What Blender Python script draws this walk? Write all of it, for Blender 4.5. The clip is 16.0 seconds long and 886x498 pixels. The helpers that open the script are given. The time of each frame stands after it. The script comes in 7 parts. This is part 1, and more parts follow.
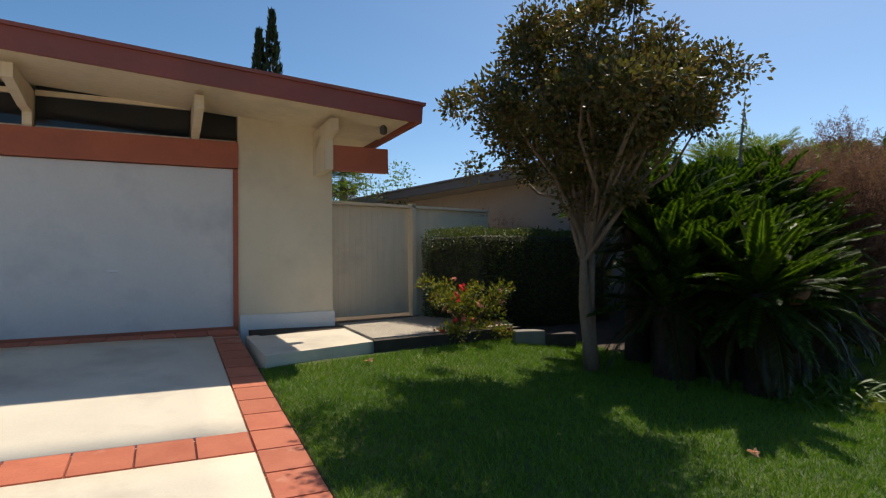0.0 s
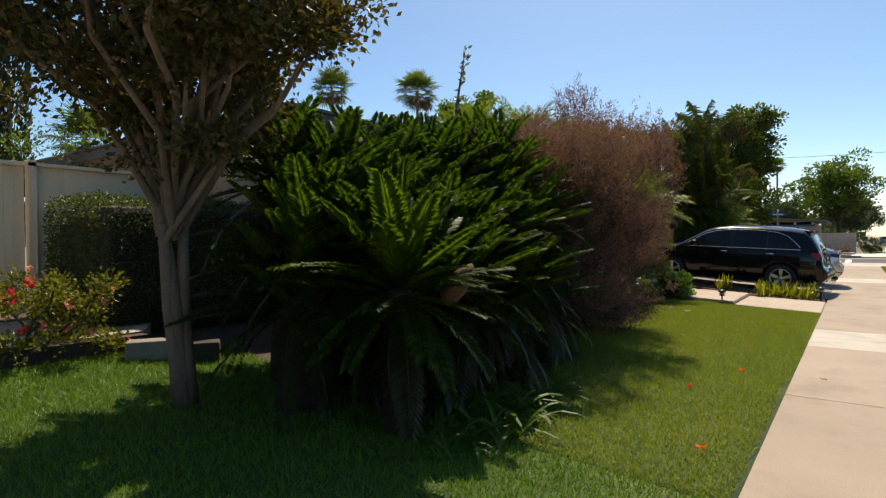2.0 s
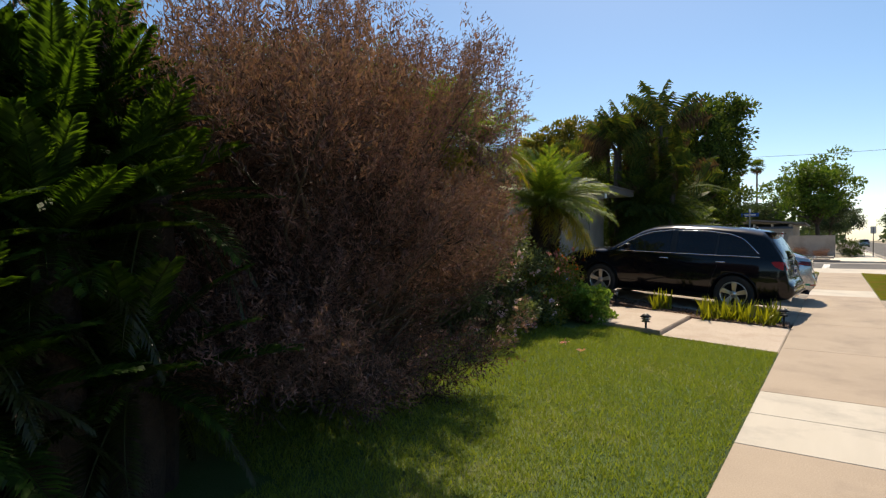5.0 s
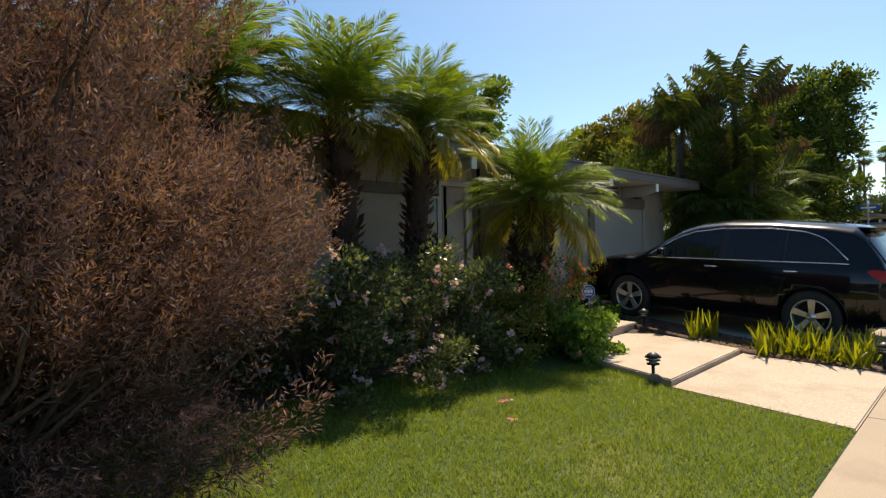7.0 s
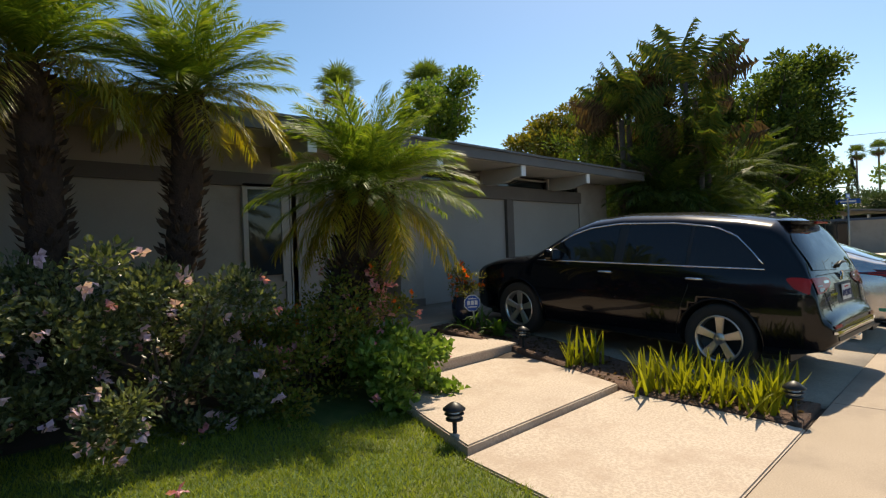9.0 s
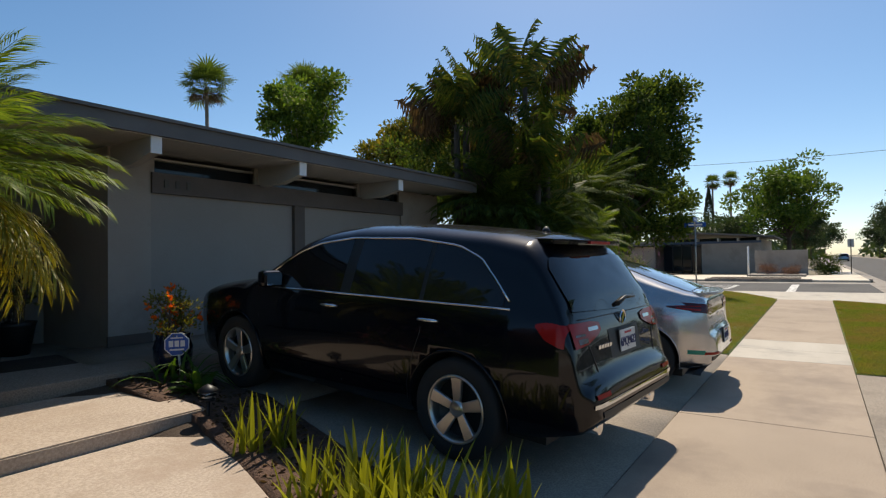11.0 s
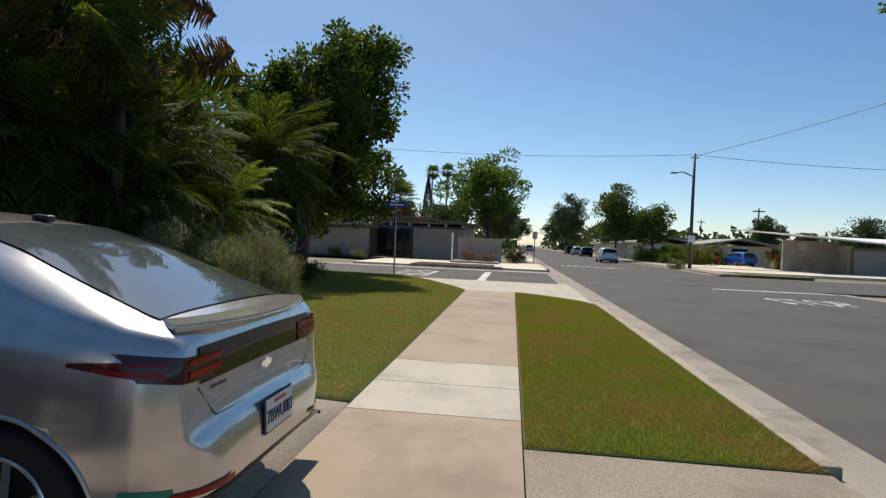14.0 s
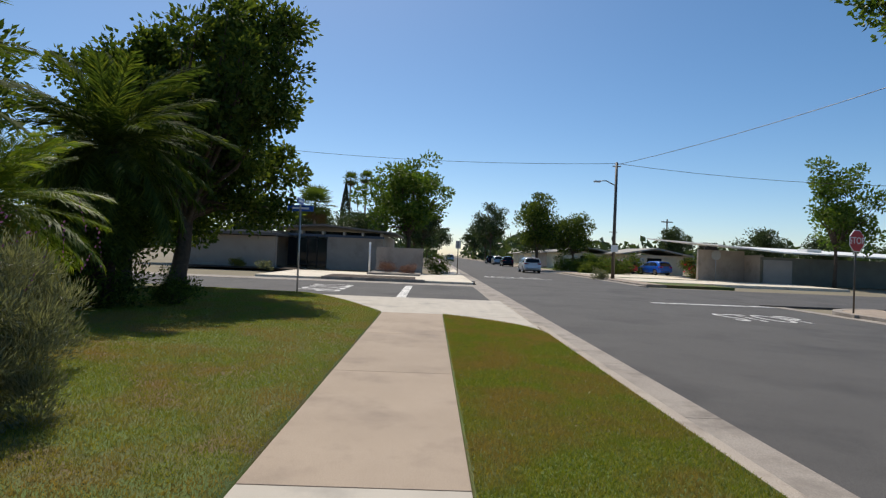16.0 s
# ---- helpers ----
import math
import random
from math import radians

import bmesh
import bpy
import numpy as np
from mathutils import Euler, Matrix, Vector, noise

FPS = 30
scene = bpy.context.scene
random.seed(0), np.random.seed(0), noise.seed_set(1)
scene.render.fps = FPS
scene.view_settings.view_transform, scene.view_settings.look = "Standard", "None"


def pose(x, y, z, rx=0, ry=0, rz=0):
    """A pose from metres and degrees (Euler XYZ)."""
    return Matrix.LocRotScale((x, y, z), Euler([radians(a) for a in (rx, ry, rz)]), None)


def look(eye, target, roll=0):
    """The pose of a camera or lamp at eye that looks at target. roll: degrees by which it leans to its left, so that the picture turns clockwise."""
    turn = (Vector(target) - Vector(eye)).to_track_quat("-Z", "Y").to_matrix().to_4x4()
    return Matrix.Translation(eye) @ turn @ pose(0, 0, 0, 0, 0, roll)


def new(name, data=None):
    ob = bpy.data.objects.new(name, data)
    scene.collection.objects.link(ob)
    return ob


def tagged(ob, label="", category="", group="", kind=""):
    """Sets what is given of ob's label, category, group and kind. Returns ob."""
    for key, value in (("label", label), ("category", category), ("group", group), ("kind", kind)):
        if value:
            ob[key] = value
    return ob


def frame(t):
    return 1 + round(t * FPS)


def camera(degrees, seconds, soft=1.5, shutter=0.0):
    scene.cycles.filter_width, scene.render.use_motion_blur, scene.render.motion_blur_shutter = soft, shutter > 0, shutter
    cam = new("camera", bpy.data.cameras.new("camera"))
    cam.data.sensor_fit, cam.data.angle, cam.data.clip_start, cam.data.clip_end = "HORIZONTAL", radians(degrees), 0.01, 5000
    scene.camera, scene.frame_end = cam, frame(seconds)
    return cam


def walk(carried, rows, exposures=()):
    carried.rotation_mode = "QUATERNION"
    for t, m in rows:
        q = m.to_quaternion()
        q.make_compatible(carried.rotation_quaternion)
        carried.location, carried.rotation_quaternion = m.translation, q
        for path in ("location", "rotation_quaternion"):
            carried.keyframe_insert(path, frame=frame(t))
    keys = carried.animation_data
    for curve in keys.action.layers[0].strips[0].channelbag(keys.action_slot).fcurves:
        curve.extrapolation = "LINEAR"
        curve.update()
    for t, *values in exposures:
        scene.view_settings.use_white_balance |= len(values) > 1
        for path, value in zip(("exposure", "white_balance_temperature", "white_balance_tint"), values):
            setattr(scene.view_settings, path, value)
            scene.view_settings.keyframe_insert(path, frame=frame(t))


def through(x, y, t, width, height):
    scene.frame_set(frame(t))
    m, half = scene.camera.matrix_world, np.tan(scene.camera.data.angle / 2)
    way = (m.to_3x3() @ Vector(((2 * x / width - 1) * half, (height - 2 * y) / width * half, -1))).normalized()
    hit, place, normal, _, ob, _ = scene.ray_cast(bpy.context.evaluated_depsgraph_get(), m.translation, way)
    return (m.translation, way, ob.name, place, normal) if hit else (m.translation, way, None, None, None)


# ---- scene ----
cam = camera(76.5, 16.0, soft=1.25)
# seconds, eye x y z, yaw, pitch, roll
ROWS = [
    (0.0, 0.000, -0.009, 1.504, -37.42, 1.15, -0.66),
    (0.5, 0.669, -0.066, 1.497, -42.49, 0.61, -0.63),
    (1.0, 1.365, -0.100, 1.508, -48.95, -0.55, -0.59),
    (1.5, 2.084, -0.108, 1.504, -52.51, -0.81, -0.26),
    (2.0, 2.788, -0.089, 1.496, -53.67, -1.02, -0.32),
    (2.5, 3.493, -0.054, 1.498, -55.19, -1.25, -0.50),
    (3.0, 4.216, -0.050, 1.498, -56.77, -1.38, -0.10),
    (3.5, 4.958, -0.065, 1.490, -57.11, -1.36, 0.58),
    (4.0, 5.723, -0.100, 1.496, -56.61, -0.97, 0.71),
    (4.5, 6.504, -0.135, 1.502, -56.33, -0.93, 0.40),
    (7.0, 10.532, -0.339, 1.517, -45.57, -0.08, -1.48),
    (7.5, 11.242, -0.427, 1.501, -45.08, -0.12, -1.52),
    (8.0, 11.942, -0.501, 1.480, -44.85, -0.12, -1.63),
    (10.5, 15.480, -0.682, 1.523, -52.40, 0.55, -1.75),
    (11.0, 16.185, -0.709, 1.512, -56.30, 1.07, -0.84),
    (11.5, 16.893, -0.714, 1.514, -59.73, 1.30, 0.07),
    (12.0, 17.627, -0.779, 1.500, -63.85, 1.11, 0.54),
    (12.5, 18.433, -0.824, 1.496, -67.89, 0.71, 0.86),
    (13.0, 19.227, -0.877, 1.475, -72.56, 0.21, 1.44),
    (13.5, 20.011, -0.892, 1.485, -77.51, -0.36, 1.96),
    (14.0, 20.830, -0.928, 1.477, -83.00, -0.77, 2.38),
    (14.5, 21.667, -0.928, 1.497, -87.06, -1.38, 2.55),
    (15.0, 22.480, -0.892, 1.498, -90.59, -1.19, 2.52),
    (15.5, 23.275, -0.827, 1.498, -90.35, -0.48, 2.62),
    (16.0, 24.060, -0.746, 1.515, -91.10, 0.53, 2.30),
]
EXPOSURES = [
    (0.0, 0.12, 7000, 10), (1.0, 0.22, 7250, 10), (2.5, 0.40, 7650, 11), (4.5, 0.33, 7500, 11), (6.0, 0.52, 7800, 10), (8.0, 0.70, 8100, 8),
    (10.5, 0.18, 7250, 10), (12.5, 0.02, 7000, 10), (14.5, -0.08, 6950, 10), (16.0, -0.12, 6650, 10),
]
walk(cam, [(t, pose(x, y, z, 90 + pitch, 0, yaw) @ pose(0, 0, 0, 0, 0, roll)) for t, x, y, z, yaw, pitch, roll in ROWS], EXPOSURES)

# ---- sky and sun ----
SUN = Vector((0.68, 0.23, 1.0)).normalized()
world = bpy.data.worlds.new("sky")
scene.world = world
world.use_nodes = True
sky = world.node_tree.nodes.new("ShaderNodeTexSky")
sky.sky_type, sky.sun_disc = "NISHITA", False
sky.sun_elevation, sky.sun_rotation = math.asin(SUN.z), math.atan2(SUN.x, SUN.y)
sky.air_density, sky.dust_density, sky.ozone_density = 0.75, 0.55, 2.2
background = world.node_tree.nodes["Background"]
background.inputs["Strength"].default_value = 0.132
deep = world.node_tree.nodes.new("ShaderNodeHueSaturation")
deep.inputs["Saturation"].default_value = 1.22
deep.inputs["Hue"].default_value = 0.495
world.node_tree.links.new(sky.outputs["Color"], deep.inputs["Color"])
world.node_tree.links.new(deep.outputs["Color"], background.inputs["Color"])
sun = new("sun", bpy.data.lights.new("sun", "SUN"))
sun.data.energy, sun.data.angle, sun.data.color = 4.7, radians(0.53), (1.0, 0.93, 0.82)
sun.matrix_world = look((10, 10, 30), Vector((10, 10, 30)) - SUN)

# ---- materials ----
def node(nt, kind, **settings):
    n = nt.nodes.new(kind)
    for key, value in settings.items():
        n.inputs[key.replace("_", " ")].default_value = value
    return n


def ramp(nt, fac, stops):
    r = nt.nodes.new("ShaderNodeValToRGB")
    while len(r.color_ramp.elements) < len(stops):
        r.color_ramp.elements.new(0.5)
    for e, (p, c) in zip(r.color_ramp.elements, stops):
        e.position, e.color = p, (*c, 1)
    nt.links.new(fac, r.inputs["Fac"])
    return r.outputs["Color"]


def mixed(nt, fac, a, b, blend="MIX"):
    m = nt.nodes.new("ShaderNodeMix")
    m.data_type, m.blend_type = "RGBA", blend
    for socket, value in ((m.inputs[0], fac), (m.inputs[6], a), (m.inputs[7], b)):
        if isinstance(value, bpy.types.NodeSocket):
            nt.links.new(value, socket)
        else:
            socket.default_value = value if isinstance(value, float) else (*value, 1)
    return m.outputs[2]


def spots(nt, scale, detail=5.0, rough=0.6, stretch=None):
    """Noise over the world's metres."""
    g = nt.nodes.new("ShaderNodeNewGeometry")
    n = node(nt, "ShaderNodeTexNoise", Scale=scale, Detail=detail, Roughness=rough)
    out = g.outputs["Position"]
    if stretch:
        m = nt.nodes.new("ShaderNodeMapping")
        m.inputs["Scale"].default_value = stretch
        nt.links.new(out, m.inputs["Vector"])
        out = m.outputs["Vector"]
    nt.links.new(out, n.inputs["Vector"])
    return n.outputs["Fac"]


def surface(name, dark, light, scale=6.0, rough=0.8, grain=60.0, bump=0.3, depth=0.004, metal=0.0, coat=0.0, stain=None, stain_scale=0.7, stretch=None, island=0.0, thing=0.0, specular=0.5, cut=(0.5, 0.68), speck=0.35, tight=0.2):
    m = bpy.data.materials.new(name)
    m.use_nodes = True
    nt = m.node_tree
    b = nt.nodes["Principled BSDF"]
    big, fine = spots(nt, scale, stretch=stretch), spots(nt, grain, 4.0)
    colour = ramp(nt, big, [(0.32, dark), (0.68, light)])
    colour = mixed(nt, speck, colour, ramp(nt, fine, [(0.5 - tight, dark), (0.5 + tight, light)]))
    if stain:
        where = ramp(nt, spots(nt, stain_scale, 6.0, 0.65), [(cut[0], (0, 0, 0)), (cut[1], (1, 1, 1))])
        colour = mixed(nt, where, colour, stain)
    if island or thing:
        pick = nt.nodes.new("ShaderNodeNewGeometry").outputs["Random Per Island"] if island else nt.nodes.new("ShaderNodeObjectInfo").outputs["Random"]
        a = island or thing
        colour = mixed(nt, 1.0, colour, ramp(nt, pick, [(0, (1 - a,) * 3), (1, (1 + a,) * 3)]), "MULTIPLY")
    nt.links.new(colour, b.inputs["Base Color"])
    b.inputs["Roughness"].default_value, b.inputs["Metallic"].default_value = rough, metal
    b.inputs["Coat Weight"].default_value, b.inputs["Coat Roughness"].default_value = coat, 0.03
    b.inputs["Specular IOR Level"].default_value = specular
    if bump:
        k = node(nt, "ShaderNodeBump", Strength=bump, Distance=depth)
        nt.links.new(fine, k.inputs["Height"])
        nt.links.new(k.outputs["Normal"], b.inputs["Normal"])
    return m


def plain(name, colour, rough=0.5, metal=0.0, coat=0.0, emit=0.0, specular=0.5):
    m = bpy.data.materials.new(name)
    m.use_nodes = True
    nt = m.node_tree
    b = nt.nodes["Principled BSDF"]
    lo, hi = tuple(c * 0.9 for c in colour), tuple(min(1, c * 1.08) for c in colour)
    nt.links.new(ramp(nt, spots(nt, 9.0), [(0.3, lo), (0.7, hi)]), b.inputs["Base Color"])
    b.inputs["Roughness"].default_value, b.inputs["Metallic"].default_value, b.inputs["Coat Weight"].default_value = rough, metal, coat
    b.inputs["Specular IOR Level"].default_value = specular
    return m


def foliage(name, colours, through=0.35, rough=0.45, patch=None):
    """Leaves: every leaf its own shade, with some light coming through; patch: a second colour that grows in drifts."""
    m = bpy.data.materials.new(name)
    m.use_nodes = True
    nt = m.node_tree
    b = nt.nodes["Principled BSDF"]
    pick = nt.nodes.new("ShaderNodeNewGeometry").outputs["Random Per Island"]
    colour = ramp(nt, pick, [(i / (len(colours) - 1), c) for i, c in enumerate(colours)])
    if patch:
        where = ramp(nt, spots(nt, patch[1], 5.0, 0.6), [(patch[2], (0, 0, 0)), (patch[3], (1, 1, 1))])
        colour = mixed(nt, where, colour, mixed(nt, 0.35, patch[0], colour))
    nt.links.new(colour, b.inputs["Base Color"])
    b.inputs["Roughness"].default_value, b.inputs["Specular IOR Level"].default_value = rough, 0.3
    t = nt.nodes.new("ShaderNodeBsdfTranslucent")
    warm = mixed(nt, 1.0, colour, (1.25, 1.2, 0.6), "MULTIPLY")
    nt.links.new(warm, t.inputs["Color"])
    mix = nt.nodes.new("ShaderNodeMixShader")
    mix.inputs[0].default_value = through
    nt.links.new(b.outputs[0], mix.inputs[1])
    nt.links.new(t.outputs[0], mix.inputs[2])
    nt.links.new(mix.outputs[0], nt.nodes["Material Output"].inputs["Surface"])
    return m


def glass(name, tint, through=0.85, rough=0.01):
    m = bpy.data.materials.new(name)
    m.use_nodes = True
    b = m.node_tree.nodes["Principled BSDF"]
    b.inputs["Base Color"].default_value = (*tint, 1)
    b.inputs["Roughness"].default_value, b.inputs["Transmission Weight"].default_value, b.inputs["IOR"].default_value = rough, through, 1.45
    return m


CREAM = surface("cream stucco", (0.72, 0.62, 0.44), (0.82, 0.72, 0.54), 1.5, 0.9, 90, 0.25, stain=(0.66, 0.57, 0.42))
CREAMWOOD = surface("cream painted wood", (0.72, 0.60, 0.42), (0.81, 0.69, 0.51), 2.0, 0.6, 40, 0.2, stretch=(6, 6, 0.5), stain=(0.55, 0.47, 0.35))
WHITEDOOR = surface("white painted door", (0.66, 0.65, 0.62), (0.76, 0.75, 0.72), 1.2, 0.5, 30, 0.1, stain=(0.58, 0.58, 0.57), stain_scale=1.2)
WHITEPAINT = surface("white paint", (0.72, 0.72, 0.70), (0.82, 0.82, 0.80), 3.0, 0.55, 40, 0.1)
TERRA = surface("terracotta paint", (0.40, 0.10, 0.05), (0.50, 0.14, 0.07), 2.0, 0.6, 50, 0.2, stain=(0.36, 0.10, 0.06))
FASCIA = surface("faded red roof edge", (0.28, 0.065, 0.045), (0.36, 0.10, 0.07), 2.0, 0.6, 40, 0.2, stain=(0.24, 0.07, 0.05))
TILE = surface("terracotta tile", (0.42, 0.105, 0.055), (0.56, 0.17, 0.09), 4.0, 0.75, 60, 0.3, stain=(0.62, 0.30, 0.20), stain_scale=3.0, cut=(0.6, 0.75), thing=0.14)
GROUT = surface("pale grout", (0.55, 0.38, 0.27), (0.66, 0.48, 0.35), 8.0, 0.9, 80, 0.3)
DRIVE = surface("pale smooth concrete", (0.60, 0.53, 0.42), (0.74, 0.67, 0.54), 0.9, 0.85, 70, 0.2, stain=(0.52, 0.45, 0.36), stain_scale=0.8)
CONCRETE = surface("warm pavement concrete", (0.285, 0.222, 0.165), (0.40, 0.318, 0.24), 0.8, 0.85, 95, 0.45, 0.002, speck=0.55, tight=0.12, stain=(0.25, 0.195, 0.15), stain_scale=0.9, thing=0.05)
PALESLAB = surface("new pale concrete", (0.42, 0.38, 0.32), (0.52, 0.475, 0.405), 0.8, 0.85, 120, 0.3, 0.002, stain=(0.34, 0.31, 0.27), stain_scale=1.0, stretch=(0.4, 3, 1))
PAD = surface("buff concrete pad", (0.34, 0.27, 0.21), (0.50, 0.41, 0.33), 1.4, 0.85, 48, 0.8, 0.005, speck=0.65, tight=0.1, stain=(0.35, 0.265, 0.20), stain_scale=1.2)
OLDCON = surface("grey drive concrete", (0.20, 0.162, 0.125), (0.38, 0.32, 0.255), 0.7, 0.9, 70, 0.6, 0.003, speck=0.65, tight=0.1, stain=(0.18, 0.15, 0.12), stain_scale=0.6)
AGGREGATE = surface("exposed aggregate", (0.17, 0.135, 0.105), (0.60, 0.53, 0.43), 3.0, 0.9, 45, 0.9, 0.008, speck=0.8, tight=0.1)
ASPHALT = surface("worn asphalt", (0.060, 0.056, 0.053), (0.100, 0.094, 0.088), 0.5, 0.9, 90, 0.6, 0.003, speck=0.6, tight=0.1, stain=(0.052, 0.049, 0.047), stain_scale=0.4)
GUTTERC = surface("grey gutter concrete", (0.24, 0.205, 0.175), (0.38, 0.34, 0.29), 1.0, 0.9, 70, 0.5, 0.003, speck=0.6, tight=0.12, stain=(0.19, 0.165, 0.14), stain_scale=1.4)
KERBC = surface("pale kerb concrete", (0.30, 0.25, 0.205), (0.46, 0.40, 0.33), 1.2, 0.9, 70, 0.5, 0.003, speck=0.6, tight=0.12, stain=(0.22, 0.185, 0.155), stain_scale=2.0)
ROADPAINT = surface("worn road paint", (0.62, 0.61, 0.58), (0.74, 0.73, 0.70), 6.0, 0.7, 90, 0.3, stain=(0.22, 0.21, 0.20), stain_scale=5.0, cut=(0.46, 0.62))
SOIL = surface("dark soil", (0.045, 0.030, 0.020), (0.085, 0.058, 0.040), 5.0, 0.95, 60, 0.8, 0.02)
MULCH = surface("bark mulch", (0.05, 0.028, 0.018), (0.16, 0.085, 0.055), 20.0, 0.95, 50, 0.9, 0.02)
FIELD = surface("dry ground", (0.16, 0.14, 0.09), (0.25, 0.21, 0.14), 0.2, 0.95, 20, 0.4)
TURF = surface("turf", (0.030, 0.060, 0.008), (0.060, 0.105, 0.014), 1.5, 0.9, 70, 0.8, 0.02, stain=(0.12, 0.13, 0.03), stain_scale=0.9)
DRYTURF = surface("patchy turf", (0.065, 0.105, 0.018), (0.115, 0.155, 0.028), 1.2, 0.9, 70, 0.8, 0.02, stain=(0.145, 0.095, 0.04), stain_scale=0.8, cut=(0.48, 0.64))
GREYWALL = surface("taupe board wall", (0.32, 0.272, 0.23), (0.38, 0.328, 0.278), 1.2, 0.75, 50, 0.2, stain=(0.26, 0.22, 0.185))
GREYDOOR = surface("taupe garage door", (0.275, 0.245, 0.215), (0.325, 0.290, 0.255), 1.0, 0.6, 40, 0.15)
GREYTRIM = surface("dark taupe trim", (0.095, 0.072, 0.058), (0.130, 0.100, 0.082), 2.0, 0.6, 40, 0.2)
SOFFIT = surface("grey soffit boards", (0.36, 0.33, 0.29), (0.44, 0.41, 0.36), 1.5, 0.7, 40, 0.2)
ROOFGREY = surface("grey roof edge", (0.10, 0.095, 0.09), (0.15, 0.14, 0.135), 1.5, 0.7, 50, 0.3)
ROOFGRAVEL = surface("gravel roof", (0.30, 0.28, 0.25), (0.42, 0.40, 0.36), 2.0, 0.95, 40, 0.6)
# real dark timber, and also the colour painted for shade inside hedges
WOOD_SHADE = surface("dark weathered wood and hedge shade", (0.030, 0.022, 0.017), (0.070, 0.050, 0.038), 4.0, 0.85, 50, 0.5)
STONEBLOCK = surface("grey block", (0.19, 0.165, 0.14), (0.28, 0.25, 0.21), 4.0, 0.9, 60, 0.5)
BARK = surface("smooth peeling bark", (0.10, 0.068, 0.045), (0.25, 0.18, 0.125), 7.0, 0.85, 40, 0.7, 0.01, stretch=(1, 1, 0.25))
DARKBARK = surface("dark rough bark", (0.055, 0.038, 0.026), (0.13, 0.09, 0.062), 8.0, 0.95, 40, 0.9, 0.02)
PALMBARK = surface("shaggy palm trunk", (0.028, 0.016, 0.012), (0.085, 0.050, 0.034), 14.0, 0.95, 60, 1.0, 0.03)
GREYBARK = surface("pale tall trunk", (0.15, 0.12, 0.095), (0.27, 0.225, 0.18), 5.0, 0.9, 40, 0.6)
STEEL = plain("galvanised steel", (0.42, 0.42, 0.42), 0.45, 0.8)
DARKSTEEL = plain("dark painted steel", (0.10, 0.085, 0.07), 0.5, 0.3)
BLACKMETAL = plain("black metal", (0.02, 0.02, 0.02), 0.45, 0.4)
SIGNBLUE = plain("sign blue", (0.010, 0.09, 0.42), 0.35)
SIGNWHITE = plain("sign white", (0.80, 0.80, 0.80), 0.4)
SIGNRED = plain("sign red", (0.50, 0.016, 0.02), 0.35)
DARKGLASS = glass("dark window glass", (0.02, 0.025, 0.03), 0.15, 0.03)
WINDOWGLASS = glass("window glass", (0.55, 0.6, 0.6), 0.8)
POTBLUE = plain("dark blue glazed pot", (0.012, 0.02, 0.045), 0.15, 0.0, 0.5)
RUBBER = plain("tyre rubber", (0.018, 0.018, 0.018), 0.85)
CHROME = plain("chrome", (0.75, 0.75, 0.75), 0.08, 1.0)
ALLOY = plain("silver alloy", (0.55, 0.54, 0.52), 0.28, 0.9)
BLACKPAINT = plain("black car paint", (0.003, 0.0035, 0.006), 0.2, 0.0, 0.55, specular=0.12)
BLACKTRIM = plain("black plastic trim", (0.012, 0.012, 0.012), 0.5)
SILVERPAINT = plain("silver car paint", (0.52, 0.515, 0.51), 0.24, 0.75, 1.0)
WHITECAR = plain("white car paint", (0.70, 0.70, 0.70), 0.25, 0.0, 1.0)
BLUECAR = plain("bright blue car paint", (0.01, 0.12, 0.62), 0.25, 0.0, 1.0)
REDCAR = plain("red car paint", (0.40, 0.02, 0.02), 0.25, 0.0, 1.0)
CARGLASS = glass("tinted car glass", (0.012, 0.013, 0.015), 0.25, 0.0)
CABIN = plain("dark cabin lining", (0.02, 0.02, 0.022), 0.8)
SEATGREY = plain("grey seat cloth", (0.10, 0.10, 0.10), 0.8)
TAILRED = plain("red lamp lens", (0.30, 0.010, 0.008), 0.2, 0.0, 0.1, specular=0.2)
LAMPDARK = plain("dark red lamp lens", (0.06, 0.004, 0.006), 0.15, 0.0, 0.3)
LAMPCLEAR = plain("clear lamp lens", (0.5, 0.5, 0.5), 0.1, 0.3, 1.0)
PLATEWHITE = plain("number plate white", (0.62, 0.62, 0.60), 0.4)
PLATEINK = plain("number plate ink", (0.012, 0.02, 0.10), 0.5)
PLATERED = plain("number plate red", (0.5, 0.03, 0.03), 0.5)
STICKERGREEN = plain("green sticker", (0.01, 0.25, 0.16), 0.5)

L_GRASS = foliage("grass blades", [(0.085, 0.19, 0.012), (0.125, 0.25, 0.016), (0.19, 0.30, 0.03)], 0.3, 0.5)
L_LAWN = foliage("shaded lawn blades", [(0.145, 0.205, 0.024), (0.20, 0.26, 0.034), (0.27, 0.30, 0.055)], 0.45, 0.5)
L_DRY = foliage("patchy lawn blades", [(0.12, 0.175, 0.016), (0.20, 0.245, 0.03), (0.32, 0.30, 0.065)], 0.45, 0.5, ((0.33, 0.20, 0.085), 0.9, 0.44, 0.60))
L_MYRTLE = foliage("bronze green leaves", [(0.045, 0.055, 0.016), (0.085, 0.085, 0.025), (0.14, 0.085, 0.035), (0.10, 0.11, 0.03)], 0.35)
L_HEDGE = foliage("clipped hedge leaves", [(0.045, 0.070, 0.020), (0.085, 0.12, 0.03), (0.15, 0.18, 0.055)], 0.3)
L_ROSE = foliage("rose bush leaves", [(0.06, 0.10, 0.018), (0.12, 0.16, 0.025), (0.20, 0.20, 0.03), (0.24, 0.17, 0.04)], 0.4)
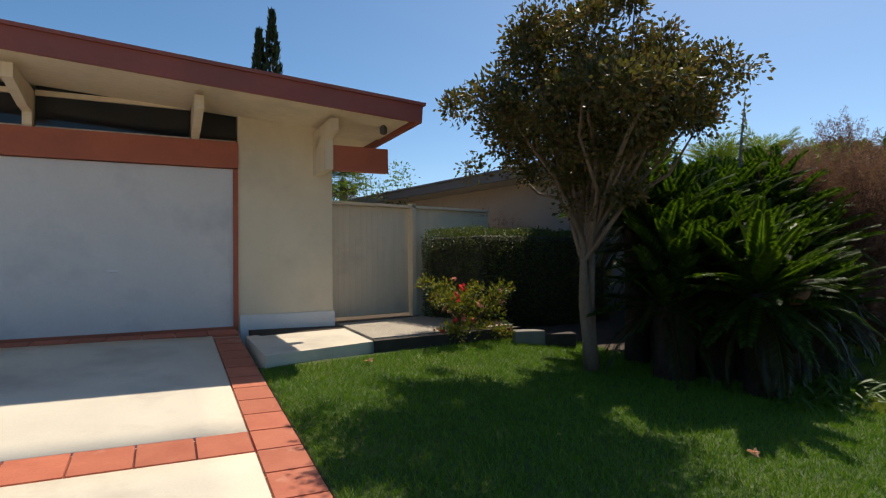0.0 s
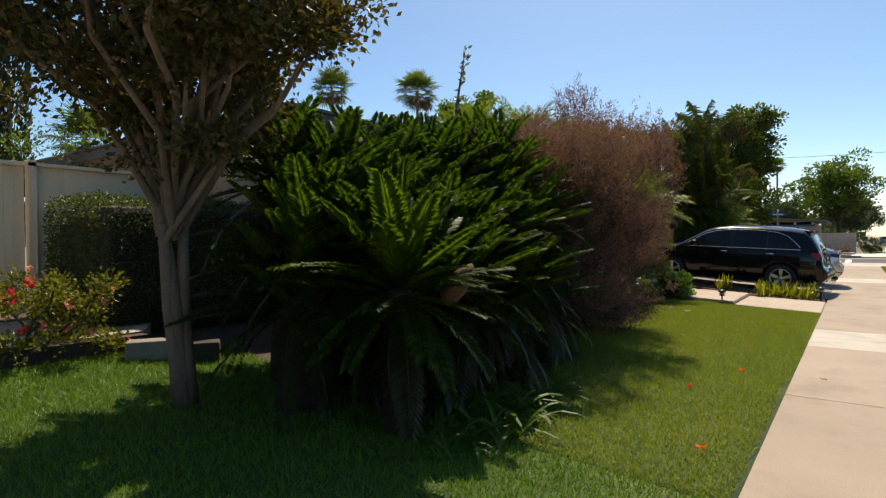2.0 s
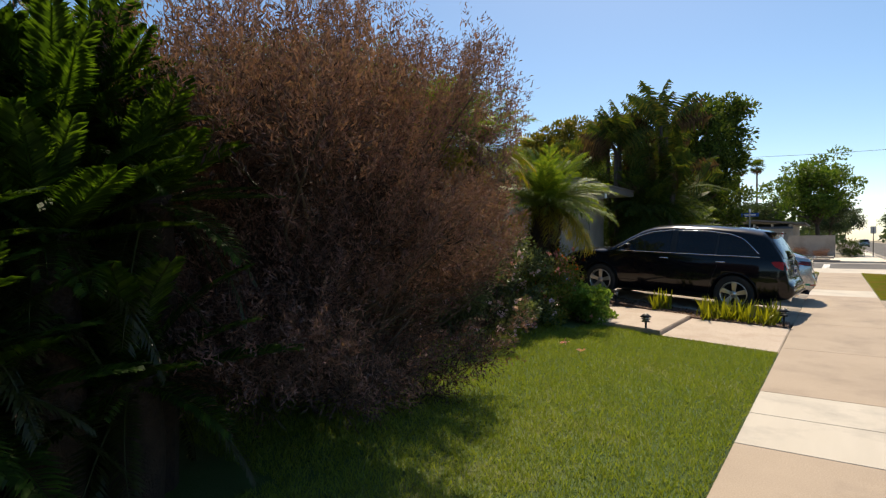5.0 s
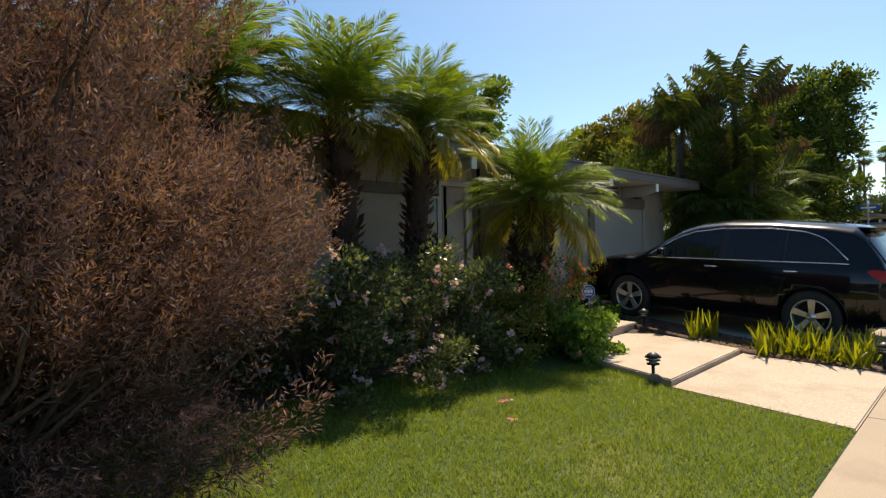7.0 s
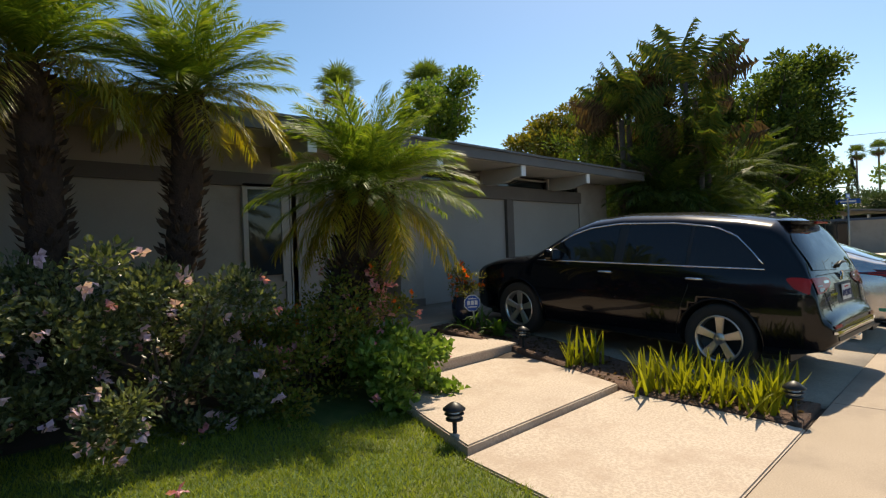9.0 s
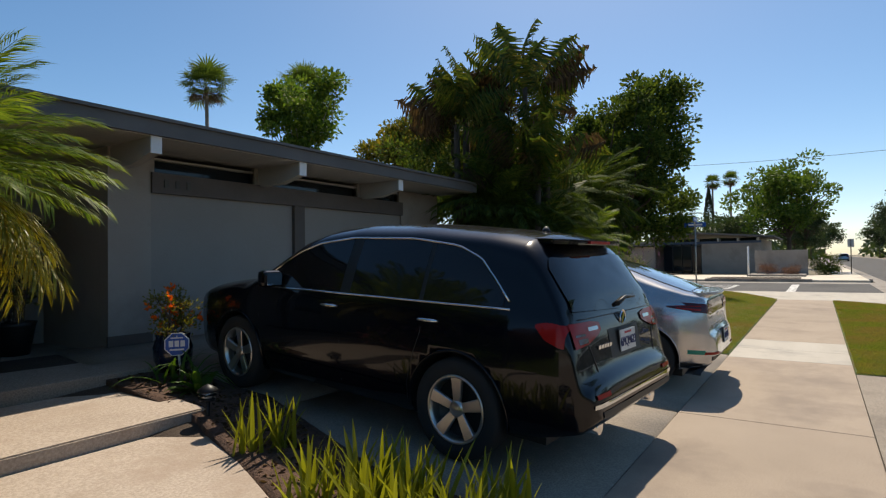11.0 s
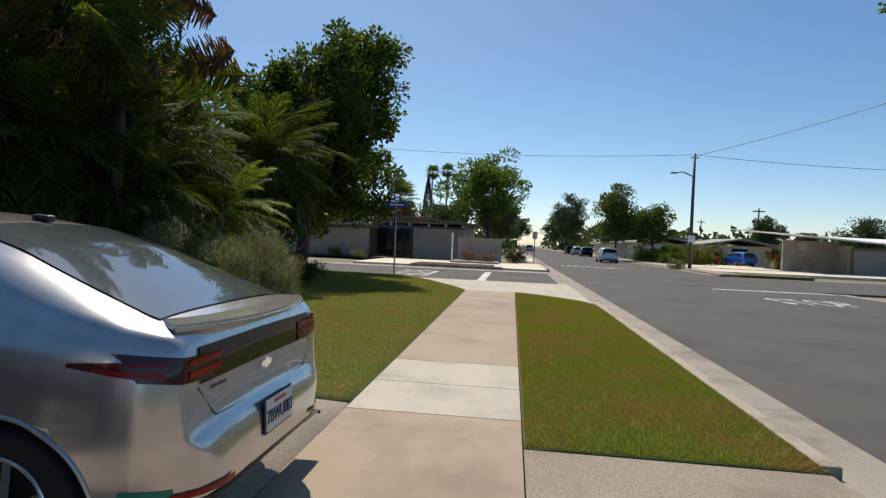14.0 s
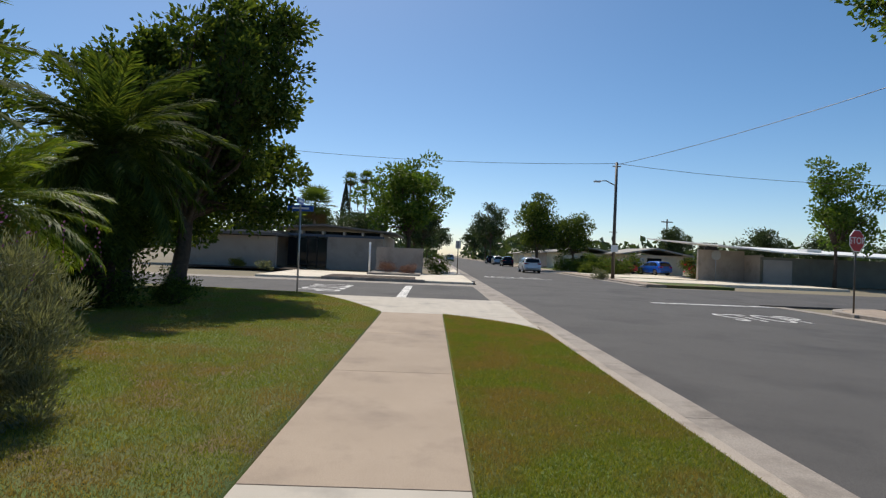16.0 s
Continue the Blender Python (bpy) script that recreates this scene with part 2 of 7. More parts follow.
L_SAGO = foliage("sago palm leaflets", [(0.015, 0.036, 0.004), (0.033, 0.072, 0.007), (0.080, 0.145, 0.013)], 0.5, 0.6)
L_NEWSAGO = foliage("fresh sago leaflets", [(0.035, 0.075, 0.006), (0.060, 0.115, 0.009), (0.085, 0.145, 0.014)], 0.55, 0.5)
L_OLDSAGO = foliage("old sago leaflets", [(0.02, 0.026, 0.008), (0.05, 0.052, 0.014), (0.04, 0.045, 0.012)], 0.3, 0.3)
L_STRAP = foliage("strap leaves", [(0.030, 0.075, 0.010), (0.06, 0.13, 0.015), (0.11, 0.19, 0.028)], 0.4, 0.5)
L_BROWN = foliage("russet twigs", [(0.095, 0.057, 0.053), (0.17, 0.094, 0.085), (0.31, 0.162, 0.142), (0.145, 0.10, 0.09)], 0.3, 0.75)
# darker copy of the russet twigs, with the shrub's self-shadow in its colour
L_SHADETWIG = foliage("russet twigs darkened as shade", [(0.035, 0.022, 0.020), (0.075, 0.045, 0.038), (0.12, 0.075, 0.06)], 0.1, 0.85)
L_DUSK = foliage("dull rose leaves", [(0.045, 0.065, 0.030), (0.10, 0.125, 0.055), (0.22, 0.245, 0.12)], 0.35, 0.3)
L_GERAN = foliage("geranium leaves", [(0.10, 0.19, 0.03), (0.16, 0.26, 0.05), (0.23, 0.32, 0.08)], 0.4)
L_PALM = foliage("date palm leaflets", [(0.07, 0.13, 0.02), (0.13, 0.20, 0.028), (0.21, 0.25, 0.035)], 0.5, 0.5)
L_PALMY = foliage("yellowing palm leaflets", [(0.20, 0.19, 0.02), (0.30, 0.24, 0.025), (0.14, 0.18, 0.03)], 0.45, 0.4)
L_IRIS = foliage("sword leaves", [(0.07, 0.14, 0.015), (0.14, 0.21, 0.02), (0.30, 0.28, 0.02), (0.11, 0.18, 0.02), (0.34, 0.27, 0.03)], 0.45, 0.4)
L_OAK = foliage("dark tree leaves", [(0.034, 0.060, 0.012), (0.066, 0.108, 0.019), (0.145, 0.18, 0.031)], 0.45, 0.8)
L_BRIGHT = foliage("fresh tree leaves", [(0.05, 0.10, 0.015), (0.085, 0.15, 0.022), (0.15, 0.21, 0.035)], 0.5)
L_YELLOW = foliage("yellow green leaves", [(0.10, 0.12, 0.02), (0.17, 0.16, 0.025), (0.25, 0.19, 0.03)], 0.4)
L_BIRD = foliage("torn banana-like leaves", [(0.03, 0.055, 0.012), (0.06, 0.10, 0.016), (0.11, 0.13, 0.02), (0.15, 0.12, 0.025)], 0.4, 0.6)
L_DEAD = foliage("dead brown fronds", [(0.05, 0.030, 0.016), (0.09, 0.055, 0.03), (0.14, 0.09, 0.045)], 0.3, 0.8)
L_BOOT = foliage("dark old leaf bases", [(0.030, 0.018, 0.012), (0.07, 0.042, 0.028), (0.12, 0.075, 0.05)], 0.1, 0.8)
L_FAR = foliage("far tree leaves", [(0.030, 0.052, 0.022), (0.050, 0.080, 0.030), (0.075, 0.105, 0.04)], 0.3)
L_CYPRESS = foliage("cypress sprays", [(0.018, 0.030, 0.012), (0.035, 0.052, 0.018)], 0.2)
L_SAGE = foliage("grey green sage leaves", [(0.10, 0.115, 0.07), (0.17, 0.185, 0.115), (0.27, 0.28, 0.18)], 0.35)
P_PINK = foliage("pink petals", [(0.55, 0.16, 0.22), (0.65, 0.26, 0.32), (0.60, 0.32, 0.36)], 0.4)
P_RED = foliage("red petals", [(0.60, 0.03, 0.05), (0.70, 0.07, 0.10)], 0.4)
P_ORANGE = foliage("orange petals", [(0.75, 0.11, 0.01), (0.85, 0.20, 0.02)], 0.4)
P_MAUVE = foliage("mauve petals", [(0.62, 0.40, 0.55), (0.75, 0.55, 0.66)], 0.4)
P_PURPLE = foliage("purple flower spikes", [(0.13, 0.05, 0.20), (0.22, 0.10, 0.30)], 0.4)
P_FALLEN = foliage("fallen pink petals", [(0.65, 0.30, 0.24), (0.75, 0.45, 0.36)], 0.3)

# ---- building helpers ----
def box(bm, x0, x1, y0, y1, z0, z1, m=None, bevel=0.0):
    """A box; m: a pose for it; bevel: rounds its edges."""
    vs = [bm.verts.new((x, y, z)) for x in (x0, x1) for y in (y0, y1) for z in (z0, z1)]
    if m:
        for v in vs:
            v.co = m @ v.co
    fs = [bm.faces.new([vs[i] for i in f]) for f in ((0, 1, 3, 2), (4, 6, 7, 5), (0, 4, 5, 1), (2, 3, 7, 6), (0, 2, 6, 4), (1, 5, 7, 3))]
    if bevel:
        edges = {e for f in fs for e in f.edges}
        bmesh.ops.bevel(bm, geom=list(edges), offset=bevel, segments=2, affect="EDGES", profile=0.5)
    return bm


def boxes(*some, m=None, bevel=0.0):
    bm = bmesh.new()
    for b in some:
        box(bm, *b, m=m, bevel=bevel)
    return bm


def tube(bm, path, radii, sides=8, caps=True):
    """A round tube along points, with a radius at each."""
    path = [Vector(p) for p in path]
    rings = []
    side = None
    for i, p in enumerate(path):
        d = (path[min(i + 1, len(path) - 1)] - path[max(i - 1, 0)]).normalized()
        if side is None:
            side = d.orthogonal().normalized()
        side = (side - d * side.dot(d)).normalized()
        other = d.cross(side)
        rings.append([bm.verts.new(p + radii[i] * (math.cos(a) * side + math.sin(a) * other)) for a in (2 * math.pi * k / sides for k in range(sides))])
    for a, b in zip(rings, rings[1:]):
        for k in range(sides):
            f = bm.faces.new((a[k], a[(k + 1) % sides], b[(k + 1) % sides], b[k]))
            f.smooth = True
    if caps:
        bm.faces.new(rings[0][::-1])
        bm.faces.new(rings[-1])
    return bm


def lathe(bm, profile, sides=20, at=(0, 0, 0)):
    """A turned shape from (radius, height) pairs."""
    rings = [[bm.verts.new((at[0] + r * math.cos(2 * math.pi * k / sides), at[1] + r * math.sin(2 * math.pi * k / sides), at[2] + z)) for k in range(sides)] for r, z in profile]
    for a, b in zip(rings, rings[1:]):
        for k in range(sides):
            bm.faces.new((a[k], a[(k + 1) % sides], b[(k + 1) % sides], b[k])).smooth = True
    bm.faces.new(rings[0][::-1])
    bm.faces.new(rings[-1])
    return bm


def extruded(bm, outline, lo, hi, axis="z", m=None):
    """A plate of an outline of pairs, between lo and hi along an axis."""
    place = {"z": lambda a, b, c: (a, b, c), "y": lambda a, b, c: (a, c, b), "x": lambda a, b, c: (c, a, b)}[axis]
    low, high = ([bm.verts.new(place(a, b, c)) for a, b in outline] for c in (lo, hi))
    if m:
        for v in low + high:
            v.co = m @ v.co
    bm.faces.new(low[::-1])
    bm.faces.new(high)
    for i in range(len(outline)):
        j = (i + 1) % len(outline)
        bm.faces.new((low[i], low[j], high[j], high[i]))
    bmesh.ops.recalc_face_normals(bm, faces=bm.faces)
    return bm


def mesh_of(bm, material, name="mesh"):
    me = bpy.data.meshes.new(name)
    bm.to_mesh(me)
    bm.free()
    me.materials.append(material)
    return me


def part(name, bm, material, parent=None, label=""):
    ob = new(name, mesh_of(bm, material, name) if isinstance(bm, bmesh.types.BMesh) else bm)
    ob.parent = parent
    if label:
        ob["label"] = label
    return ob


def frames(*bars, mat, parent):
    for b in bars:
        part("frame_bar", boxes(b), mat, parent)


def thing(name, label, category, group="", at=(0, 0, 0), turn=0.0):
    ob = new(name)
    ob.empty_display_size = 0.1
    ob.matrix_basis = pose(*at, 0, 0, turn)
    return tagged(ob, label, category, group)


def structure(name, bm, material, label="", category=""):
    return tagged(part(name, bm, material), label, category, kind="structure")


def raw(name, verts, faces, material, smooth=False):
    me = bpy.data.meshes.new(name)
    me.from_pydata(np.asarray(verts).tolist(), [], np.asarray(faces).tolist())
    if smooth:
        me.polygons.foreach_set("use_smooth", [True] * len(me.polygons))
    me.materials.append(material)
    return me


# ---- the lie of the land ----
def rise(y, steps):
    return float(np.interp(y, [a for a, _ in steps], [b for _, b in steps]))


def ground_height(x, y):
    """The lots rise gently from the pavement to the houses."""
    if y <= 0.45:
        return 0.0
    first = rise(y, ((0.45, 0.0), (3.2, 0.23), (5.5, 0.44), (7.4, 0.62), (12, 0.7)))
    second = rise(y, ((0.45, 0.0), (3.3, 0.07), (5.0, 0.25), (6.6, 0.5), (12, 0.6)))
    drive = rise(y, ((0.45, 0.0), (1.46, 0.05), (4.2, 0.24), (6.6, 0.5), (12, 0.6)))
    third = rise(y, ((0.45, 0.0), (3.0, 0.05), (8.0, 0.12), (12, 0.2)))
    if x < 9:
        k = min(1, max(0, (x - 5.2) / 3.0))
        return first * (1 - k) + second * k
    if x < 18:
        return second
    if x < 26:
        k = min(1, (x - 18) / 1.0)
        return second * (1 - k) + drive * k
    k = min(1, (x - 26) / 3.0)
    return drive * (1 - k) + third * k


def sheet(x0, x1, y0, y1, step, lift, inside=None, skirt=0.15):
    """A patch of ground that follows the lie of the land, with a skirt down its rim."""
    bm = bmesh.new()
    nx, ny = max(1, round((x1 - x0) / step)), max(1, round((y1 - y0) / step))
    grid = {}
    for i in range(nx + 1):
        for j in range(ny + 1):
            x, y = x0 + (x1 - x0) * i / nx, y0 + (y1 - y0) * j / ny
            if inside:
                x, y = inside(x, y)
            grid[i, j] = bm.verts.new((x, y, ground_height(x, y) + lift))
    for i in range(nx):
        for j in range(ny):
            bm.faces.new((grid[i, j], grid[i + 1, j], grid[i + 1, j + 1], grid[i, j + 1])).smooth = True
    rim = [e for e in bm.edges if e.is_boundary]
    low = bmesh.ops.extrude_edge_only(bm, edges=rim)["geom"]
    for v in low:
        if isinstance(v, bmesh.types.BMVert):
            v.co.z -= skirt
    bmesh.ops.recalc_face_normals(bm, faces=bm.faces)
    return bm


# ---- ground, road, kerbs ----
g = bmesh.new()
box(g, -700, 900, -700, 700, -0.9, -0.22)
structure("ground", g, FIELD, "dry bare ground that runs to the horizon", "ground")
road = boxes((-200, 420, -14.8, -3.9, -0.5, -0.13))
box(road, 43.6, 53.4, -3.9, 120, -0.5, -0.127)
box(road, 48.0, 60.0, -120, -14.8, -0.5, -0.126)
structure("road", road, ASPHALT, "worn grey asphalt residential street", "road")


def kerb_run(name, outline_top):
    structure(name, outline_top, GUTTERC, "grey concrete kerb and gutter", "kerb")


k = boxes((-200, 18.2, -3.32, -3.16, -0.4, 0.0), (25.1, 36.6, -3.32, -3.16, -0.4, 0.0), bevel=0.02)
box(k, 18.2, 25.1, -3.32, -3.16, -0.4, -0.09, bevel=0.015)
box(k, 36.6, 43.55, -3.32, -3.16, -0.4, -0.075, bevel=0.015)
structure("kerb_north", k, KERBC, "pale worn concrete kerb", "kerb")
gut = boxes(*[(x, x + 2.99, -3.9, -3.325, -0.4, -0.118) for x in range(-60, 43, 3)], *[(x, x + 5.9, -3.9, -3.325, -0.4, -0.118) for x in range(55, 200, 6)])
box(gut, 41.5, 55.3, -3.9, -2.95, -0.45, -0.12)
kerb_run("gutter_north", gut)
far = boxes((-200, 47.0, -15.4, -14.8, -0.4, -0.11), (-200, 43.0, -15.55, -15.4, -0.4, 0.0), (62, 420, -15.4, -14.8, -0.4, -0.11), (62, 420, -15.55, -15.4, -0.4, 0.0))
kerb_run("kerb_south", far)
corner = bmesh.new()
for i in range(8):
    a0, a1 = i * math.pi / 16, (i + 1) * math.pi / 16
    pts = [(43.0 + r * math.sin(a), -18.6 + r * math.cos(a)) for r, a in ((3.35, a0), (3.35, a1), (3.05, a1), (3.05, a0))]
    extruded(corner, pts, -0.4, 0.0)
kerb_run("kerb_corner", corner)
fan = [(43.0, -18.6)] + [(43.0 + 3.04 * math.sin(i * math.pi / 16), -18.6 + 3.04 * math.cos(i * math.pi / 16)) for i in range(9)]
structure("pavement_corner_fan", extruded(bmesh.new(), fan[::-1], -0.4, -0.008), CONCRETE, "pale rounded concrete pavement corner", "pavement")
structure("pavement_corner", boxes((30, 43, -16.9, -15.55, -0.4, -0.005)), CONCRETE, "pale concrete pavement at the corner", "pavement")
structure("pavement_south", boxes((63, 400, -17.2, -15.55, -0.4, -0.005)), CONCRETE, "pale concrete pavement across the street", "pavement")
cross = boxes((38.32, 43.55, -3.155, 0.5, -0.45, -0.03))
box(cross, 35.0, 38.315, -3.155, -1.08, -0.45, -0.032)
box(cross, 38.0, 43.55, 0.505, 4.4, -0.45, -0.034)
structure("ramp", cross, PALESLAB, "pale concrete kerb ramp at the corner", "pavement")
structure("gutter_cross", boxes((43.1, 43.7, 3.6, 120, -0.45, -0.11), (53.3, 55.3, -2.95, 120, -0.45, -0.115)), GUTTERC, "grey concrete gutter of the side street", "gutter")
structure("pavement_far", boxes((55.3, 64.6, -3.1, 9.0, -0.45, 0.0), (64.6, 400, -3.1, -1.5, -0.45, 0.0)), DRIVE, "pale concrete forecourt and pavement", "pavement")
structure("kerb_far", boxes((55.15, 55.3, -0.4, 5.3, -0.45, 0.06), (57.0, 300, -3.32, -3.1, -0.45, 0.0)), GUTTERC, "dark weathered kerb of the far corner", "kerb")

# ---- pavement slabs ----
pavement = structure("pavement", boxes((-60, 38.3, -1.05, 0.435, -0.4, -0.012)), SOIL, "warm beige concrete pavement in long slabs", "pavement")
JOINTS = [-24, -21, -18, -15, -12, -9, -6, -3, 0.1, 3.1, 6.0, 9.0, 11.96, 12.85, 13.7, 16.4, 19.3, 22.0, 25.57, 26.6, 27.68, 31.2, 34.6, 38.3]
for a, b in zip(JOINTS, JOINTS[1:]):
    pale = 11.9 < a < 13.0 or 25.5 < a < 27
    slab = part("slab", boxes((a + 0.005, b - 0.005, -1.065, 0.45, -0.2, 0.0), bevel=0.006), PALESLAB if pale else CONCRETE, pavement, "newer pale grey slab" if pale else "")

# ---- lawns ----
def drive_edge(y):
    """The right-hand rim of the first drive."""
    return 1.598 + 0.1935 * (y - 3.79)


def rounded_corner(x, y):
    """The corner of the kerb strip is rounded where the pavement meets the side street."""
    if x > 35.4:
        edge = -3.16 + 2.05 * ((x - 35.4) / 2.85) ** 2
        y = max(y, edge) if y < edge else y
    return x, y


def corner_lawn(x, y):
    lim = 38.3 if y < 0.5 else 38.3 + 4.9 * (1 - max(0.0, 1 - (y - 0.45) / 3.4) ** 1.6)
    return 25.75 + (x - 25.75) * (min(lim, 43.1) - 25.75) / (43.1 - 25.75), y


structure("lawn_first", sheet(1.58, 6.2, 0.47, 5.6, 0.2, 0.0, lambda x, y: (drive_edge(y) + (x - 1.58) / 4.62 * (6.2 - drive_edge(y)), y)), TURF, "short bright green lawn", "lawn")
def path_side(y):
    """The rim of the second lawn along the stepped path."""
    return 15.925 + 0.16 * (y - 0.46) if y < 2.02 else 16.215 + 0.38 * (y - 2.03)


structure("lawn_second", sheet(6.2, 16.2, 0.452, 4.3, 0.16, -0.004, lambda x, y: (6.2 + (x - 6.2) / 10.0 * (path_side(y) - 6.2), y)), TURF, "short yellow-green lawn beside the pavement", "lawn")
structure("lawn_third", sheet(25.75, 43.1, 0.47, 12.0, 0.25, 0.0, corner_lawn), DRYTURF, "patchy green and brown corner lawn", "lawn")
structure("lawn_strip", sheet(2.0, 18.3, -3.16, -1.075, 0.3, 0.0), DRYTURF, "patchy lawn strip along the kerb", "lawn")
structure("lawn_strip_far", sheet(24.95, 38.25, -3.16, -1.075, 0.15, 0.0, rounded_corner), DRYTURF, "patchy green and brown lawn strip along the kerb", "lawn")
structure("bed", sheet(5.2, 18.0, 2.0, 6.6, 0.3, -0.012), SOIL, "dark planting bed", "soil")
structure("bed_house", sheet(2.5, 8.0, 5.5, 14, 0.4, -0.02), SOIL, "dark planting bed by the fence", "soil")
structure("apron", boxes((18.3, 24.95, -3.16, -1.075, -0.4, -0.01)), OLDCON, "worn concrete drive apron", "drive")
structure("yard", sheet(25.8, 44, 11.8, 60, 2.0, -0.03), FIELD, "bare garden ground", "ground")
structure("yard_back", sheet(-40, 26, 12.0, 60, 2.0, -0.3), FIELD, "bare garden ground", "ground")
structure("lawn_far_side", boxes((30, 43, -40, -16.9, -0.4, 0.0), (63, 120, -22, -17.2, -0.4, -0.02)), DRYTURF, "dry lawn across the street", "lawn")

# second drive, with a joint down the middle and a joint across
drive = structure("drive_second", sheet(18.4, 25.72, 0.46, 6.7, 0.4, -0.03), SOIL, "smooth grey concrete driveway that rises to the garage", "drive")
for x0, x1 in ((19.15, 21.98), (22.02, 25.7)):
    for y0, y1 in ((0.46, 3.4), (3.42, 6.7)):
        part("slab", sheet(x0, x1, y0, y1, 0.6, 0.0, skirt=0.1), OLDCON, drive)

# first drive: pale slabs framed by terracotta tiles, set askew to the street
SKEW = -11.0
DRIVE_FRAME = pose(1.30, 3.85, 0, 0, 0, SKEW)


def askew(u, v):
    x, y, _ = DRIVE_FRAME @ Vector((u, v, 0))
    return x, max(0.47, y)


drive1 = structure("drive_first", sheet(-9, 0.31, -5.5, 3.86, 0.4, -0.022, askew), GROUT, "pale concrete driveway framed by terracotta tiles", "drive")
for v0, v1 in ((-5.5, -0.19), (0.19, 3.44)):
    part("slab", sheet(-9, -0.01, v0, v1, 0.3, -0.002, askew, skirt=0.08), DRIVE, drive1)


def tile(w, d):
    bm = box(bmesh.new(), -w / 2 + 0.005, w / 2 - 0.005, -d / 2 + 0.005, d / 2 - 0.005, -0.03, 0.002)
    return mesh_of(bm, TILE, "tile")


tile_run, tile_cross, tile_base = tile(0.30, 0.345), tile(0.345, 0.36), tile(0.36, 0.36)
TILES = [(tile_run, *(DRIVE_FRAME @ Vector((0.15, 0.35 * i, 0))).xy, SKEW) for i in range(-9, 10)]
TILES += [(tile_cross, *(DRIVE_FRAME @ Vector((-0.18 - 0.35 * i, 0, 0))).xy, SKEW) for i in range(24)]
TILES += [(tile_base, *(DRIVE_FRAME @ Vector((0.13 - 0.365 * i, 3.64, 0))).xy, SKEW) for i in range(25)]


def lay_tiles():
    for me, x, y, turn in TILES:
        ob = new("tile", me)
        ob.parent = drive1
        tilt = math.degrees(math.atan((ground_height(x, y + 0.2) - ground_height(x, y - 0.2)) / 0.4))
        ob.matrix_basis = pose(x, y, ground_height(x, y), tilt, 0, 0) @ pose(0, 0, 0, 0, 0, turn)


# ---- front path of the second house: four stepped pads ----
for x0, x1, s0, s1, y0, y1, z, rising in ((15.92, 18.34, 0.25, 0.1, 0.456, 2.02, 0.012, 0.046), (16.22, 18.40, 0.65, 0.7, 2.03, 3.74, 0.12, 0.02), (17.05, 19.12, 0.2, 0.12, 3.75, 5.2, 0.255, 0.03)):
    bm = extruded(bmesh.new(), [(x0, y0), (x1, y0), (x1 + s1, y1), (x0 + s0, y1)], -0.2, z)
    for v in bm.verts:
        if v.co.z > 0:
            v.co.z += rising * (v.co.y - y0) / (y1 - y0)
    bm.normal_update()
    top = max(bm.faces, key=lambda f: f.calc_center_median().z)
    bmesh.ops.bevel(bm, geom=list(top.edges), offset=0.012, segments=2, affect="EDGES")
    tagged(part("path_pad", bm, PAD), "buff concrete path pad with a worn edge", "path pad", "front path pads", "structure")
structure("porch", boxes((17.0, 19.9, 5.2, 8.4, -0.1, 0.42), bevel=0.01), OLDCON, "shaded concrete porch slab", "porch")
def bed_shape(x, y):
    k = min(1, max(0, (y - 1.8) / 1.9))
    left, right = 18.36 + 0.62 * k, 19.12 + 0.64 * k
    return left + (x - 18.35) / 1.4 * (right - left), y


structure("mulch_bed", sheet(18.35, 19.75, 0.5, 5.3, 0.2, 0.02, bed_shape), MULCH, "bark mulch bed beside the driveway", "mulch")

# concrete step and aggregate walk by the first house
structure("step_slab", extruded(bmesh.new(), [(2.0, 5.55), (3.35, 5.7), (3.72, 7.2), (2.35, 7.2)], 0.1, 0.57), DRIVE, "pale concrete step by the garage", "step")
structure("walk_aggregate", extruded(bmesh.new(), [(3.36, 5.75), (5.5, 5.6), (6.4, 7.0), (6.6, 8.3), (3.8, 8.3), (3.72, 7.2)], 0.1, 0.60), AGGREGATE, "exposed aggregate garden walk", "walk")
structure("walk_edge", extruded(bmesh.new(), [(3.30, 5.62), (5.5, 5.45), (5.55, 5.58), (3.36, 5.75)], 0.1, 0.585), WOOD_SHADE, "dark timber edge of the walk", "edging")

# ---- first house: cream garage with terracotta trim ----
house = thing("house", "cream stucco garage house with terracotta red trim", "house")
HY = 7.36
for b in ((2.44, 3.72, HY, HY + 6, 0.3, 3.50), (-8, -0.42, HY, HY + 6, 0.3, 3.6), (-0.418, 2.438, HY + 5.8, HY + 6, 0.3, 3.6)):
    part("wall", boxes(b), CREAM, house)
part("plinth", boxes((2.46, 3.74, HY - 0.03, HY, 0.3, 0.80)), WHITEPAINT, house, "white painted plinth")
door = part("garage_door", boxes((-0.35, 2.38, HY + 0.02, HY + 0.06, 0.66, 2.75)), WHITEDOOR, house, "plain white garage door")
part("handle", boxes((0.93, 1.05, HY + 0.0, HY + 0.02, 1.40, 1.43), bevel=0.006), WHITEPAINT, door)
for x0 in (-0.42, 2.38):
    part("door_trim", boxes((x0, x0 + 0.06, HY - 0.02, HY + 0.05, 0.62, 2.75)), TERRA, house)
part("door_sill", boxes((-0.42, 2.44, HY - 0.02, HY + 0.05, 0.60, 0.66)), TERRA, house)
part("header", boxes((-0.46, 2.44, HY - 0.06, HY + 0.06, 2.76, 3.10)), TERRA, house, "terracotta painted header board")
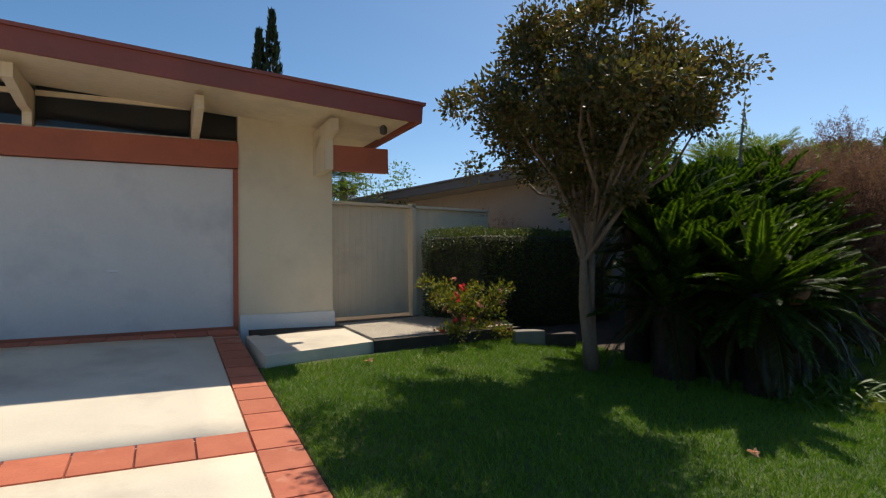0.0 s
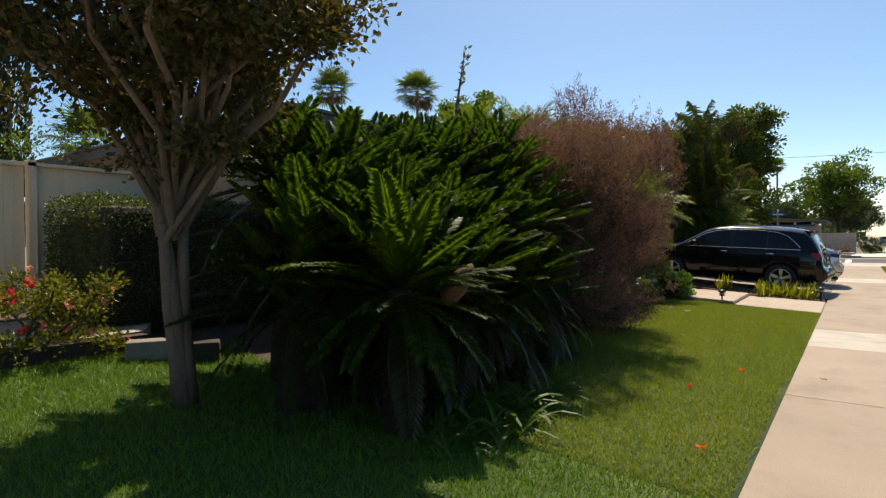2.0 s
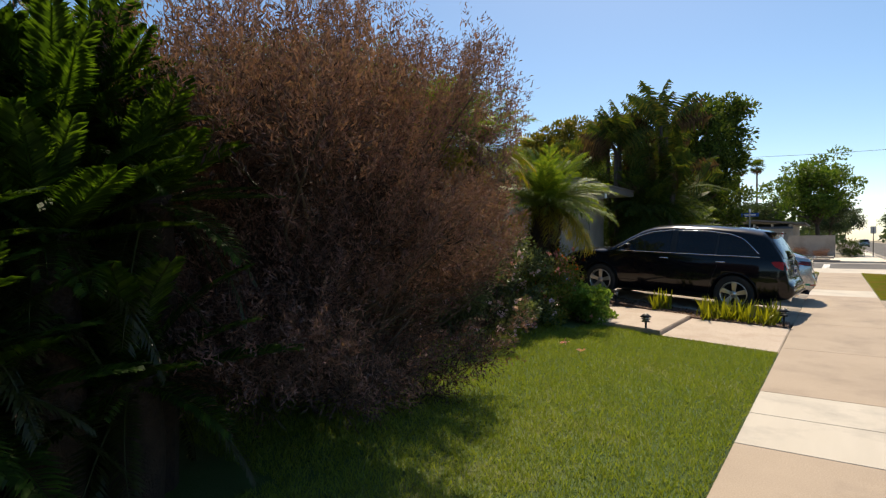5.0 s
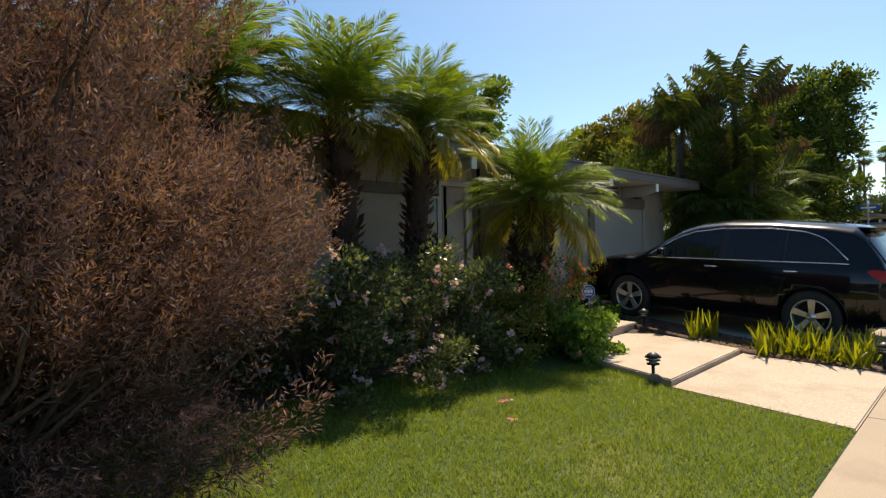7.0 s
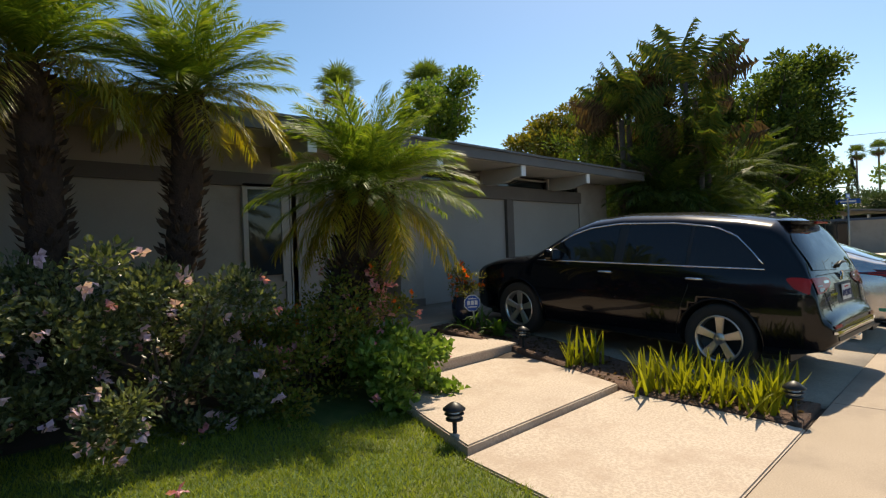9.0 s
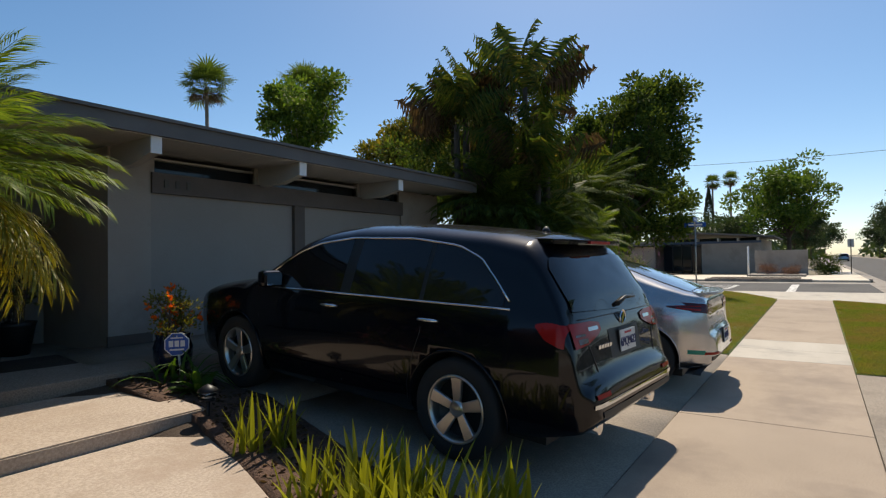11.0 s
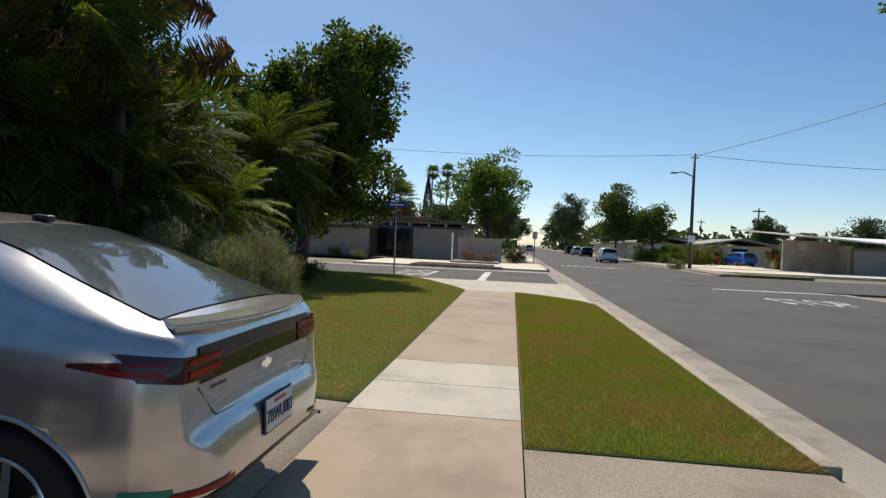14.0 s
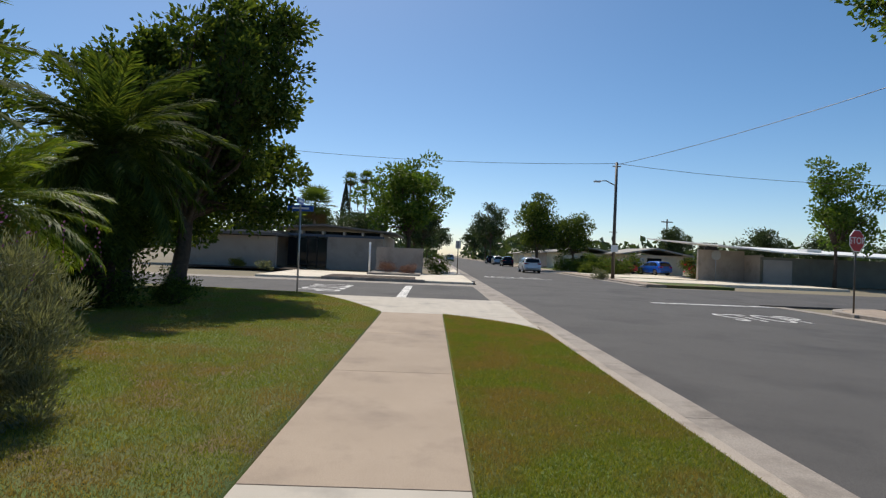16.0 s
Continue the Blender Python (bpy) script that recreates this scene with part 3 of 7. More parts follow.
for x0, x1 in ((-8.0, 0.08), (0.20, 1.86), (1.98, 2.43)):
    w = part("window", boxes((x0, x1, HY + 0.09, HY + 0.11, 3.10, 3.62)), DARKGLASS, house, "dark clerestory window")
    frames((x0, x1, HY + 0.05, HY + 0.09, 3.10, 3.14), (x0, x1, HY + 0.05, HY + 0.09, 3.50, 3.56), mat=CREAMWOOD, parent=w)


def roof_slope(x):
    return 3.66 - 0.066 * x


for x in (0.14, 1.92, 3.50):
    z = roof_slope(x) - 0.10
    bm = extruded(bmesh.new(), [(6.4, z), (HY + 0.3, z), (HY + 0.3, z - 0.27), (7.1, z - 0.27), (6.4, z - 0.15)], x - 0.05, x + 0.05, "x")
    part("beam", bm, CREAMWOOD, house)
for x in (0.14, 1.92):
    part("post", boxes((x - 0.048, x + 0.048, HY - 0.03, HY + 0.1, 3.10, roof_slope(x) - 0.1)), CREAMWOOD, house)
tilt = math.degrees(math.atan(0.066))
house.matrix_basis = pose(3.64, 7.36, 0, 0, 0, SKEW) @ pose(-3.72, -7.36, 0)
roof_pose = pose(4.52, 5.95, roof_slope(4.52), 0, tilt, 0)
part("fascia", boxes((-13, 0, 0, 0.05, -0.10, 0.12), m=roof_pose), FASCIA, house, "faded red fascia board")
part("fascia", boxes((-0.05, 0.0, 0.052, 9, -0.10, 0.12), m=roof_pose), FASCIA, house, "faded red fascia board")
part("roof", boxes((-13, 0.03, -0.03, 9, 0.122, 0.16), m=roof_pose), FASCIA, house, "thin red roof edge")
for i in range(14):
    part("soffit_board", boxes((-13, -0.06, 0.052 + 0.102 * i, 0.052 + 0.102 * i + 0.097, -0.03, -0.01), m=roof_pose), CREAMWOOD, house)
part("soffit", boxes((-13, -0.06, 0.06, 9, -0.008, 0.12), m=roof_pose), CREAMWOOD, house)
part("outrigger", boxes((3.55, 4.34, 6.72, 6.84, 2.72, 3.05)), TERRA, house, "short terracotta painted cross beam")
part("outrigger_strut", boxes((3.45, 3.56, 6.70, HY + 0.05, 2.72, 3.2)), CREAMWOOD, house)
part("eave_lamp", lathe(bmesh.new(), [(0.03, 0), (0.05, 0.02), (0.05, 0.09), (0.02, 0.12)], 10, (4.1, 6.25, 3.14)), DARKSTEEL, house, "small dark eave floodlight")

# fence and gate
fence = thing("fence", "cream painted board fence with a gate", "fence", at=(-0.09, 0, 0))
part("fence_post", boxes((3.74, 3.84, 7.62, 7.72, 0.5, 2.42)), CREAMWOOD, fence)
part("fence_post", boxes((5.28, 5.36, 7.60, 7.72, 0.5, 2.44)), CREAMWOOD, fence)
part("cap_rail", boxes((3.84, 7.0, 7.60, 7.74, 2.37, 2.41)), CREAMWOOD, fence)
gate = part("gate", boxes((3.88, 5.26, 7.69, 7.72, 0.66, 2.36)), CREAMWOOD, fence)
for i in range(14):
    part("board", boxes((3.885 + 0.098 * i, 3.885 + 0.098 * i + 0.0965, 7.68, 7.69, 0.67, 2.35)), CREAMWOOD, gate)
part("panel", boxes((5.36, 7.0, 7.66, 7.72, 0.55, 2.36)), CREAMWOOD, fence)

# ---- second house: taupe, long flat roof ----
house2 = thing("house", "taupe timber house with a long flat roof", "house")
WY = 6.6
for b in ((7.9, 17.5, WY, WY + 0.2, 0.2, 2.98), (7.9, 8.1, WY + 0.203, 15.8, 0.2, 2.98), (26.7, 26.92, WY + 0.203, 15.8, 0.2, 2.98), (7.9, 26.92, 15.803, 16, 0.2, 2.98), (25.56, 26.92, WY, WY + 0.2, 0.2, 2.98), (19.66, 20.2, WY - 0.02, WY + 0.2, 0.4, 2.98), (19.66, 19.86, WY + 0.203, 8.397, 0.4, 2.98), (17.3, 19.9, 8.4, 8.6, 0.4, 2.98), (17.3, 17.5, WY + 0.203, 8.397, 0.3, 2.98)):
    part("wall", boxes(b), GREYWALL, house2)
part("plinth", boxes((19.64, 20.2, WY - 0.05, WY - 0.02, 0.40, 0.62)), GREYTRIM, house2)
part("header", boxes((20.2, 25.56, WY - 0.06, WY + 0.1, 2.45, 2.72)), GREYTRIM, house2, "dark taupe header board")
part("header", boxes((7.9, 17.5, WY - 0.05, WY, 2.42, 2.60)), GREYTRIM, house2, "dark taupe board")
for x0, x1 in ((20.22, 22.62), (22.84, 25.54)):
    d = part("garage_door", boxes((x0, x1, WY + 0.02, WY + 0.06, 0.45, 2.45)), GREYDOOR, house2, "plain taupe garage door")
entry = part("entry_door", boxes((17.72, 18.20, WY + 0.03, WY + 0.07, 0.42, 2.62)), GREYWALL, house2, "taupe entry door panel")
for x0, x1 in ((17.51, 17.58), (17.62, 17.71), (18.21, 18.30)):
    part("door_trim", boxes((x0, x1, WY - 0.03, WY + 0.08, 0.40, 2.62)), SOFFIT, house2, "pale painted door trim")
part("door_trim", boxes((17.51, 18.30, WY - 0.035, WY + 0.08, 2.625, 2.70)), SOFFIT, house2, "pale painted door trim")
part("wall", boxes((17.51, 18.30, WY, WY + 0.08, 2.705, 2.98)), GREYWALL, house2)
part("wall", boxes((18.31, 18.41, WY, 8.397, 0.4, 2.98)), GREYWALL, house2)
part("door_post", boxes((22.62, 22.84, WY - 0.05, WY + 0.1, 0.45, 2.45)), GREYTRIM, house2, "dark taupe door post")
for x0, x1 in ((20.26, 21.86), (22.1, 24.22), (24.46, 25.5)):
    w = part("window", boxes((x0, x1, WY + 0.1, WY + 0.12, 2.72, 2.93)), DARKGLASS, house2, "dark clerestory window")
    frames((x0, x1, WY + 0.04, WY + 0.1, 2.90, 2.93), (x0 - 0.03, x0, WY + 0.04, WY + 0.1, 2.72, 2.93), (x1, x1 + 0.03, WY + 0.04, WY + 0.1, 2.72, 2.93), mat=SOFFIT, parent=w)
for x0, x1 in ((20.2, 20.26), (21.86, 22.1), (24.22, 24.46), (25.5, 25.56)):
    part("wall", boxes((x0, x1, WY, WY + 0.1, 2.72, 2.98)), GREYWALL, house2)
for x in (8.6, 10.9, 13.1, 15.2, 17.4, 19.75, 21.98, 24.34):
    bm = extruded(bmesh.new(), [(5.66, 2.99), (WY + 0.1, 2.99), (WY + 0.1, 2.70), (6.1, 2.70), (5.66, 2.80)], x - 0.06, x + 0.06, "x")
    part("beam", bm, SOFFIT, house2)
    part("beam_cap", boxes((x - 0.065, x + 0.065, 5.635, 5.66, 2.79, 2.99)), WHITEPAINT, house2, "white painted beam end")
part("fascia", boxes((7.3, 27.0, 5.58, 5.63, 2.99, 3.16)), ROOFGREY, house2, "grey fascia board")
for x in (7.3, 26.95):
    part("fascia", boxes((x, x + 0.05, 5.632, 16.3, 2.99, 3.16)), ROOFGREY, house2)
part("roof", boxes((7.26, 27.04, 5.54, 16.3, 3.162, 3.20)), ROOFGREY, house2)
part("soffit", boxes((7.36, 26.94, 5.64, 16.3, 2.995, 3.10)), SOFFIT, house2)
for i in range(9):
    part("soffit_board", boxes((7.36, 26.94, 5.64 + 0.105 * i, 5.64 + 0.105 * i + 0.098, 2.98, 2.993)), SOFFIT, house2)
part("downpipe", tube(bmesh.new(), [(18.5, 6.5, 0.42), (18.5, 6.5, 2.98)], [0.035, 0.035], 10), BLACKMETAL, house2, "dark round downpipe")
entry = part("entry_door", boxes((17.86, 18.3, 8.36, 8.4, 0.45, 2.5)), GREYTRIM, house2, "dark entry door")
part("side_light", boxes((17.6, 17.7, WY - 0.03, WY + 0.06, 0.5, 2.6)), SOFFIT, house2, "pale window frame post")
w = part("window", boxes((16.95, 17.45, WY - 0.035, WY - 0.012, 1.2, 2.38)), DARKGLASS, house2, "narrow window")
frames((16.88, 16.95, WY - 0.05, WY - 0.012, 1.1, 2.46), (17.45, 17.52, WY - 0.05, WY - 0.012, 1.1, 2.46), (16.95, 17.45, WY - 0.05, WY - 0.012, 2.38, 2.46), mat=SOFFIT, parent=w)


def words(text, size, m, material, parent=None, name="lettering"):
    """Raised flat lettering in the plane of m."""
    c = bpy.data.curves.new(name, "FONT")
    c.body, c.size, c.extrude, c.align_x, c.align_y = text, size, 0.002, "CENTER", "CENTER"
    ob = new(name, c)
    me = bpy.data.meshes.new_from_object(ob)
    bpy.data.objects.remove(ob)
    me.materials.append(material)
    out = new(name, me)
    out.parent = parent
    out.matrix_basis = m
    return out


for x in (20.36, 20.52, 20.68):
    part("numeral", boxes((x, x + 0.06, WY - 0.075, WY - 0.06, 2.53, 2.63)), DARKSTEEL, house2, "small dark house numeral")

# ---- plants ----
rng = np.random.default_rng(7)


def units(n):
    v = rng.normal(size=(n, 3))
    return v / np.linalg.norm(v, axis=1, keepdims=True)


def leaf_arrays(points, ways, length, width):
    """Folded four-cornered leaves at points, along ways."""
    n = len(points)
    ways = ways / np.linalg.norm(ways, axis=1, keepdims=True)
    side = np.cross(ways, units(n))
    side /= np.linalg.norm(side, axis=1, keepdims=True) + 1e-9
    up = np.cross(side, ways)
    ln = (length * rng.uniform(0.65, 1.25, n))[:, None]
    wd = (width * rng.uniform(0.7, 1.2, n))[:, None]
    v = np.stack([points, points + 0.45 * ln * ways + 0.5 * wd * side + 0.18 * wd * up, points + ln * ways, points + 0.45 * ln * ways - 0.5 * wd * side + 0.18 * wd * up], 1)
    return v.reshape(-1, 3)


def quads(n):
    return np.arange(4 * n).reshape(-1, 4)


def leafy(name, points, ways, length, width, material, parent=None, label=""):
    ob = new(name, raw(name, leaf_arrays(points, ways, length, width), quads(len(points)), material))
    ob.parent = parent
    if label:
        ob["label"] = label
    return ob


def clump_points(centres, radius, n, shell=0.55):
    """Points round clump centres, thicker towards the outside, and the ways leaves there would point."""
    which = rng.integers(0, len(centres), n)
    u = units(n)
    r = radius * (shell + (1 - shell) * rng.random(n))[:, None] if np.isscalar(radius) else radius[which][:, None] * (shell + (1 - shell) * rng.random((n, 1)))
    p = centres[which] + u * r * np.array([1, 1, 0.75])
    return p, u + 0.7 * units(n) + np.array([0, 0, 0.15])


def egg_centres(n, centre, radii, hollow=0.35, low=-0.9):
    """Clump centres spread unevenly through an egg shape."""
    out = []
    while len(out) < n:
        u = rng.uniform(-1, 1, 3)
        r = np.linalg.norm(u)
        bulge = 0.72 + 0.6 * noise.noise(Vector(u * 1.7) + Vector(centre))
        if hollow < r < bulge + 0.12 and u[2] > low:
            out.append(np.array(centre) + u * radii)
    return np.array(out)


def limb(bm, a, b, r0, r1, sides=6, sag=0.12):
    a, b = Vector(a), Vector(b)
    length = (b - a).length
    mid1, mid2 = a.lerp(b, 0.35), a.lerp(b, 0.7)
    for m in (mid1, mid2):
        m += Vector(units(1)[0]) * sag * length * 0.5
    mid1.z += 0.08 * length
    tube(bm, [a, mid1, mid2, b], [r0, r0 * 0.75 + r1 * 0.25, (r0 + r1) / 2, r1], sides, False)


def tree(name, base, fork, crown, radii, clumps, leaves, leaf, material, bark, label, trunk_r=0.15, clump_r=0.6, stems=1, category="tree", group="", shell=0.3, hollow=0.35, twigs=0.5, flowers=None):
    """A tapered trunk, limbs to the clumps, and a crown of leaves with gaps."""
    t = thing(name, label, category, group, at=base)
    base, fork, crown = (np.array(p, float) for p in (base, fork, crown))
    bm = bmesh.new()
    for s in range(stems):
        off = np.array([*rng.normal(0, 0.016 if stems > 1 else 0, 2), 0])
        top = fork - base + off * 2.5
        mid = top * 0.5 + np.array([*rng.normal(0, 0.05, 2), 0]) + off
        tube(bm, [off * 0.6, mid * 0.4 + off * 0.4, mid, top], [trunk_r * 1.35 / stems ** 0.5, trunk_r / stems ** 0.5, trunk_r * 0.9 / stems ** 0.5, trunk_r * (0.7 if stems == 1 else 0.5) / stems ** 0.5], 10)
    centres = egg_centres(clumps, crown - base, radii, hollow)
    for c in centres[: max(4, int(clumps * twigs))]:
        limb(bm, (fork - base) * rng.uniform(0.82, 1.0) + np.array([*rng.normal(0, 0.03, 2), 0]), c, trunk_r * 0.30, trunk_r * 0.06)
    part("trunk", bm, bark, t)["kind"] = "stuff"
    p, w = clump_points(centres, clump_r * rng.uniform(0.6, 1.3, clumps), leaves, shell)
    leafy("crown", p, w, leaf[0], leaf[1], material, t)
    if flowers:
        p, w = clump_points(centres, clump_r * np.ones(clumps), flowers[0], 0.9)
        leafy("flower", p, w, flowers[2], flowers[2], flowers[1], t)["kind"] = "stuff"
    return t


def shrub(name, centres, clump_r, leaves, leaf, material, label, category="shrub", flowers=None, base=None, stems=8, up=0.3, shell=0.2, bark=None):
    centres = np.array(centres, float)
    base = np.array(base if base is not None else (centres[:, 0].mean(), centres[:, 1].mean(), centres[:, 2].min() - clump_r), float)
    t = thing(name, label, category, at=tuple(base))
    bm = bmesh.new()
    for c in centres[rng.permutation(len(centres))[:stems]]:
        limb(bm, np.array([*rng.normal(0, 0.06, 2), -0.03]), c - base, 0.018, 0.005, 5)
    part("stem", bm, bark or DARKBARK, t)["kind"] = "stuff"
    p, w = clump_points(centres - base, clump_r, leaves, shell)
    leafy("leaves", p, w + np.array([0, 0, up]), leaf[0], leaf[1], material, t)["kind"] = "stuff"
    for count, petal, size in flowers or ():
        p, w = clump_points(centres - base, clump_r * 1.08, count, 0.92)
        p, w = np.repeat(p, 7, 0) + rng.normal(0, size * 0.22, (count * 7, 3)), np.repeat(w, 7, 0) + 1.2 * units(count * 7)
        leafy("flower", p, w, size * 0.75, size * 0.6, petal, t)["kind"] = "stuff"
    return t


def mass(x0, x1, y0, y1, z0, z1, n, top=None):
    """Clump centres through a low mass of plants."""
    p = rng.uniform((x0, y0, 0), (x1, y1, 1), (n, 3))
    for q in p:
        h = z1 if top is None else top(q[0], q[1])
        q[2] = ground_height(q[0], q[1]) + z0 + (h - z0) * q[2]
    return p


def frond_mesh(length, droop, leaflets, leaf, width, vee, material, name="frond", sweep=0.6, stalk=0.12, twist=0.0):
    """A feather leaf along +x: a thin rib that bends down, with two rows of narrow leaflets."""
    s = np.linspace(0, 1, 9)
    rib = np.stack([length * (s - 0.12 * droop * s ** 3), 0 * s, length * (0.10 * s - droop * s ** 2.2)], 1)
    verts, faces = [], []
    for i, p in enumerate(rib):
        r = 0.011 * (1 - 0.8 * s[i]) * max(0.6, length)
        verts += [p + (0, r, 0), p + (0, -r, 0), p + (0, 0, r)]
    for i in range(8):
        for k in range(3):
            a, b = 3 * i + k, 3 * i + (k + 1) % 3
            faces.append((a, b, b + 3, a + 3))
    for side in (1, -1):
        f = stalk + (1 - stalk) * (np.arange(leaflets) + rng.random(leaflets) * 0.4) / leaflets
        at = np.stack([np.interp(f, s, rib[:, k]) for k in range(3)], 1)
        ahead = np.stack([np.interp(np.minimum(f + 0.05, 1), s, rib[:, k]) for k in range(3)], 1) - np.stack([np.interp(f - 0.05, s, rib[:, k]) for k in range(3)], 1)
        ahead /= np.linalg.norm(ahead, axis=1, keepdims=True)
        ln = leaf * (0.45 + 0.75 * np.sin(np.pi * np.clip(f, 0, 0.97)) ** 0.7) * rng.uniform(0.9, 1.08, leaflets)
        way = ahead * (sweep + 0.5 * f[:, None]) + np.array([0, side, 0]) + np.array([0, 0, vee]) + rng.normal(0, 0.07 + twist, (leaflets, 3))
        way /= np.linalg.norm(way, axis=1, keepdims=True)
        across = np.cross(way, np.array([0.0, 0.0, 1.0]))
        across /= np.linalg.norm(across, axis=1, keepdims=True)
        sag = np.array([0, 0, -0.22 * leaf])
        a = at
        b = at + ln[:, None] * 0.5 * way + across * width * 0.5
        c = at + ln[:, None] * way + sag
        d = at + ln[:, None] * 0.5 * way - across * width * 0.5
        n0 = len(verts)
        verts += list(np.stack([a, b, c, d], 1).reshape(-1, 3))
        faces += [(n0 + 4 * i, n0 + 4 * i + 1, n0 + 4 * i + 2, n0 + 4 * i + 3) for i in range(leaflets)]
    me = bpy.data.meshes.new(name)
    me.from_pydata([tuple(v) for v in verts], [], faces)
    me.materials.append(material)
    return me


def rosette(parent, centre, meshes, n, low, high, spread=1.0, old=(), size=(0.85, 1.1), name="frond"):
    """Fronds all round a crown, from nearly upright to hanging."""
    for i in range(n):
        f = (i + 0.5) / n
        el = high + (low - high) * f ** 0.8 + rng.normal(0, 5)
        az = i * 137.5 + rng.normal(0, 10)
        me = old[i % len(old)] if old and f > 0.76 else meshes[i % len(meshes)]
        ob = new(name, me)
        ob.parent = parent
        k = rng.uniform(*size)
        ob.matrix_basis = pose(*centre, 0, 0, az) @ pose(0, 0, 0, 0, -el, 0) @ pose(0.03, 0, 0, rng.normal(0, 8), 0, 0) @ Matrix.Diagonal((k, k, k, 1))


SAGO = [frond_mesh(0.82, d, 60, 0.135, 0.025, 0.5, L_SAGO, "sago_frond", 0.55, 0.06) for d in (0.06, 0.16, 0.30)]
SAGO_NEW = [frond_mesh(0.88, d, 76, 0.14, 0.030, 0.38, L_NEWSAGO, "fresh_frond", 0.6, 0.05) for d in (0.05, 0.14, 0.24)]
SAGO_OLD = [frond_mesh(0.95, 0.45, 56, 0.13, 0.014, 0.3, L_OLDSAGO, "old_frond", 0.5)]
DATE = [frond_mesh(1.35, d, 62, 0.30, 0.014, 0.12, L_PALM, "palm_frond", 0.8, 0.15, 0.08) for d in (0.16, 0.30, 0.46)]
DATE_OLD = [frond_mesh(1.3, 0.6, 56, 0.30, 0.014, 0.05, L_PALMY, "yellow_frond", 0.8, 0.15, 0.1)]
DARKDATE = [frond_mesh(1.35, d, 62, 0.30, 0.018, 0.12, L_OAK, "palm_frond", 0.8, 0.15, 0.08) for d in (0.25, 0.42, 0.6)]
BIGDATE = [frond_mesh(2.1, d, 60, 0.42, 0.034, 0.1, L_OAK, "palm_frond", 0.8, 0.15, 0.1) for d in (0.3, 0.5, 0.7)]


def palm(base, top, r, fronds, meshes, old, label, low=-40, high=80, size=(0.85, 1.1), boots=0, group=""):
    t = thing("palm_tree", label, "palm", group, at=base)
    b, e = np.array(base), np.array(top)
    bm = bmesh.new()
    n = 10
    path = [(e - b) * k / n + np.array([0.06 * math.sin(3 * k / n), 0, 0]) for k in range(n + 1)]
    path = [p - path[0] * (1 - k / n) for k, p in enumerate(path)]
    path[-1] = e - b
    tube(bm, path, [r * ((0.42 if k < 4 and r < 0.22 else 0.8 if k == 4 else 1.08 - 0.02 * k) + 0.07 * (k % 2)) for k in range(n)] + [r * 0.75], 12)
    part("trunk", bm, PALMBARK, t)
    if boots:
        f = rng.random(boots)
        p = np.stack([np.interp(f, np.linspace(0, 1, n + 1), [q[k] for q in path]) for k in range(3)], 1)
        a = rng.uniform(0, 2 * np.pi, boots)
        out = np.stack([np.cos(a), np.sin(a), 0.9 + 0 * a], 1)
        leafy("leaf_base", p + out * np.array([r, r, 0]) * np.where((f < 0.38) & (r < 0.22), 0.4, 0.95)[:, None], out, 0.12, 0.05, L_BOOT, t, "old cut leaf bases")["kind"] = "stuff"
    rosette(t, e - b, meshes, fronds, low, high, old=old, size=size)
    return t


# crape myrtle on the first lawn
tree("crape_myrtle", (4.97, 3.87, ground_height(4.97, 3.87)), (4.84, 3.80, 1.75), (4.85, 3.85, 3.15), (1.38, 1.38, 1.2), 270, 46000, (0.058, 0.036), L_MYRTLE, BARK, "crape myrtle tree with peeling bark and bronze-green leaves", 0.10, 0.25, stems=3, twigs=0.16, shell=0.1, hollow=0.1)

# clipped hedge
def hedge(x0, x1, y0, y1, z0, z1, n, material, label, leaf=(0.035, 0.022)):
    t = thing("hedge", label, "hedge", at=((x0 + x1) / 2, (y0 + y1) / 2, z0))
    m = Matrix.Translation((-(x0 + x1) / 2, -(y0 + y1) / 2, -z0))
    # added dark box: its colour stands in for the shade between the leaves
    part("inner_mass", boxes((x0 + 0.06, x1 - 0.06, y0 + 0.06, y1 - 0.06, z0, z1 - 0.06), m=m, bevel=0.08), WOOD_SHADE, t)
    pts, ways = [], []
    for area, f in (((x1 - x0) * (z1 - z0), 0), ((x1 - x0) * (z1 - z0), 1), ((y1 - y0) * (z1 - z0), 2), ((y1 - y0) * (z1 - z0), 3), ((x1 - x0) * (y1 - y0), 4)):
        k = max(50, int(n * area / (2 * (x1 - x0) * (z1 - z0) + 2 * (y1 - y0) * (z1 - z0) + (x1 - x0) * (y1 - y0))))
        p = rng.uniform((x0, y0, z0), (x1, y1, z1), (k, 3))
        axis, value, way = ((1, y0, (0, -1, 0)), (1, y1, (0, 1, 0)), (0, x0, (-1, 0, 0)), (0, x1, (1, 0, 0)), (2, z1, (0, 0, 1)))[f]
        p[:, axis] = value + rng.normal(0, 0.025, k) + 0.03 * np.sin(p[:, (axis + 1) % 3] * 5)
        pts.append(p - ((x0 + x1) / 2, (y0 + y1) / 2, z0))
        ways.append(np.array(way) + 0.9 * units(k))
    leafy("leaves", np.concatenate(pts), np.concatenate(ways), *leaf, material, t)["kind"] = "stuff"
    return t


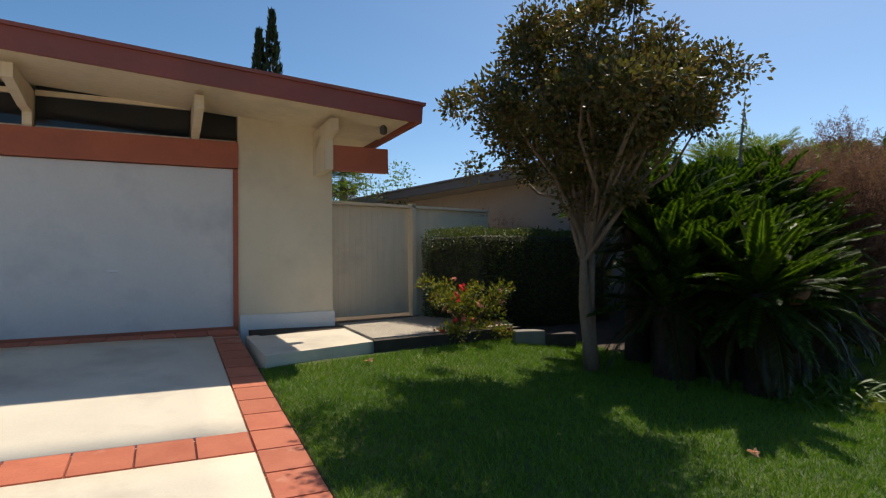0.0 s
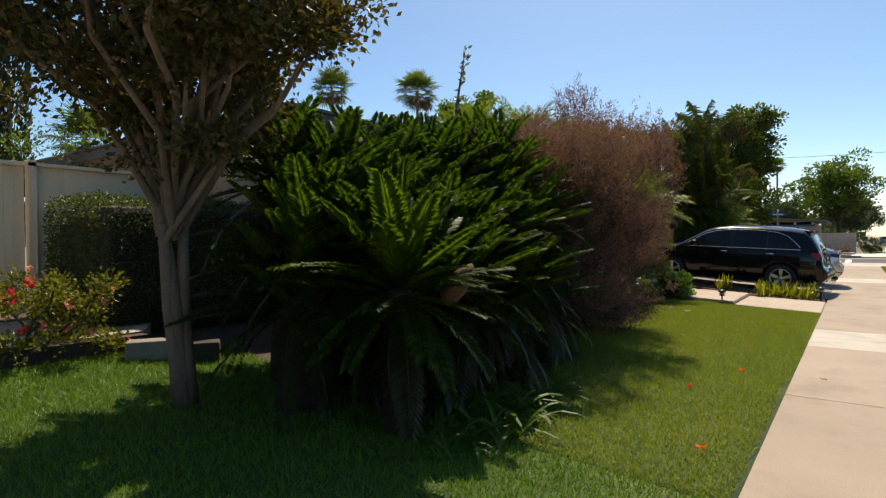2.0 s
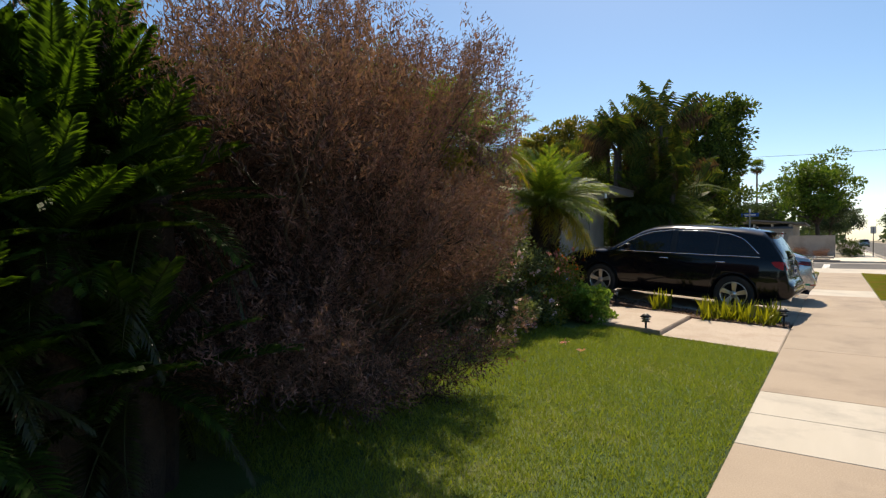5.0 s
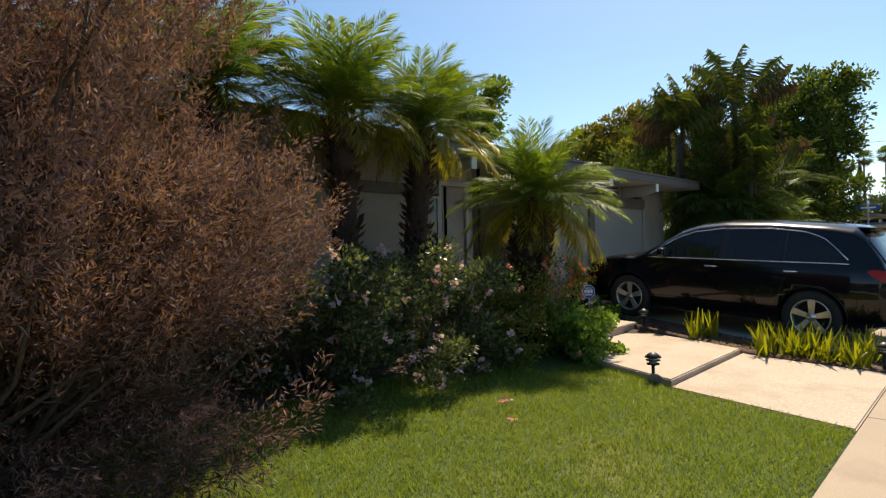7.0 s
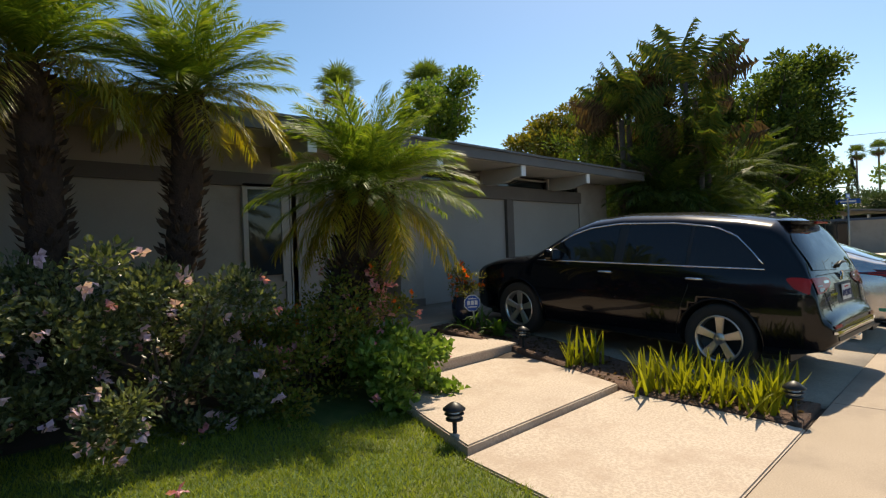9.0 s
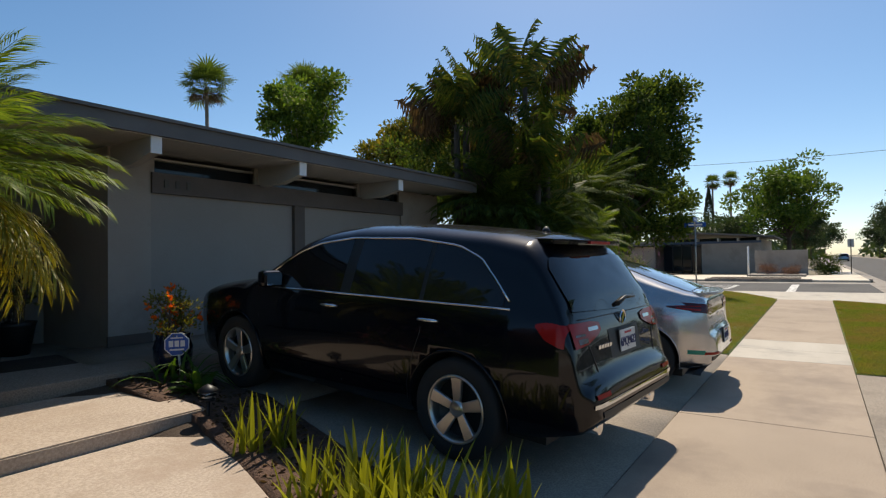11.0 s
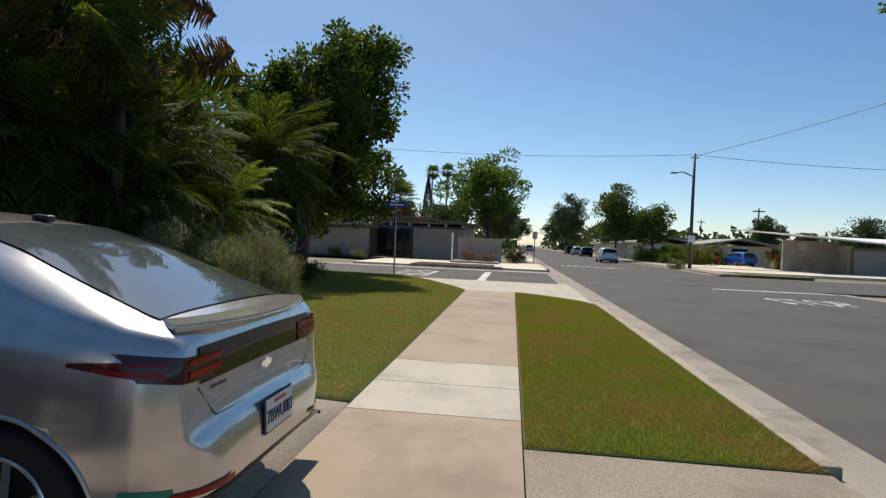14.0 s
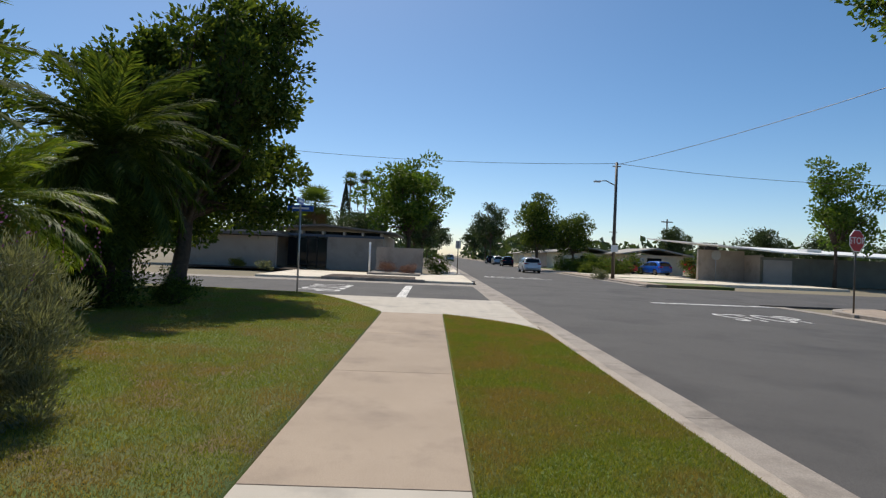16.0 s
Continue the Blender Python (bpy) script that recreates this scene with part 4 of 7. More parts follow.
hedge(5.35, 8.4, 6.1, 7.5, 0.45, 1.93, 42000, L_HEDGE, "dense clipped box-shaped green hedge")
shrub("rose_bush", mass(4.25, 5.15, 5.35, 6.0, 0.1, 0.75, 26), 0.17, 3600, (0.045, 0.03), L_ROSE, "yellow-green rose bush with red and pink blooms", "shrub", [(7, P_RED, 0.08), (9, P_PINK, 0.07)], base=(4.6, 5.7, 0.5))
shrub("wild_shrub", mass(6.2, 8.6, 7.6, 8.8, 0.2, 1.75, 40), 0.35, 5000, (0.04, 0.012), L_BROWN, "dry brown twiggy shrub behind the hedge", base=(7.2, 8.2, 0.55))
planter = thing("planter_wall", "low wall of grey stone blocks", "wall", at=(5.0, 4.95, 0.3))
for i, (dx, dy, a) in enumerate(((0.36, 0.22, -30), (0.68, -0.02, -34))):
    ob = part("block", boxes((-0.2, 0.2, -0.1, 0.1, -0.1, 0.22 if i else 0.26), bevel=0.02), WOOD_SHADE if i else STONEBLOCK, planter)
    ob.matrix_basis = pose(dx, dy, 0.02, 0, 0, a)

# sago palm thicket
def sago(x, y, z, n, fresh=0, low=-35, size=(0.75, 1.05)):
    z0 = ground_height(x, y)
    t = thing("sago_palm", "dense dark green sago palm with stiff feather leaves" if not fresh else "sago palm with a fresh bright green crown of leaves", "sago palm", "sago palm thicket", at=(x, y, z0))
    part("trunk", tube(bmesh.new(), [(0, 0, -0.05), (0.03, 0, (z - z0) * 0.5), (0, 0, z - z0)], [0.15, 0.14, 0.13], 10), PALMBARK, t)
    if fresh:
        rosette(t, (0, 0, z - z0), SAGO_NEW, fresh, 12, 82, size=(0.85, 1.1), name="fresh_frond")
    rosette(t, (0, 0, z - z0 - 0.05), SAGO, n, low, 38 if fresh else 80, old=SAGO_OLD, size=size)
    return t


# the fresh crown that leans out of the thicket, with its brown cone
hero = sago(5.80, 2.50, 1.15, 44, fresh=20, low=-62)
cone = lathe(bmesh.new(), [(0.005, -0.06), (0.075, 0.0), (0.085, 0.10), (0.06, 0.22), (0.01, 0.30)], 14, (0, 0, 0))
part("cone", cone, surface("brown cone scales", (0.07, 0.032, 0.016), (0.17, 0.085, 0.04), 30.0, 0.9, 60, 0.9, 0.01), hero, "brown woolly cone").matrix_basis = pose(0.26, -0.22, 0.93, 25, 30, 0)
# the rest of the mound: low in front, high behind
MOUND = 30
for i in range(MOUND):
    f = (i + 0.5) / MOUND
    a = i * 2.399963
    r = math.sqrt(f)
    x, y = 7.35 + 1.95 * r * math.cos(a), 3.5 + 0.95 * r * math.sin(a)
    back = (y - 2.4) / 1.9
    z = 0.6 + (1.2 + 0.2 * (x - 5.7)) * min(1.0, max(0.0, back * 1.35)) ** 0.7 + rng.normal(0, 0.08)
    sago(x, y, max(0.55, z), 34)
for x, y, z in ((5.5, 3.3, 1.0), (6.5, 2.85, 0.85), (7.2, 2.75, 0.8), (8.0, 2.8, 0.85), (8.8, 2.9, 0.8), (6.1, 3.1, 1.45), (6.9, 3.0, 1.45), (7.8, 3.05, 1.5)):
    sago(x, y, z, 34)


def strap_mesh(length, width, droop, material, name="strap_leaf"):
    s = np.linspace(0, 1, 6)
    verts, faces = [], []
    for t in s:
        w = width * (1 - t ** 3) * 0.5 + 0.001
        p = np.array([length * (0.35 * t + 0.65 * t * droop), 0, length * (t * (1 - 0.45 * droop) - droop * 0.75 * t ** 2.4)])
        verts += [p + (0, w, 0.25 * w), p - (0, 0, 0), p + (0, -w, 0.25 * w)]
    for i in range(5):
        faces += [(3 * i, 3 * i + 1, 3 * i + 4, 3 * i + 3), (3 * i + 1, 3 * i + 2, 3 * i + 5, 3 * i + 4)]
    return raw(name, verts, faces, material)


def strap_plant(x, y, n, meshes, label, name="strap_plant", spread=0.1, category="plant", group="", lean=(0, 40), lift=0.0):
    t = thing(name, label, category, group, at=(x, y, ground_height(x, y) + lift))
    for i in range(n):
        ob = new("leaf", meshes[i % len(meshes)])
        ob.parent = t
        k = rng.uniform(0.7, 1.1)
        ob.matrix_basis = pose(*rng.normal(0, spread, 2), -0.02, 0, 0, rng.uniform(0, 360)) @ pose(0, 0, 0, 0, rng.uniform(*lean), 0) @ Matrix.Diagonal((k, k, k, 1))
    return t


STRAP = [strap_mesh(l, 0.035, d, L_STRAP) for l, d in ((0.62, 0.75), (0.7, 0.9), (0.55, 0.6))]
for x, y in ((5.75, 2.15), (6.1, 2.1), (6.45, 2.05), (6.8, 2.1), (6.6, 2.3), (7.15, 2.15), (7.5, 2.25), (6.25, 2.35)):
    strap_plant(x, y, 26, STRAP, "clump of arching green strap leaves", group="strap leaf clumps", lean=(-10, 30))
spike = thing("tall_succulent", "tall thin leafy succulent stem above the palms", "plant", at=(8.2, 3.8, 0.2))
part("stem", tube(bmesh.new(), [(0, 0, 0), (0.05, 0, 1.8), (0.2, 0.02, 2.9), (0.42, 0.03, 3.7)], [0.03, 0.025, 0.018, 0.006], 6), GREYBARK, spike)
f = rng.uniform(0.45, 1, 110)
p = np.stack([np.interp(f, [0, 0.5, 0.8, 1], [0, 0.05, 0.2, 0.42]), 0 * f, np.interp(f, [0, 0.5, 0.8, 1], [0, 1.8, 2.9, 3.7])], 1)
leafy("leaves", p, units(110) + (0.3, 0, 0.6), 0.09, 0.045, L_SAGE, spike)["kind"] = "stuff"

# russet feathery shrub
def feathery(base, centre, radii, sprays, label):
    t = thing("feathery_shrub", label, "shrub", at=base)
    base, centre = np.array(base), np.array(centre)
    bm = bmesh.new()
    tips = egg_centres(sprays, centre - base, np.array(radii), 0.42, -0.75)
    skirt = egg_centres(sprays // 3, (0.0, -0.1, 0.75), np.array(radii) * (0.92, 0.95, 0.52), 0.45, -0.95)
    plume = egg_centres(sprays // 12, centre - base + (0.1, -0.3, 0.62 * radii[2]), np.array(radii) * (0.26, 0.3, 0.66), 0.1)
    tips = np.concatenate([tips, skirt[skirt[:, 2] > 0.05], plume])
    for c in tips[:-(sprays // 12):40]:
        limb(bm, (*rng.normal(0, 0.2, 2), 0), c, 0.018, 0.005, 5)
    part("stem", bm, DARKBARK, t)["kind"] = "stuff"
    out = tips - (centre - base) * np.array([1, 1, 0.45])
    out /= np.linalg.norm(out, axis=1, keepdims=True)
    pts, ways = [], []
    for c, o in zip(tips, out):
        w = o * 0.8 + np.array([0, 0, 0.55]) + rng.normal(0, 0.25, 3)
        w /= np.linalg.norm(w)
        k = 50
        s = rng.random(k)
        length = rng.uniform(0.2, 0.45)
        pts.append(c + w * (s * length)[:, None] + rng.normal(0, 0.025, (k, 3)))
        ways.append(w + 1.0 * units(k))
    leafy("twig_spray", np.concatenate(pts), np.concatenate(ways), 0.05, 0.010, L_BROWN, t)["kind"] = "stuff"
    # inner and low sprays: shade inside and under the shrub is painted by darker colour
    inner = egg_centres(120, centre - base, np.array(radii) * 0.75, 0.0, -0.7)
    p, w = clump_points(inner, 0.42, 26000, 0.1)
    leafy("inner_spray", p, w, 0.09, 0.014, L_SHADETWIG, t)["kind"] = "stuff"
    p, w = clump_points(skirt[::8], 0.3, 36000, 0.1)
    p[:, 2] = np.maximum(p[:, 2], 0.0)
    leafy("low_spray", p, w, 0.06, 0.010, L_SHADETWIG, t)["kind"] = "stuff"
    return t


feathery((10.8, 3.75, 0.1), (10.75, 3.6, 1.70), (2.2, 1.55, 1.60), 3400, "large russet-brown feathery shrub gone dry")

# roses and low shrubs before the second house
shrub("rose_shrub", mass(12.4, 14.4, 3.6, 5.0, 0.0, 1.3, 56), 0.22, 10000, (0.055, 0.038), L_DUSK, "dark green rose shrub with pale pink blooms", "shrub", [(60, P_MAUVE, 0.09), (8, P_PINK, 0.07)], base=(13.5, 4.4, 0.15))
shrub("rose_shrub", mass(14.2, 15.7, 3.4, 4.9, 0.0, 1.4, 54), 0.22, 10000, (0.055, 0.038), L_DUSK, "dark green rose shrub with pale pink blooms", "shrub", [(60, P_MAUVE, 0.09), (8, P_PINK, 0.07)], base=(15.0, 4.2, 0.15))
shrub("rose_shrub", mass(15.6, 16.8, 3.5, 4.6, 0.1, 1.0, 40), 0.24, 5000, (0.05, 0.034), L_ROSE, "leggy rose shrub with pink and coral blooms", "shrub", [(16, P_PINK, 0.08), (5, P_ORANGE, 0.06)], base=(16.2, 4.1, 0.15))
shrub("flowering_shrub", mass(16.7, 17.4, 3.6, 4.9, 0.2, 1.2, 40), 0.2, 4200, (0.045, 0.025), L_ROSE, "airy shrub with pink flowers", "shrub", [(100, P_PINK, 0.075), (8, P_ORANGE, 0.06)], base=(17.0, 4.3, 0.2))
shrub("geranium", mass(16.5, 17.3, 3.1, 3.85, 0.0, 0.55, 36), 0.17, 4200, (0.07, 0.07), L_GERAN, "bright green geranium with round leaves", "plant", [(8, P_PINK, 0.08)], base=(16.85, 3.5, 0.1))

# pygmy date palms
for bx, by, tx, ty, tz, k in ((13.1, 5.6, 13.0, 5.4, 3.25, 1.0), (14.42, 5.15, 14.28, 4.95, 3.1, 1.0), (15.33, 5.1, 15.56, 4.95, 3.05, 0.95), (12.1, 6.1, 12.1, 6.0, 3.15, 1.0)):
    palm((bx, by, 0.25), (tx, ty, tz), 0.15, 84, DATE, DATE_OLD, "slim date palm with a shaggy trunk", boots=460, low=-8, size=(0.62 * k, 0.86 * k), group="date palms")
palm((16.8, 4.5, 0.2), (17.28, 4.36, 2.15), 0.27, 104, DATE, DATE_OLD, "stout leaning date palm with yellowing fronds", boots=700, low=-20, size=(0.70, 0.92), group="date palms")

# ---- small things along the path ----
IRIS = [strap_mesh(l, 0.030, d, L_IRIS, "sword_leaf") for l, d in ((0.42, 0.12), (0.5, 0.2), (0.36, 0.3))]
for x, y in ((18.5, 1.75), (18.62, 1.45), (18.55, 1.15), (18.75, 0.9), (18.85, 1.3), (18.95, 0.75), (18.8, 1.65), (18.55, 0.82)):
    strap_plant(x, y, 34, IRIS, "clump of upright yellow-green sword leaves", "iris", 0.085, "plant", "iris bed", (-28, 12), 0.02)
for x, y in ((18.8, 2.75), (18.98, 2.6)):
    strap_plant(x, y, 22, IRIS, "small clump of green sword leaves", "iris", 0.05, "plant", "iris bed", (-28, 12), 0.02)
strap_plant(19.42, 4.72, 24, STRAP, "green strap-leaved plant by the pot", lean=(-40, 10), lift=0.02)
strap_plant(19.38, 4.28, 20, [strap_mesh(0.38, 0.075, 0.5, L_STRAP, "broad_leaf")], "small rosette of broad pale leaves", "succulent", 0.02, "plant", "", (-30, 30), 0.02)

pot = thing("flower_pot", "dark blue glazed pot", "pot", at=(19.62, 5.1, ground_height(19.62, 5.1) + 0.02))
part("body", lathe(bmesh.new(), [(0.13, 0), (0.19, 0.12), (0.20, 0.26), (0.165, 0.36), (0.18, 0.40), (0.15, 0.40), (0.14, 0.34)], 24), POTBLUE, pot)
part("soil", lathe(bmesh.new(), [(0.14, 0.33), (0.14, 0.345)], 16), SOIL, pot)
shrub("potted_lantana", [(19.62 + a, 5.1 + b, c) for a, b, c in rng.uniform((-0.2, -0.2, 0.78), (0.2, 0.2, 1.2), (22, 3))], 0.12, 1200, (0.04, 0.022), L_YELLOW, "yellow-leaved potted plant with orange flowers", "plant", [(22, P_ORANGE, 0.07)], base=(19.62, 5.1, 0.66))

yard_sign = thing("yard_sign", "small blue octagonal yard sign with white rim", "sign", at=(19.52, 4.86, ground_height(19.5, 4.86)))
part("stake", tube(bmesh.new(), [(0.05, 0, -0.05), (0, 0, 0.45)], [0.012, 0.012], 8), WHITEPAINT, yard_sign)
facing = pose(0, 0, 0.36, 90, 0, -38) @ Matrix.Diagonal((0.85, 0.85, 1, 1))
octagon = [(math.cos(math.pi * (k + 0.5) / 4), math.sin(math.pi * (k + 0.5) / 4)) for k in range(8)]
rim = part("rim", extruded(bmesh.new(), [(0.15 * a, 0.15 * b) for a, b in octagon], -0.006, 0.006, m=facing), SIGNWHITE, yard_sign)
plate = part("plate", extruded(bmesh.new(), [(0.138 * a, 0.138 * b) for a, b in octagon], 0.006, 0.010, m=facing), SIGNBLUE, yard_sign)
for x0, x1, z0, z1 in ((-0.09, -0.04, -0.03, 0.045), (-0.025, 0.025, -0.03, 0.045), (0.04, 0.09, -0.03, 0.045), (-0.08, 0.08, -0.075, -0.055), (-0.07, 0.07, 0.07, 0.085)):
    part("mark", boxes((x0, x1, z0, z1, 0.010, 0.013), m=facing), SIGNWHITE, plate)


def path_light(x, y, z, label="small dark pagoda path light"):
    t = thing("path_light", label, "path light", "path lights", at=(x, y, z))
    part("stake", tube(bmesh.new(), [(0, 0, -0.05), (0, 0, 0.2)], [0.016, 0.018], 10), BLACKMETAL, t)
    part("lens", lathe(bmesh.new(), [(0.045, 0.2), (0.045, 0.27)], 16), LAMPCLEAR, t)
    part("collar", lathe(bmesh.new(), [(0.03, 0.185), (0.065, 0.19), (0.065, 0.205), (0.03, 0.21)], 16), BLACKMETAL, t)
    part("middle_ring", lathe(bmesh.new(), [(0.05, 0.232), (0.075, 0.234), (0.075, 0.24), (0.05, 0.242)], 16), BLACKMETAL, t)
    part("cap", lathe(bmesh.new(), [(0.085, 0.265), (0.085, 0.275), (0.04, 0.31), (0.008, 0.325)], 16), BLACKMETAL, t)


path_light(16.36, 2.28, 0.03)
path_light(19.05, 3.62, 0.16)
path_light(18.50, 0.56, 0.01)

dark_pot = thing("dark_planter", "dark pot in the entry recess", "pot", at=(19.0, 7.5, 0.42))
part("body", lathe(bmesh.new(), [(0.16, 0), (0.22, 0.35), (0.24, 0.4), (0.2, 0.4)], 20), BLACKTRIM, dark_pot)
shrub("entry_plant", mass(18.75, 19.3, 7.3, 7.7, 0.5, 1.55, 22), 0.17, 900, (0.09, 0.05), L_DUSK, "dark climbing plant in the shaded entry", "plant", base=(19.0, 7.5, 0.8))

n = 1600
q = rng.uniform((18.4, 0.55), (19.7, 5.2), (n, 2))
k = np.clip((q[:, 1] - 1.8) / 1.9, 0, 1)
q = q[(q[:, 0] > 18.42 + 0.62 * k) & (q[:, 0] < 19.08 + 0.64 * k)]
chips = np.array([(a, b, ground_height(a, b) + 0.025) for a, b in q])
tagged(leafy("bark_chip", chips, units(len(chips)) * (1, 1, 0.35), 0.055, 0.03, L_DEAD), "loose brown bark chips on the bed", "mulch", kind="stuff")

# fallen flowers on lawn and pavement
for x, y, material in ((4.05, 1.8, P_FALLEN), (3.35, 0.75, P_FALLEN), (8.6, 1.2, P_RED), (9.6, 0.9, P_ORANGE), (6.9, 0.75, P_ORANGE), (14.6, 2.9, P_PINK), (14.2, 2.5, P_FALLEN), (3.0, 5.2, P_FALLEN), (5.6, 0.25, P_FALLEN), (9.9, 0.2, P_FALLEN)):
    z = ground_height(x, y) + (0.045 if y > 0.45 else 0.006)
    t = tagged(leafy("fallen_blossom", rng.normal(0, 0.012, (9, 3)) * (1, 1, 0.3), units(9) * (1, 1, 0.5), 0.034 if material in (P_RED, P_ORANGE) else 0.05, 0.03, material), "fallen blossom lying on the ground", "blossom", "fallen blossoms")
    t.matrix_basis = pose(x, y, z)

# ---- trees behind the second house ----
def bird_of_paradise(x, y, height, stems, label):
    """A giant bird of paradise: thin trunks, each with a fan of torn paddle leaves."""
    z0 = ground_height(x, y)
    t = thing("bird_of_paradise", label, "plant", "giant birds of paradise", at=(x, y, z0))
    for s in range(stems):
        h = height * rng.uniform(0.55, 1.0) if s else height
        px, py = rng.normal(0, 0.35, 2) if s else (0, 0)
        part("trunk", tube(bmesh.new(), [(px * 0.5, py * 0.5, -0.1), (px, py, h * 0.45), (px * 1.1, py * 1.1, h * 0.74)], [0.10, 0.08, 0.07], 8), DARKBARK, t)
        yaw = rng.uniform(0, 180)
        for k in range(17):
            lean = (k - 8) * 12 + rng.normal(0, 5)
            droopy = abs(lean) > 60
            n = 34
            f = (np.arange(n) + 0.5) / n
            length = height * 0.26 * rng.uniform(0.8, 1.1)
            verts, faces = [], []
            for side in (1, -1):
                for q in f:
                    w = 0.38 * math.sin(math.pi * min(1, q * 0.97 + 0.03)) ** 0.6 * rng.uniform(0.6, 1.1)
                    c0 = np.array([0, 0, length * (0.28 + 0.72 * q)])
                    bend = 0.25 * q ** 2 * length
                    c0 = c0 + np.array([bend, 0, -0.3 * bend])
                    d = np.array([0.05 + rng.normal(0, 0.04), side * w, -0.10 + rng.normal(0, 0.05)])
                    hw = np.array([0, 0, length * 0.72 / n * 0.60])
                    i = len(verts)
                    verts += [c0 - hw, c0 + d - hw * 0.6, c0 + d + hw * 0.4, c0 + hw]
                    faces.append((i, i + 1, i + 2, i + 3))
            i = len(verts)
            verts += [(-0.012, 0, 0), (0.012, 0, 0), (0.012 + 0.22 * length, 0, 0.92 * length), (0.22 * length, 0, 0.92 * length)]
            faces.append((i, i + 1, i + 2, i + 3))
            ob = new("leaf", raw("leaf", verts, faces, L_DEAD if droopy and k % 2 else L_BIRD))
            ob.parent = t
            ob.matrix_basis = pose(px * 1.1, py * 1.1, h * 0.72, 0, 0, yaw + rng.uniform(-50, 50)) @ pose(0, 0, 0, lean, 0, 0) @ pose(0, 0, 0, 0, 0, rng.uniform(-60, 60))
    return t


bird_of_paradise(28.45, 5.05, 7.4, 5, "tall giant bird of paradise with torn leaves")
bird_of_paradise(27.75, 6.3, 6.5, 4, "tall giant bird of paradise with torn leaves")
bird_of_paradise(29.6, 6.3, 5.4, 4, "tall giant bird of paradise with torn leaves")
shrub("undergrowth", mass(27.3, 32.0, 5.0, 8.5, 0.1, 4.3, 190), 0.5, 36000, (0.13, 0.05), L_OAK, "dense dark green undergrowth below the tall plants", base=(29, 6.5, 0.1), stems=20)
shrub("yellow_shrub", mass(29.2, 31.2, 4.9, 6.6, 1.2, 4.2, 50), 0.4, 5000, (0.12, 0.04), L_YELLOW, "yellow-green leafy shrub below the tall trees", base=(30.2, 5.6, 0.1), stems=14)
palm((30.8, 4.7, 0.08), (30.7, 4.5, 1.9), 0.14, 80, DATE, DATE_OLD, "low arching yellow-green date palm", boots=60, size=(0.75, 1.0), low=-55)
palm((28.4, 5.0, 0.12), (28.4, 4.9, 1.9), 0.12, 60, DARKDATE, (), "low dark green date palm", boots=60, size=(1.0, 1.3), low=-55)
palm((27.6, 5.5, 0.12), (27.6, 5.4, 2.6), 0.12, 60, DARKDATE, (), "dark green date palm below the tall plants", boots=60, size=(1.0, 1.3), low=-55)
palm((29.6, 5.3, 0.12), (29.6, 5.2, 2.9), 0.12, 60, DARKDATE, (), "dark green date palm below the tall plants", boots=60, size=(1.0, 1.3), low=-55)
shrub("sage_bush", mass(27.5, 29.15, 2.3, 4.2, 0.0, 1.3, 130), 0.25, 60000, (0.075, 0.010), L_SAGE, "grey-green bush sage with purple flower spikes", "shrub", base=(28.4, 3.2, 0.05), up=1.1, stems=30)
p = rng.uniform((27.4, 2.1, 1.05), (29.3, 3.8, 1.60), (46, 3))
w = np.array([0, -0.35, 0.8]) + 0.5 * units(46)
w /= np.linalg.norm(w, axis=1, keepdims=True)
k = 9
tagged(leafy("flower_spike", (p[:, None] + w[:, None] * np.linspace(0, 0.34, k)[None, :, None]).reshape(-1, 3), (np.repeat(w, k, 0) + 0.5 * units(46 * k)), 0.035, 0.016, P_PURPLE), "thin purple flower spikes of the sage", "flower", kind="stuff")

tree("round_tree", (34.0, 11.8, 0.1), (34.0, 11.8, 3.0), (34.0, 11.6, 5.2), (2.6, 2.7, 2.4), 120, 30000, (0.18, 0.10), L_YELLOW, DARKBARK, "rounded olive-green tree behind the roof", 0.16, 0.55)
tree("sycamore", (42.4, 7.5, 0.1), (42.6, 7.3, 2.6), (43.0, 6.7, 5.7), (3.3, 3.3, 4.5), 190, 36000, (0.19, 0.13), L_OAK, DARKBARK, "tall dark street tree with an uneven crown", 0.26, 0.72, hollow=0.1)
tree("sycamore", (41.9, 8.9, 0.1), (41.9, 8.9, 2.4), (42.0, 8.8, 4.6), (2.3, 2.2, 3.4), 110, 18000, (0.19, 0.13), L_OAK, DARKBARK, "dark street tree behind the corner lawn", 0.22, 0.8, hollow=0.2)
bare = thing("bare_branches", "bare grey branches above the tree", "branches", at=(43.8, 4.9, 7.9))
bm = bmesh.new()
for i in range(16):
    limb(bm, (*rng.normal(0, 0.12, 2), 0), (*rng.normal(0, 0.45, 2), rng.uniform(0.8, 1.9)), 0.02, 0.008, 5)
part("twig", bm, GREYBARK, bare)["kind"] = "stuff"
palm((36.3, 6.4, 0.1), (36.35, 6.35, 3.5), 0.26, 120, BIGDATE, (), "dark skirted palm on the corner lawn", low=-85, high=85, size=(0.85, 1.15), boots=80)
shrub("round_bush", [(37.6 + a, 5.3 + b, 0.45 + c) for a, b, c in rng.normal(0, 0.22, (18, 3)) * (1.4, 1, 0.8)], 0.25, 3000, (0.06, 0.035), L_OAK, "low dark rounded bush under the trees", base=(37.6, 5.3, 0.08))
shrub("undergrowth", mass(35.4, 37.4, 5.6, 7.6, 0.1, 2.3, 60), 0.45, 12000, (0.13, 0.05), L_OAK, "dense dark green growth round the skirted palm", base=(36.4, 6.6, 0.08), stems=10)
